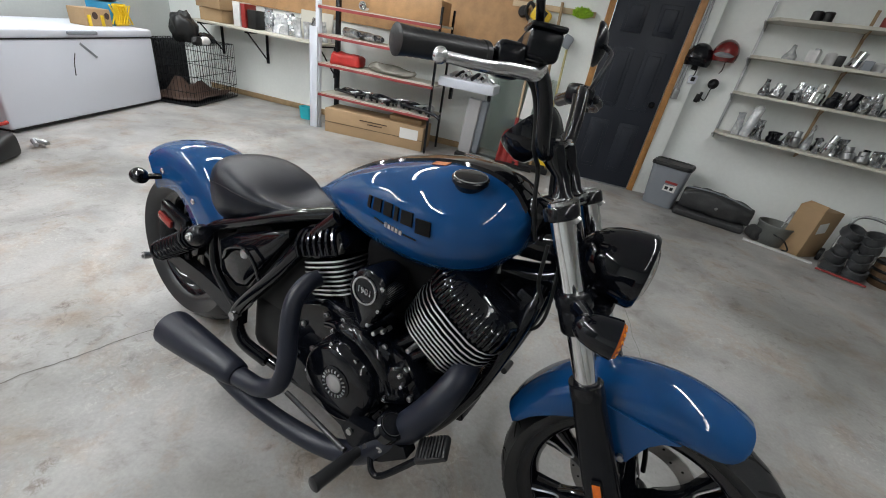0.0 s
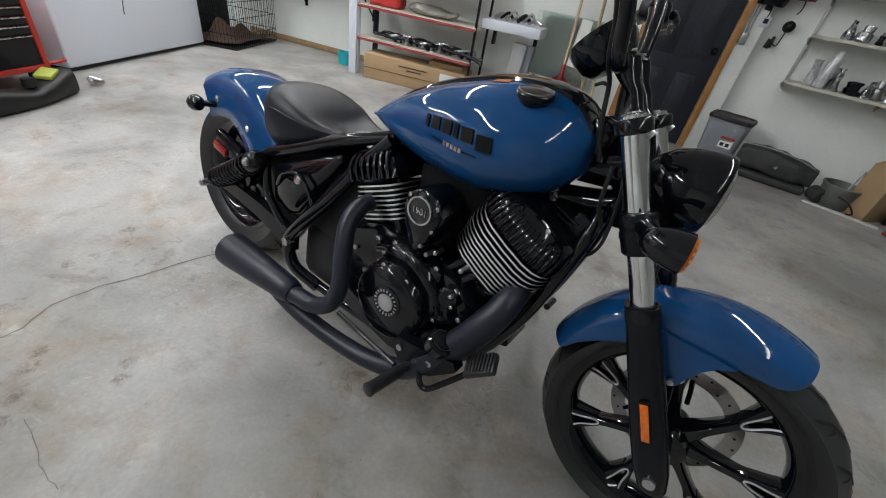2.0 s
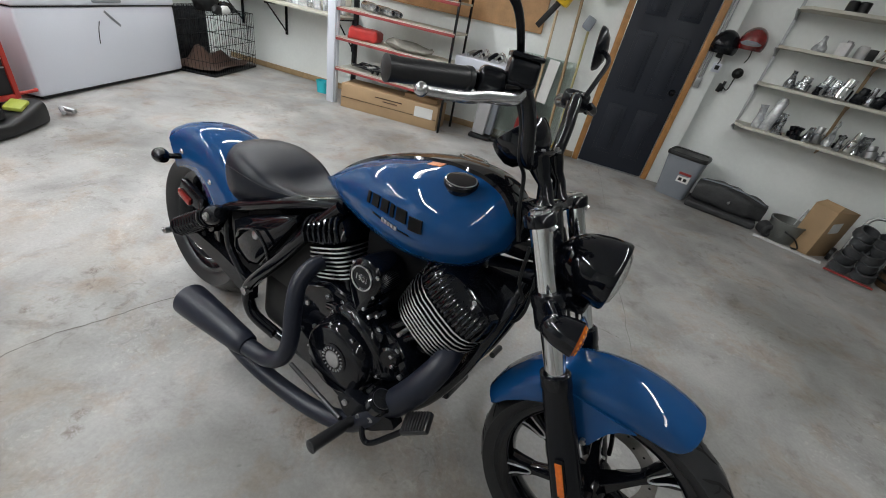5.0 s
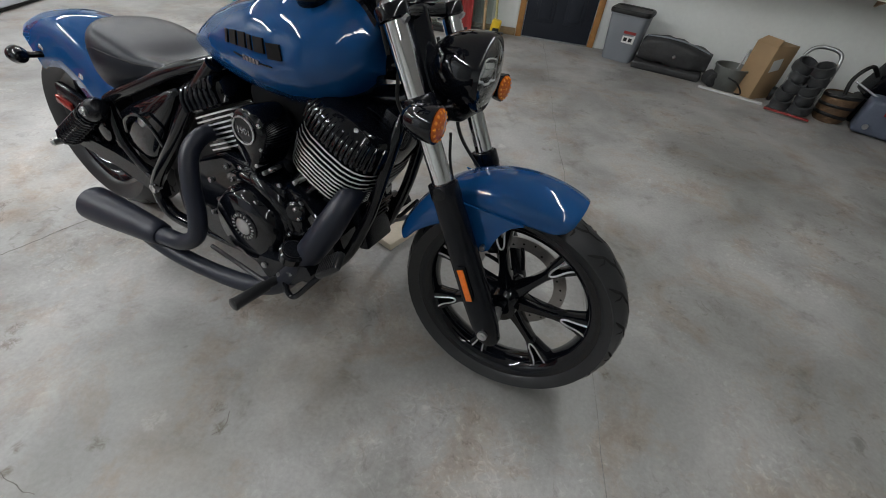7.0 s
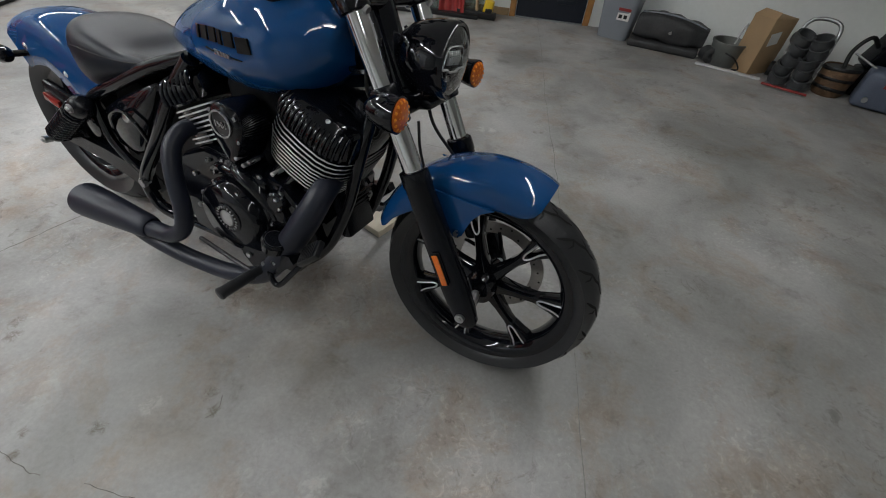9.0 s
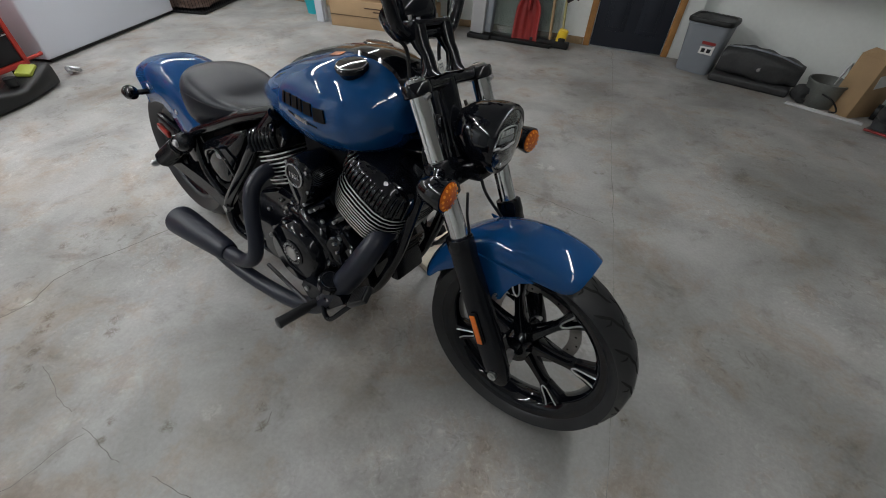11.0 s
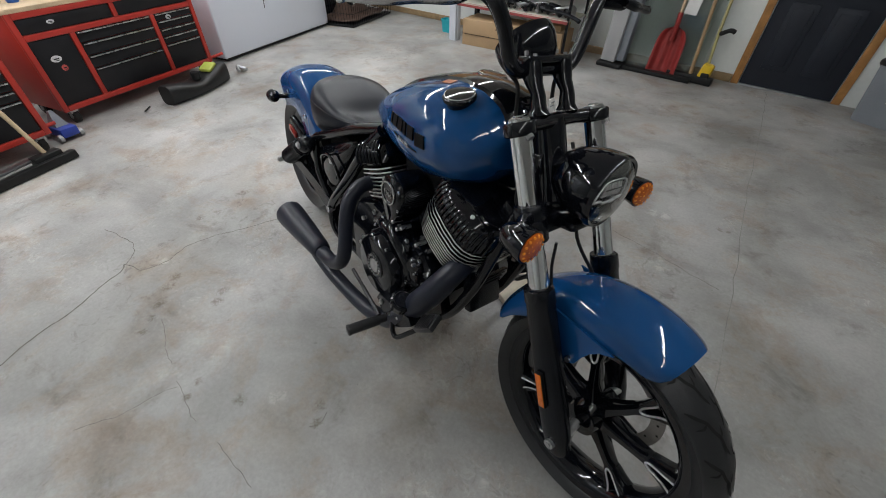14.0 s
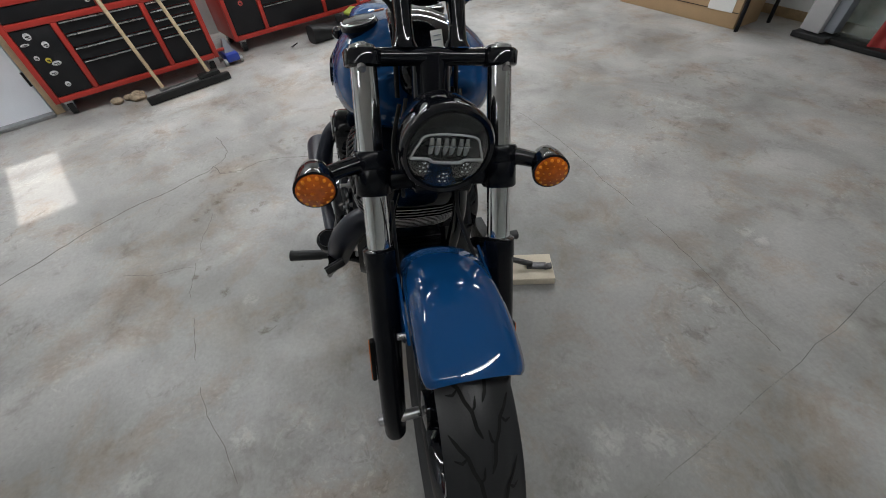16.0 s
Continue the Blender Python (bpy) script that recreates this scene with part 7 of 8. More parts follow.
bxm = mat("long_box_cardboard", (0.40, 0.27, 0.15), 0.75, var=0.12, scale=6)
lb = thing("long_carton", NORTH @ pose(-2.58, -0.49, 0, 0, 0, 6), "long brown cardboard carton with a white label under the rack", "box")
bm = BM()
box(bm, (0, 0, 0.13), (1.22, 0.34, 0.26), bev=0.005)
part("body", bm, bxm, lb)
bm = BM()
box(bm, (0, -0.1735, 0.115), (1.21, 0.004, 0.004))
part("flap_edge", bm, DARKPL, lb)
bm = BM()
box(bm, (0.44, -0.1745, 0.165), (0.22, 0.004, 0.11))
part("shipping_label", bm, LABELW, lb, "white shipping label")
for i in range(2):
    bm = BM()
    box(bm, (0.0 + 0.02 * i, -0.1742, 0.20 - 0.03 * i), (0.34 - 0.16 * i, 0.003, 0.010))
    part("print_line", bm, BROWNCL, lb)
bm = BM()
box(bm, (0.30, 0.05, 0.325), (0.40, 0.26, 0.05), (0, 0, 4), 0.004)
solo("flat_carton", bm, CARD, NORTH @ pose(-2.53, -0.45, -0.04), "flat brown carton on the long carton", "box")
# what lies on the rack
bm = BM()
box(bm, (0, 0, 0.06), (0.34, 0.22, 0.12), (0, 0, 6), 0.03, 3)
bmesh.ops.subdivide_edges(bm, edges=bm.edges[:], cuts=3, use_grid_fill=True)
for v in bm.verts:
    v.co += V(0.012, 0.012, 0.016) * noise.noise(v.co * 14) + V(0.008, 0.008, 0.010) * noise.noise(v.co * 37)
    v.co.z = max(0.002, v.co.z)
solo("red_cover", bm, mat("bright_red_vinyl", (0.52, 0.035, 0.03), 0.4, var=0.25, scale=9), RK @ pose(-0.50, -0.03, 0.705), "crumpled red plastic cover on the rack", "cover")
bm = BM()
ball(bm, (0, 0, 0.045), 0.3, 18, 9, (1.0, 0.5, 0.17))
for v in bm.verts:
    v.co.z = max(0.002, v.co.z * (1 + 0.6 * noise.noise(v.co * 7)))
solo("grey_cloth", bm, GREYCL, RK @ pose(0.06, -0.02, 0.705), "folded grey cloth on the rack", "cloth")
for i in range(15):
    random.seed(40 + i)
    bm = BM()
    x0 = -0.66 + 0.068 * i
    tube(bm, [(x0, -0.02, 0.03), (x0 + 0.12, -0.10 + 0.02 * (i % 4), 0.05 + 0.03 * (i % 2)), (x0 + 0.28, -0.06 + 0.03 * (i % 3), 0.03 + 0.02 * (i % 3)), (x0 + 0.36, -0.16, 0.03)], random.uniform(0.010, 0.026), 8, 5)
    solo("cycle_part", bm, (SATIN, GLOSS, GALV, SATIN, DARKPL, CHROME)[i % 6], RK @ pose(0, 0, 0.396), "loose dark and chrome cycle part on the rack", "metal part", group="loose cycle parts")
bm = BM()
tube(bm, [(0.35, -0.16, 0.05), (0.55, -0.20, 0.055), (0.70, -0.24, 0.04), (0.78, -0.26, 0.02)], [0.012, 0.014, 0.016, 0.02], 8)
solo("exhaust_pipe", bm, SATIN, RK @ pose(0, 0, 0.396), "dark bent pipe sticking out of the rack", "pipe")
for i, (x, r, l) in enumerate(((-0.60, 0.045, 0.30), (-0.42, 0.04, 0.34), (-0.28, 0.035, 0.26))):
    bm = BM()
    lathe(bm, [(r * 0.7, 0), (r, 0.02), (r, l * 0.7), (r * 0.75, l), (r * 0.6, l), (r * 0.55, l - 0.05), (0, l - 0.06)], (0, 0, r + 0.003), V(0.85, -0.5, 0), 18)
    solo("bagged_pipe", bm, BAGGED, RK @ pose(x, 0.05, 0.986), "bright exhaust pipe in clear wrap on the rack", "pipe", group="wrapped pipes")
for x in (-0.30, -0.12):
    bm = BM()
    lathe(bm, [(0.03, -0.1), (0.042, 0), (0.042, 0.02), (0.034, 0.02), (0.03, -0.06), (0, -0.06)], (x, -0.1, 0.05), V(0.1, -1, 0.05), 20)
    solo("pipe_end", bm, CHROME, RK @ pose(0, 0, 1.249), "bright round pipe end on the top shelf", "pipe", group="pipe ends")
bm = BM()
box(bm, (0.2, 0, 0.1), (0.8, 0.3, 0.2), bev=0.01)
solo("brown_carton", bm, PLY, RK @ pose(0, 0, 1.251), "brown carton on the top shelf", "box")

# small wall shelf with loose metal, heater, glass, tools by the door
ws = thing("wall_shelf", NORTH @ pose(-1.58, -0.4, 0.80), "thick white wall shelf with bits of metal", "shelf")
bm = BM()
box(bm, (0, 0.05, -0.045), (0.62, 0.34, 0.09), bev=0.006)
part("board", bm, WHITEPAINT, ws)
for x in (-0.24, 0.22):
    bm = BM()
    box(bm, (x, 0.18, -0.16), (0.03, 0.06, 0.16))
    part("bracket", bm, SATIN, ws)
for i in range(7):
    random.seed(70 + i)
    bm = BM()
    tube(bm, [(-0.2 + 0.06 * i, -0.05, 0.02), (-0.15 + 0.06 * i, 0.03, 0.05 + 0.02 * (i % 3)), (-0.08 + 0.06 * i, 0.0, 0.02)], random.uniform(0.01, 0.022), 8, 4)
    solo("metal_bracket", bm, (GALV, SATIN, CHROME)[i % 3], NORTH @ pose(-1.58, -0.4, 0.80), "small loose metal bracket on the wall shelf", "metal part", group="loose brackets")
hd = thing("oil_heater", NORTH @ pose(-1.50, -0.31, 0), "pale grey upright heater panel on small feet", "heater")
bm = BM()
box(bm, (0, 0, 0.34), (0.15, 0.10, 0.58), (0, 3, 0), 0.012)
part("panel", bm, mat("pale_grey_enamel", (0.42, 0.42, 0.43), 0.4, var=0.1), hd)
bm = BM()
box(bm, (0.11, 0.04, 0.34), (0.08, 0.10, 0.56), (0, 3, 0), 0.008)
part("side", bm, GREYPL, hd)
bm = BM()
box(bm, (0.02, 0, 0.025), (0.26, 0.18, 0.04), bev=0.008)
part("foot", bm, DARKPL, hd)
gm = bpy.data.materials.new("green_edge_glass")
gm.use_nodes = True
q = gm.node_tree.nodes["Principled BSDF"]
q.inputs["Base Color"].default_value, q.inputs["Roughness"].default_value, q.inputs["Transmission Weight"].default_value = (0.90, 0.96, 0.93, 1), 0.04, 0.95
for i in range(3):
    bm = BM()
    box(bm, (-1.10 + 0.05 * i, 4.30 + 0.03 * i, 0.47), (0.66, 0.006, 0.92), (-7, 0, 0))
    solo("glass_pane", bm, gm, NORTH @ pose(0, -4.45, 0.01), "large greenish glass pane leaning on the wall", "glass", group="leaning glass panes")
bm = BM()
box(bm, (-1.08, 4.16, 0.02), (0.78, 0.12, 0.035), bev=0.005)
solo("dark_base_board", bm, DARKPL, NORTH @ pose(0, -4.45, 0), "dark board on the floor under the glass", "board")
sv = thing("snow_shovel", NORTH @ pose(-0.99, -0.28, 0), "red plastic snow shovel with a wooden handle", "shovel")
bm = BM()
rows = []
for i in range(17):
    t = i / 16
    hw = 0.140 - 0.012 * t
    if t > 0.66:
        hw *= 0.22 + 0.78 * math.sqrt(max(0, 1 - ((t - 0.66) / 0.34) ** 2))
    rows.append([V(hw * u, 0.07 * t + 0.035 * (1 - u * u) - 0.03 + 0.013 * math.cos(u * 11.0) * min(1, 4 * t) * (1 - 0.5 * t), 0.01 + 0.40 * t) for u in [-1 + k / 14 for k in range(29)]])
back = [[p + V(0, 0.006, 0) for p in r] for r in rows]
loft(bm, [a + b[::-1] for a, b in zip(rows, back)])
part("blade", bm, REDPL, sv)
bm = BM()
tube(bm, [(0.0, 0.03, 0.38), (-0.02, 0.12, 0.8), (-0.05, 0.2, 1.35)], 0.014, 10, 3)
part("handle", bm, PALEWOOD, sv)
bm = BM()
tube(bm, [(0.0, 0.025, 0.30), (0.0, 0.04, 0.44), (-0.005, 0.055, 0.52)], 0.022, 10, 3)
part("socket", bm, REDPL, sv)
bm = BM()
box(bm, (0.08, 0.10, 0.72), (0.11, 0.012, 0.42), (-8, 3, 0))
solo("paper_tag", bm, LABELW, NORTH @ pose(-0.99, -0.28, 0), "long white printed paper tag", "paper")
pb = thing("push_broom", NORTH @ pose(-0.72, -0.2, 0), "dark floor broom with a brown wooden handle", "broom")
bm = BM()
box(bm, (0, -0.06, 0.035), (0.42, 0.07, 0.06), (0, 0, -4), 0.006)
part("head", bm, DARKPL, pb)
bm = BM()
tube(bm, [(0.0, -0.05, 0.05), (-0.06, 0.05, 0.8), (-0.12, 0.15, 1.62)], 0.016, 10, 3)
part("handle", bm, OLDWOOD, pb)
tr = thing("string_trimmer", NORTH @ pose(-0.60, -0.18, 0), "yellow and black battery trimmer leaning on the wall", "trimmer")
bm = BM()
tube(bm, [(0.0, -0.05, 0.12), (-0.04, 0.02, 0.45), (-0.06, 0.08, 0.9), (-0.08, 0.13, 1.30)], 0.013, 10, 3)
part("shaft", bm, mat("yellow_grey_shaft", (0.45, 0.40, 0.18), 0.4, var=0.4, scale=12), tr)
bm = BM()
box(bm, (0.0, -0.06, 0.10), (0.10, 0.09, 0.14), (0, 10, 0), 0.02)
part("motor_head", bm, YELLOW, tr, "yellow motor head")
bm = BM()
box(bm, (0.01, -0.09, 0.07), (0.07, 0.06, 0.06), None, 0.01)
part("battery", bm, DARKPL, tr)
bm = BM()
tube(bm, [(-0.02, 0.0, 0.40), (0.05, -0.03, 0.44), (0.09, -0.02, 0.43)], 0.018, 8, 4)
part("grip", bm, DARKPL, tr)
bm = BM()
box(bm, (-0.09, 0.10, 1.30), (0.10, 0.06, 0.12), (0, 20, 0), 0.02)
part("upper_handle", bm, GREYPL, tr)
bm = BM()
box(bm, (-0.92, -0.02, 1.56), (0.86, 0.025, 0.05), bev=0.003)
solo("tool_rail", bm, PALEWOOD, NORTH, "pale wooden tool rail on the wall", "rail")
gb = thing("scrub_brush", NORTH @ pose(-0.62, -0.05, 1.56), "lime green scrub brush hung on the wall", "brush")
bm = BM()
rng = random.Random(5)
for i in range(140):
    a, q = rng.uniform(0, 6.28), rng.uniform(0, 1) ** 0.5
    x, z = math.cos(a) * 0.10 * q, math.sin(a) * 0.045 * q
    cyl(bm, (x, 0, z), (x * 1.15, -0.05, z * 1.15), 0.004, 0.003, n=4)
tagged(part("bristles", bm, LIME, gb), kind="stuff")
bm = BM()
ball(bm, (0, 0.005, 0), 0.1, 18, 8, (1, 0.15, 0.45))
part("block", bm, LIME, gb)
cs = thing("chainsaw", NORTH @ pose(-1.02, -0.08, 1.48), "yellow and black chainsaw hung on the wall", "chainsaw")
bm = BM()
box(bm, (0, 0, 0), (0.20, 0.12, 0.14), (0, 25, 0), 0.03)
part("body", bm, YELLOW, cs)
bm = BM()
tube(bm, [(-0.08, 0, 0.06), (-0.14, 0, 0.10), (-0.17, 0, 0.02), (-0.12, 0, -0.05)], 0.016, 8, 4)
box(bm, (0.02, -0.065, 0.01), (0.08, 0.02, 0.08), (0, 25, 0), 0.01)
part("handle", bm, DARKPL, cs)
bm = BM()
box(bm, (-0.10, 0, -0.17), (0.30, 0.012, 0.06), (0, -55, 0), 0.02)
part("guide_bar", bm, DARKPL, cs)
bm = BM()
lathe(bm, [(0.05, 0), (0.055, 0.03), (0.04, 0.07), (0, 0.07)], (-1.22, -0.01, 1.50), (0, -1, 0), 20)
solo("black_dial", bm, DARKPL, NORTH, "black round cover hung on the wall", "cover")

# electrics and gear right of the door
for x in (0.485, 0.515):
    bm = BM()
    cyl(bm, (x, -0.012, 1.06), (x - 0.02, -0.012, CEIL), 0.010, n=10)
    solo("conduit", bm, GALV, NORTH, "grey metal electrical conduit on the wall", "conduit", group="conduits")
bm = BM()
box(bm, (0.50, -0.02, 1.02), (0.06, 0.045, 0.09), bev=0.006)
solo("junction_box", bm, GALV, NORTH, "grey metal junction box", "box")
th = thing("thermostat", NORTH @ pose(0.60, -0.015, 1.17), "white square thermostat on the wall", "thermostat")
bm = BM()
box(bm, (0, 0, 0), (0.075, 0.03, 0.075), bev=0.006)
part("case", bm, WHITEPAINT, th)
bm = BM()
box(bm, (0.0, -0.0165, 0.004), (0.036, 0.004, 0.036))
part("screen", bm, DARKPL, th)
for x, z, w_, h, nm, lb in ((0.575, 1.285, 0.05, 0.07, "wall_switch", "dark wall switch plate"), (0.71, 1.02, 0.04, 0.075, "remote_control", "dark remote hung on the wall")):
    bm = BM()
    box(bm, (x, -0.012, z), (w_, 0.024, h), (0, 8, 0), 0.005)
    solo(nm, bm, DARKPL, NORTH, lb, "switch")
wr = thing("wall_light_arm", EAST @ pose(0.24, -0.02, 1.03), "small black round lamp on a wall arm", "lamp")
bm = BM()
box(bm, (0, 0, 0), (0.022, 0.03, 0.09), bev=0.004)
tube(bm, [(0.01, -0.02, -0.01), (0.05, -0.04, -0.02), (0.06, -0.05, 0.06), (0.065, -0.05, 0.10)], 0.005, 8, 4)
part("arm", bm, DARKPL, wr)
bm = BM()
lathe(bm, [(0.015, 0.03), (0.045, 0.0), (0.043, -0.004), (0, -0.008)], (0.066, -0.05, 0.13), (0, -1, 0.2), 20)
part("head", bm, DARKPL, wr)
for x, z, s, m1, nm in ((0.10, 1.34, 0.125, SATIN, "black"), (0.30, 1.41, 0.112, mat("red_black_helmet", (0.20, 0.012, 0.012), 0.15, var=0.9, scale=9, coat=0.8), "red and black")):
    hm = thing("helmet", EAST @ pose(x, -0.11, z), nm + " motorcycle helmet hung on the wall", "helmet", group="hung helmets")
    bm = BM()
    ball(bm, (0, 0, 0), s, 22, 13, (0.95, 1.0, 1.1))
    for v in bm.verts:
        if v.co.z < -0.06:
            v.co.z = -0.06 - (v.co.z + 0.06) * 0.25
    part("shell", bm, m1, hm)
    bm = BM()
    ball(bm, (0, -0.018, -0.01), s * 0.93, 18, 9, (0.92, 1.0, 0.42))
    part("visor", bm, GLOSS if nm == "black" else mat("grey_visor", (0.25, 0.25, 0.27), 0.1, var=0.3), hm)
    bm = BM()
    tube(bm, [(0.03, -0.03, -0.06), (0.035, -0.04, -0.12), (0.02, -0.03, -0.16)], 0.005, 6, 4)
    part("chin_strap", bm, DARKPL, hm)

# ---- shelves on the right wall ----
SH = thing("wall_shelving", EAST, "four cream wall shelves on steel standards full of bagged metal parts", "shelving")
ZS = (0.78, 1.13, 1.42, 1.70)
for z in ZS:
    bm = BM()
    pts = [(0.48, 0.0), (0.50, -0.20), (0.58, -0.30), (4.2, -0.30), (4.2, 0.0)]
    loft(bm, [[V(x, y, z - 0.011) for x, y in pts], [V(x, y, z + 0.011) for x, y in pts]])
    s = part("shelf", bm, SHELFP, SH)
for x in (0.49, 1.15, 1.95, 2.75):
    bm = BM()
    box(bm, (x, -0.012, 1.30), (0.022, 0.022, 1.10))
    part("standard", bm, OLDWOOD if x > 1 else GALV, SH)
    for z in ZS:
        bm = BM()
        loft(bm, [[V(x + dx, y, zz) for y, zz in ((-.01, z - .012), (-.26, z - .012), (-.26, z - .022), (-.01, z - .075))] for dx in (-.006, .006)])
        part("bracket", bm, OLDWOOD if x > 1 else GALV, SH)
rng = random.Random(11)
for zi, z in enumerate(ZS[:3]):
    x = 0.66 + 0.05 * zi
    while x < 2.9:
        k = rng.random()
        w_ = rng.uniform(0.06, 0.13)
        if zi == 2 and k < 0.5:
            bm = BM()
            h = rng.uniform(0.05, 0.11)
            lathe(bm, [(w_ * 0.4, 0), (w_ * 0.42, 0.01), (w_ * 0.42, h * 0.8), (w_ * 0.3, h), (0, h)], (0, 0, 0), (0, 0, 1), 14)
            solo("white_jar", bm, WHITEPL, E(x, -0.17, z + 0.011), "small white plastic jar on the shelf", "jar", group="white jars")
        elif k < 0.62:
            h = rng.uniform(0.10, 0.20) if zi == 0 else rng.uniform(0.07, 0.16)
            parcel(E(x, -0.17 + rng.uniform(-.06, .06), z + 0.011, rng.uniform(0, 90)), (w_, w_ * 0.8, h), BAGGED if k < 0.35 else FOIL, "clear bag of bright metal parts on the shelf", seed=int(x * 100) + zi)
        else:
            bm = BM()
            r = w_ * 0.42
            h = rng.uniform(0.08, 0.17)
            lathe(bm, [(r * 0.8, 0), (r, 0.01), (r, h * 0.55), (r * 0.7, h * 0.62), (r * 0.7, h), (r * 0.55, h), (r * 0.5, h * 0.4), (0, h * 0.4)], (0, 0, 0), (0.25 * rng.uniform(-1, 1), 0.15, 1), 16)
            for v in bm.verts:
                v.co.z = max(0, v.co.z)
            solo("metal_fitting", bm, (BAGGED, GALV, CHROME, SATIN)[int(k * 97) % 4], E(x, -0.17, z + 0.011), "bright metal fitting on the shelf", "fitting", group="metal fittings")
        x += w_ * rng.uniform(0.72, 0.98) + (0.06 if zi == 2 else 0.0)
# a second row on the two lower shelves, and small white boxes above
for zi, z in enumerate(ZS[:3]):
    for i in range(13):
        x, y = 0.78 + 0.155 * i + rng.uniform(-0.03, 0.03), rng.choice((-0.08, -0.25))
        q, h = rng.uniform(0.022, 0.042), rng.uniform(0.05, 0.12)
        bm = BM()
        if zi == 2:
            box(bm, (0, 0, h * 0.4), (q * 1.8, q * 1.5, h * 0.8), (0, 0, rng.uniform(-20, 20)), 0.004)
            solo("small_box", bm, (WHITEPL, WHITEPL, DARKPL, GREYPL)[i % 4], E(x, y, z + 0.011), "small packing box on the shelf", "box", group="small shelf boxes")
        else:
            lathe(bm, [(q * 0.85, 0), (q, 0.006), (q, h * 0.35), (q * 0.62, h * 0.42), (q * 0.62, h * 0.8), (q * 0.9, h * 0.85), (q * 0.9, h), (q * 0.7, h), (0.001, h * 0.8)], (0, 0, 0), (0, 0, 1), 14)
            solo("metal_fitting", bm, (CHROME, SATIN, GALV, DARKPL)[i % 4], E(x, y, z + 0.011), "bright or dark turned metal fitting on the shelf", "fitting", group="metal fittings")
bm = BM()
lathe(bm, [(0.04, 0), (0.042, 0.01), (0.04, 0.25), (0.02, 0.28), (0, 0.28)], (0, 0, 0), (0.12, 0, 1), 14)
solo("tall_bag", bm, FOIL, E(0.72, -0.2, ZS[0] + 0.011), "tall clear bag with a bright part", "bagged part", group="bagged metal parts")
for x, h, m1, lb in ((1.22, 0.07, REDPL, "red tin on the top shelf"), (1.34, 0.13, WHITEPL, "white tin on the top shelf"), (0.80, 0.07, DARKPL, "small dark bottle on the top shelf"), (0.87, 0.07, DARKPL, "small dark bottle on the top shelf")):
    bm = BM()
    lathe(bm, [(0.035, 0), (0.036, 0.01), (0.036, h), (0.03, h + 0.006), (0, h + 0.006)], (0, 0, 0), (0, 0, 1), 16)
    solo("tin", bm, m1, E(x, -0.2, ZS[3] + 0.011), lb, "tin", group="tins on the top shelf")

# ---- along the floor under the shelves ----
bn = thing("storage_bin", E(0.31, -0.30, 0), "grey translucent storage bin with a dark lid and a label", "bin")
bm = BM()
rr = lambda k, z: [V(math.copysign(abs(math.cos(a)) ** 0.35, math.cos(a)) * 0.175 * k, math.copysign(abs(math.sin(a)) ** 0.35, math.sin(a)) * 0.14 * k, z) for a in (2 * math.pi * i / 28 for i in range(28))]
loft(bm, [rr(0.78, 0.0), rr(0.80, 0.01), rr(0.98, 0.38), rr(1.02, 0.385), rr(1.02, 0.40), rr(0.9, 0.40)])
part("tub", bm, GREYPL, bn)
bm = BM()
loft(bm, [rr(1.04, 0.395), rr(1.06, 0.40), rr(1.06, 0.42), rr(1.0, 0.432), rr(0.9, 0.428), rr(0.88, 0.42)])
part("lid", bm, DARKPL, bn)
bm = BM()
box(bm, (0.06, -0.1255, 0.22), (0.11, 0.004, 0.10), (-7, 0, 0))
part("label_sheet", bm, LABELW, bn, "white and red product label")
bm = BM()
box(bm, (0.06, -0.1325, 0.258), (0.11, 0.004, 0.022), (-7, 0, 0))
part("label_band", bm, REDPL, bn)
for i in range(2):
    bm = BM()
    box(bm, (0.035 + 0.045 * i, -0.1295, 0.20), (0.03, 0.004, 0.03), (-7, 0, 0))
    part("label_bar", bm, DARKPL, bn)
ca = thing("equipment_case", E(0.80, -0.31, 0, 3), "long dusty black soft equipment case on a low base", "case")
DUST = mat("dusty_black_plastic", (0.035, 0.036, 0.038), 0.6, var=0.6, scale=6, bump=0.002, bscale=60)
bm = BM()
rings = []
for i in range(25):
    t = i / 24
    x = -0.31 + 0.60 * t
    k = math.sin(math.pi * (0.10 + 0.82 * t)) ** 0.35
    top = 0.275 - 0.10 * max(0, t - 0.45) - 0.03 * max(0, 0.12 - t) / 0.12
    ring = []
    for j in range(28):
        a = 2 * math.pi * j / 28
        cy_, cz_ = math.cos(a), math.sin(a)
        p = V(x, math.copysign(abs(cy_) ** 0.55, cy_) * 0.135 * k, 0.06 + (top - 0.06) * 0.5 + math.copysign(abs(cz_) ** 0.55, cz_) * (top - 0.06) * 0.5 * (0.55 + 0.45 * k))
        p += V(0, 0.5, 0.35) * noise.noise(p * 11) * 0.035 + V(0, 0.3, 0.3) * noise.noise(p * 34) * 0.010
        ring.append(p)
    rings.append(ring)
loft(bm, rings)
part("shell", bm, DUST, ca, "", 60)
bm = BM()
box(bm, (-0.03, -0.01, 0.032), (0.60, 0.29, 0.064), (0, 0, 2), 0.02, 3)
part("base", bm, DUST, ca)
bm = BM()
tube(bm, [(-0.29, -0.03, 0.262), (-0.10, -0.05, 0.278), (0.10, -0.05, 0.262), (0.26, -0.02, 0.215)], 0.007, 8)
part("piping", bm, GREYPL, ca)
bm = BM()
cyl(bm, (0.0, -0.135, 0.16), (0.0, -0.150, 0.16), 0.014, n=14)
part("latch", bm, STEEL, ca)
bm = BM()
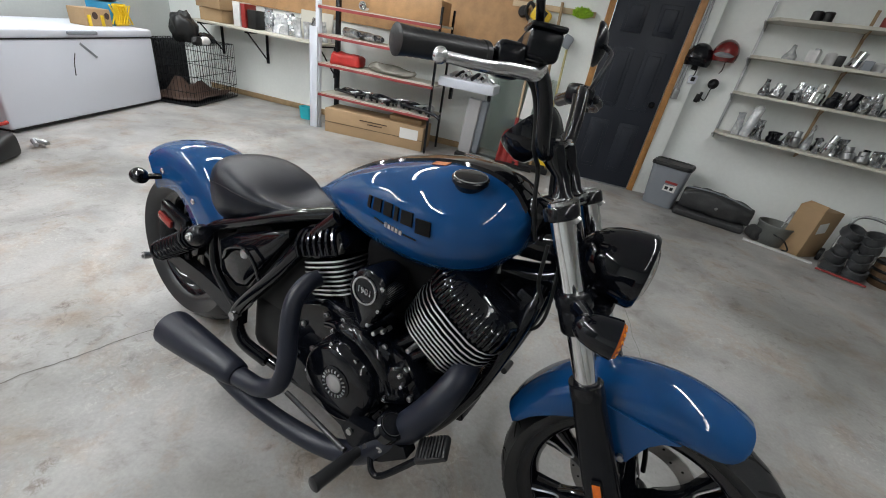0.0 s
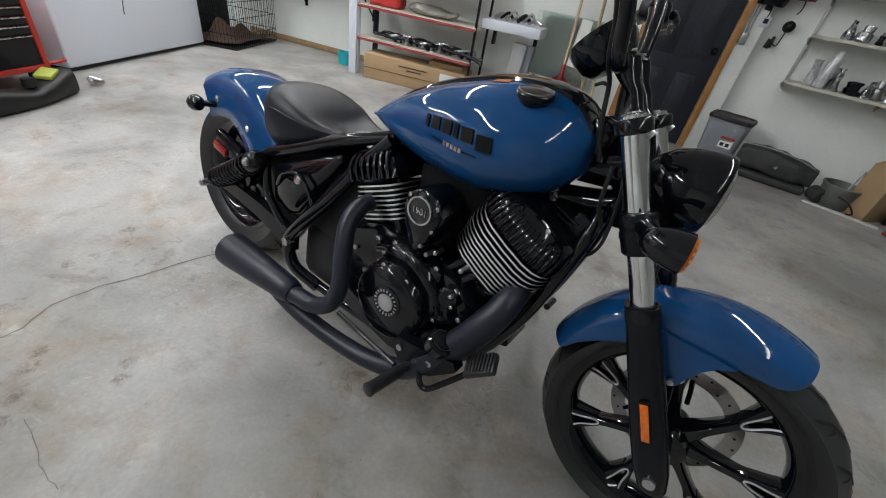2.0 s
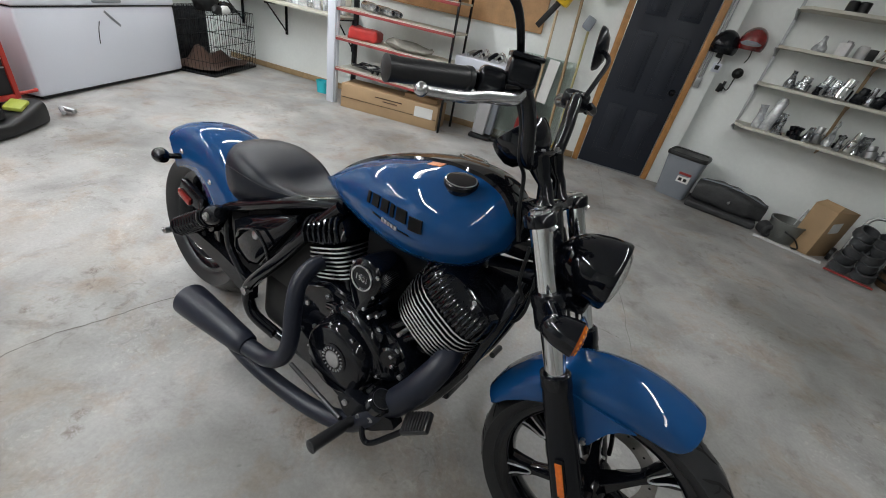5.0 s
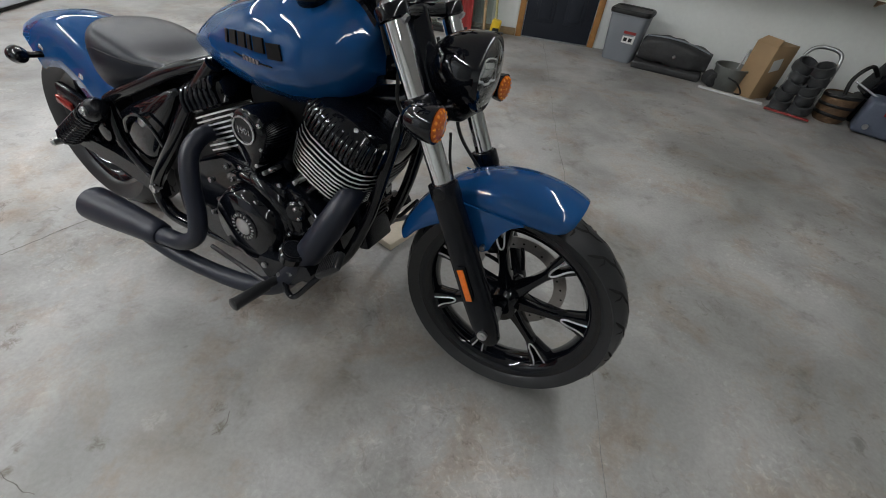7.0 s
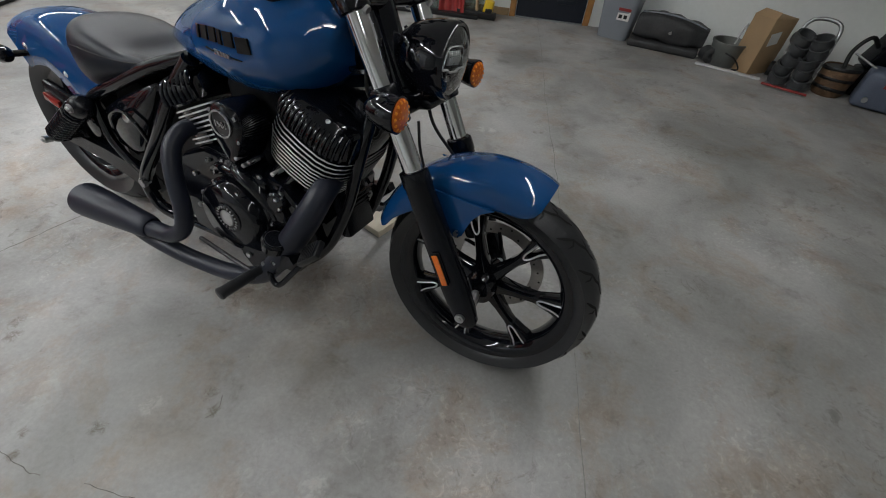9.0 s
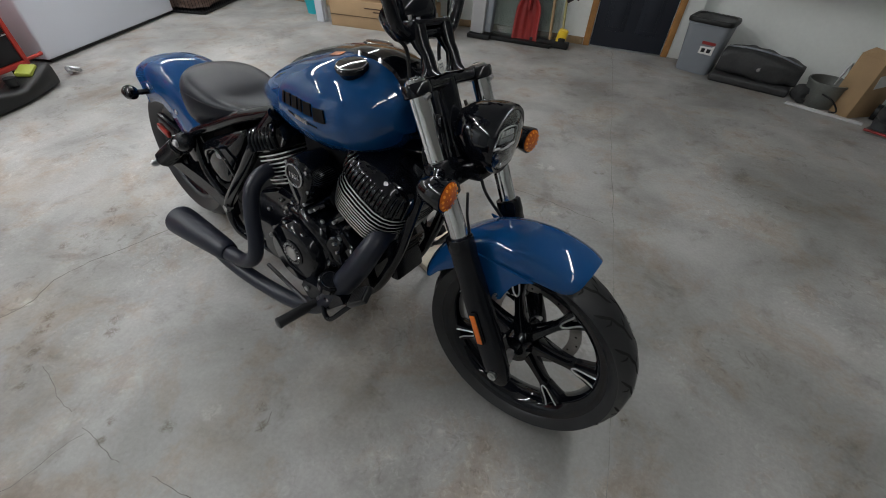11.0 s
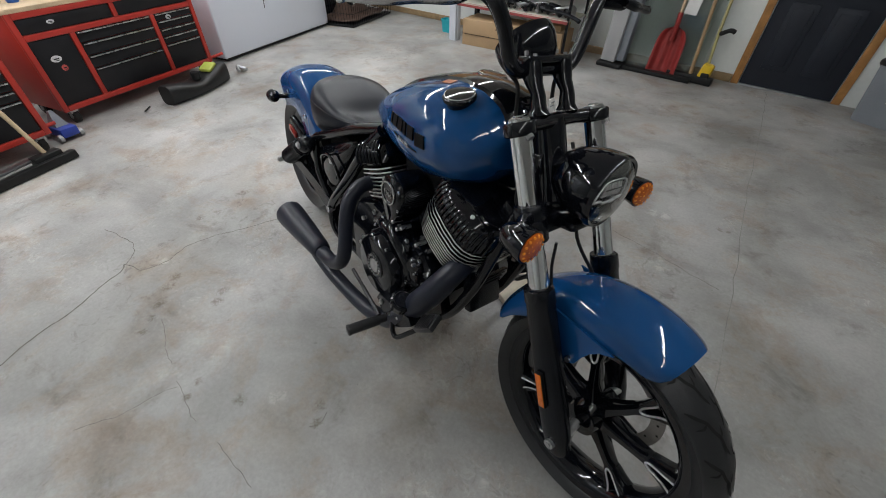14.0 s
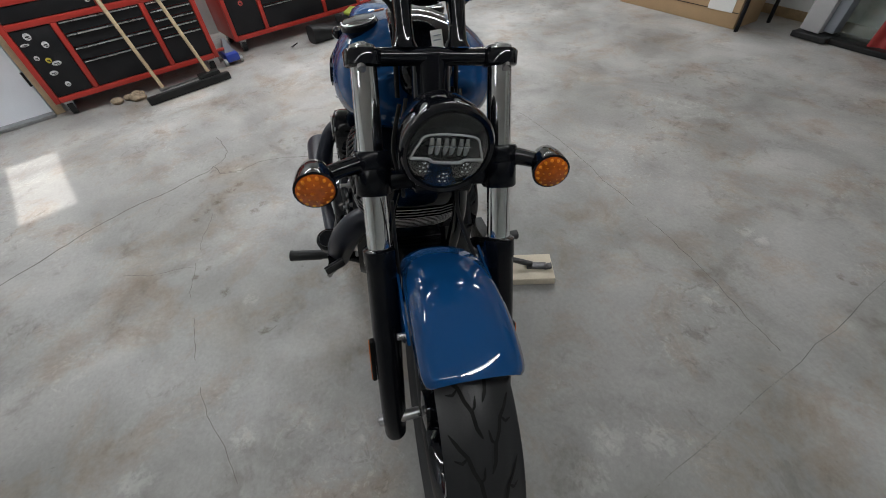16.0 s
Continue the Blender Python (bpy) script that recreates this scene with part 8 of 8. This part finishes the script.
lathe(bm, [(0.05, -0.06), (0.06, -0.05), (0.06, 0.05), (0.045, 0.06), (0.025, 0.062), (0.02, 0.05), (0, 0.05)], (1.16, -0.42, 0.062), (0.5, -0.85, 0), 20)
solo("canister", bm, DUST, E(0, 0, 0), "small rusty round canister on the floor", "canister")
pt = thing("wash_tub", E(1.28, -0.37, 0), "grey galvanised tub with a raised handle", "tub")
bm = BM()
lathe(bm, [(0.11, 0), (0.115, 0.005), (0.135, 0.17), (0.142, 0.17), (0.142, 0.185), (0.132, 0.185), (0.11, 0.02), (0, 0.012)], (0, 0, 0), (0, 0, 1), 28)
part("body", bm, mat("dull_tub_metal", (0.20, 0.21, 0.20), 0.5, 0.6, var=0.3, scale=9), pt)
bm = BM()
tube(bm, [(0.03, -0.06, 0.18), (0.05, -0.03, 0.33), (0.08, -0.02, 0.20)], 0.006, 8)
part("bail", bm, GALV, pt)
bm = BM()
tube(bm, [(0.0, -0.14, 0.12), (0.08, -0.17, 0.10), (0.14, -0.15, 0.03), (0.10, -0.14, 0.01)], 0.006, 8)
part("hose", bm, DARKPL, pt)
bm = BM()
box(bm, (1.42, -0.20, 0.19), (0.05, 0.03, 0.38), (0, 12, 0), 0.004)
solo("metal_track", bm, GALV, E(0, 0, 0), "short metal track leaning on the wall", "track")
bm = BM()
box(bm, (1.35, -0.55, 0.008), (0.50, 0.04, 0.014), (0, 0, -3), 0.003)
solo("white_strip", bm, WHITEPL, E(0, 0, 0), "white plastic strip on the floor", "strip")
uc = thing("tall_carton", E(1.49, -0.36, 0, -36), "tall brown cardboard carton with a torn white label", "box")
bm = BM()
box(bm, (0, 0, 0.205), (0.19, 0.25, 0.41), bev=0.004)
part("body", bm, CARD, uc)
bm = BM()
loft(bm, [[V(x, y, 0.408) for x, y in ((-.095, -.13), (.095, -.13), (.095, -.122), (-.095, -.122))], [V(x, y, 0.455) for x, y in ((-.06, -.09), (.09, -.10), (.09, -.095), (-.06, -.085))]])
part("flap", bm, CARD, uc)
bm = BM()
box(bm, (0.0965, -0.03, 0.27), (0.003, 0.10, 0.09), (10, 0, 0))
part("torn_label", bm, LABELW, uc, "torn white label")
ht = thing("hand_truck", E(1.80, -0.42, 0, -8), "grey hand truck loaded with dark grey cans", "hand truck")
bm = BM()
tube(bm, [(-0.12, -0.10, 0.03), (-0.12, -0.04, 0.32), (-0.08, 0.00, 0.44), (0.08, 0.00, 0.44), (0.12, -0.04, 0.32), (0.12, -0.10, 0.03)], 0.013, 10, 5)
part("frame", bm, GALV, ht)
for s in (-1, 1):
    bm = BM()
    cyl(bm, (s * 0.15, 0.02, 0.055), (s * 0.18, 0.02, 0.055), 0.055, n=18)
    part("wheel", bm, DARKPL, ht)
bm = BM()
box(bm, (0, -0.20, 0.012), (0.28, 0.20, 0.014), bev=0.003)
part("toe_plate", bm, GALV, ht)
bm = BM()
cyl(bm, (-0.15, -0.30, 0.022), (0.16, -0.30, 0.022), 0.009, n=10)
part("toe_bar", bm, REDPL, ht, "red bar along the toe plate")
CANM = mat("dark_grey_moulding", (0.055, 0.058, 0.062), 0.5, var=0.35, scale=14)
for i in range(10):
    bm = BM()
    x, z = -0.07 + 0.13 * (i % 2) + 0.015 * math.sin(i * 2.1), 0.02 + 0.066 * (i // 2)
    k = 1.05 + 0.10 * math.sin(i * 1.7)
    lathe(bm, [(0.045 * k, 0), (0.062 * k, 0.008), (0.068 * k, 0.04), (0.058 * k, 0.075), (0.060 * k, 0.082), (0.048 * k, 0.084), (0.044 * k, 0.03), (0, 0.025)], (x, -0.17 + 0.022 * (i // 2), z), (0.25 * math.sin(i * 3.3), -0.35, 1), 18)
    solo("grey_can", bm, CANM, E(1.80, -0.42, 0, -8), "dark grey moulded can stacked on the hand truck", "can", group="stacked cans")
bs = thing("woven_basket", E(2.05, -0.50, 0), "brown woven basket with dark bands", "basket")
bm = BM()
lathe(bm, [(0.09, 0), (0.105, 0.02), (0.120, 0.19), (0.115, 0.20), (0.10, 0.05), (0, 0.04)], (0, 0, 0), (0, 0, 1), 24)
part("body", bm, mat("dark_wicker", (0.13, 0.075, 0.038), 0.7, var=0.5, scale=22, bump=0.004, bscale=120), bs)
for z in (0.05, 0.12, 0.19):
    bm = BM()
    lathe(bm, [(0.108 + 0.06 * z, -0.012), (0.113 + 0.06 * z, 0), (0.109 + 0.06 * z, 0.012)], (0, 0, z), (0.12 - z, 0.1, 1), 24)
    part("band", bm, DARKPL, bs)
vb = thing("shop_vacuum", E(2.26, -0.30, 0), "black shop vacuum with a bent hose by the wall", "vacuum")
bm = BM()
lathe(bm, [(0.10, 0.0), (0.115, 0.02), (0.115, 0.17), (0.12, 0.18), (0.0, 0.185)], (0, 0, 0), (0, 0, 1), 22)
part("tank", bm, DARKPL, vb)
bm = BM()
box(bm, (0.01, -0.01, 0.30), (0.19, 0.17, 0.24), (8, 14, 20), 0.02, 3)
part("motor_head", bm, SATIN, vb)
bm = BM()
tube(bm, [(-0.08, -0.08, 0.34), (-0.16, -0.14, 0.40), (-0.22, -0.18, 0.30), (-0.20, -0.22, 0.16)], 0.014, 10)
part("hose", bm, DARKPL, vb)
bm = BM()
tube(bm, [(-0.20, -0.20, 0.30), (-0.02, -0.26, 0.24), (0.14, -0.28, 0.22)], 0.007, 8)
part("wand", bm, GALV, vb)
mc_ = thing("compressor_case", E(2.36, -0.58, 0, -6), "grey-blue plastic machine case with a red badge", "machine case")
bm = BM()
box(bm, (0, 0, 0.13), (0.34, 0.22, 0.24), (0, 0, 0), 0.03, 3)
part("case", bm, mat("grey_blue_plastic", (0.10, 0.12, 0.17), 0.45, var=0.25), mc_)
bm = BM()
box(bm, (0.0, -0.112, 0.18), (0.11, 0.006, 0.035), (0, 0, 0), 0.002)
part("badge", bm, REDPL, mc_, "red oval badge")
for x in (-0.10, 0.10):
    bm = BM()
    cyl(bm, (x, -0.11, 0.07), (x, -0.13, 0.07), 0.018, n=14)
    part("knob", bm, STEEL, mc_)
# scrap board under the side stand
bm = BM()
box(bm, (0, 0, 0.017), (0.13, 0.26, 0.034), bev=0.003)
solo("wood_block", bm, NEWWOOD, pose(-0.41, 0.63, 0, 0, 0, -26), "scrap of pale wood under the side stand", "wood block")
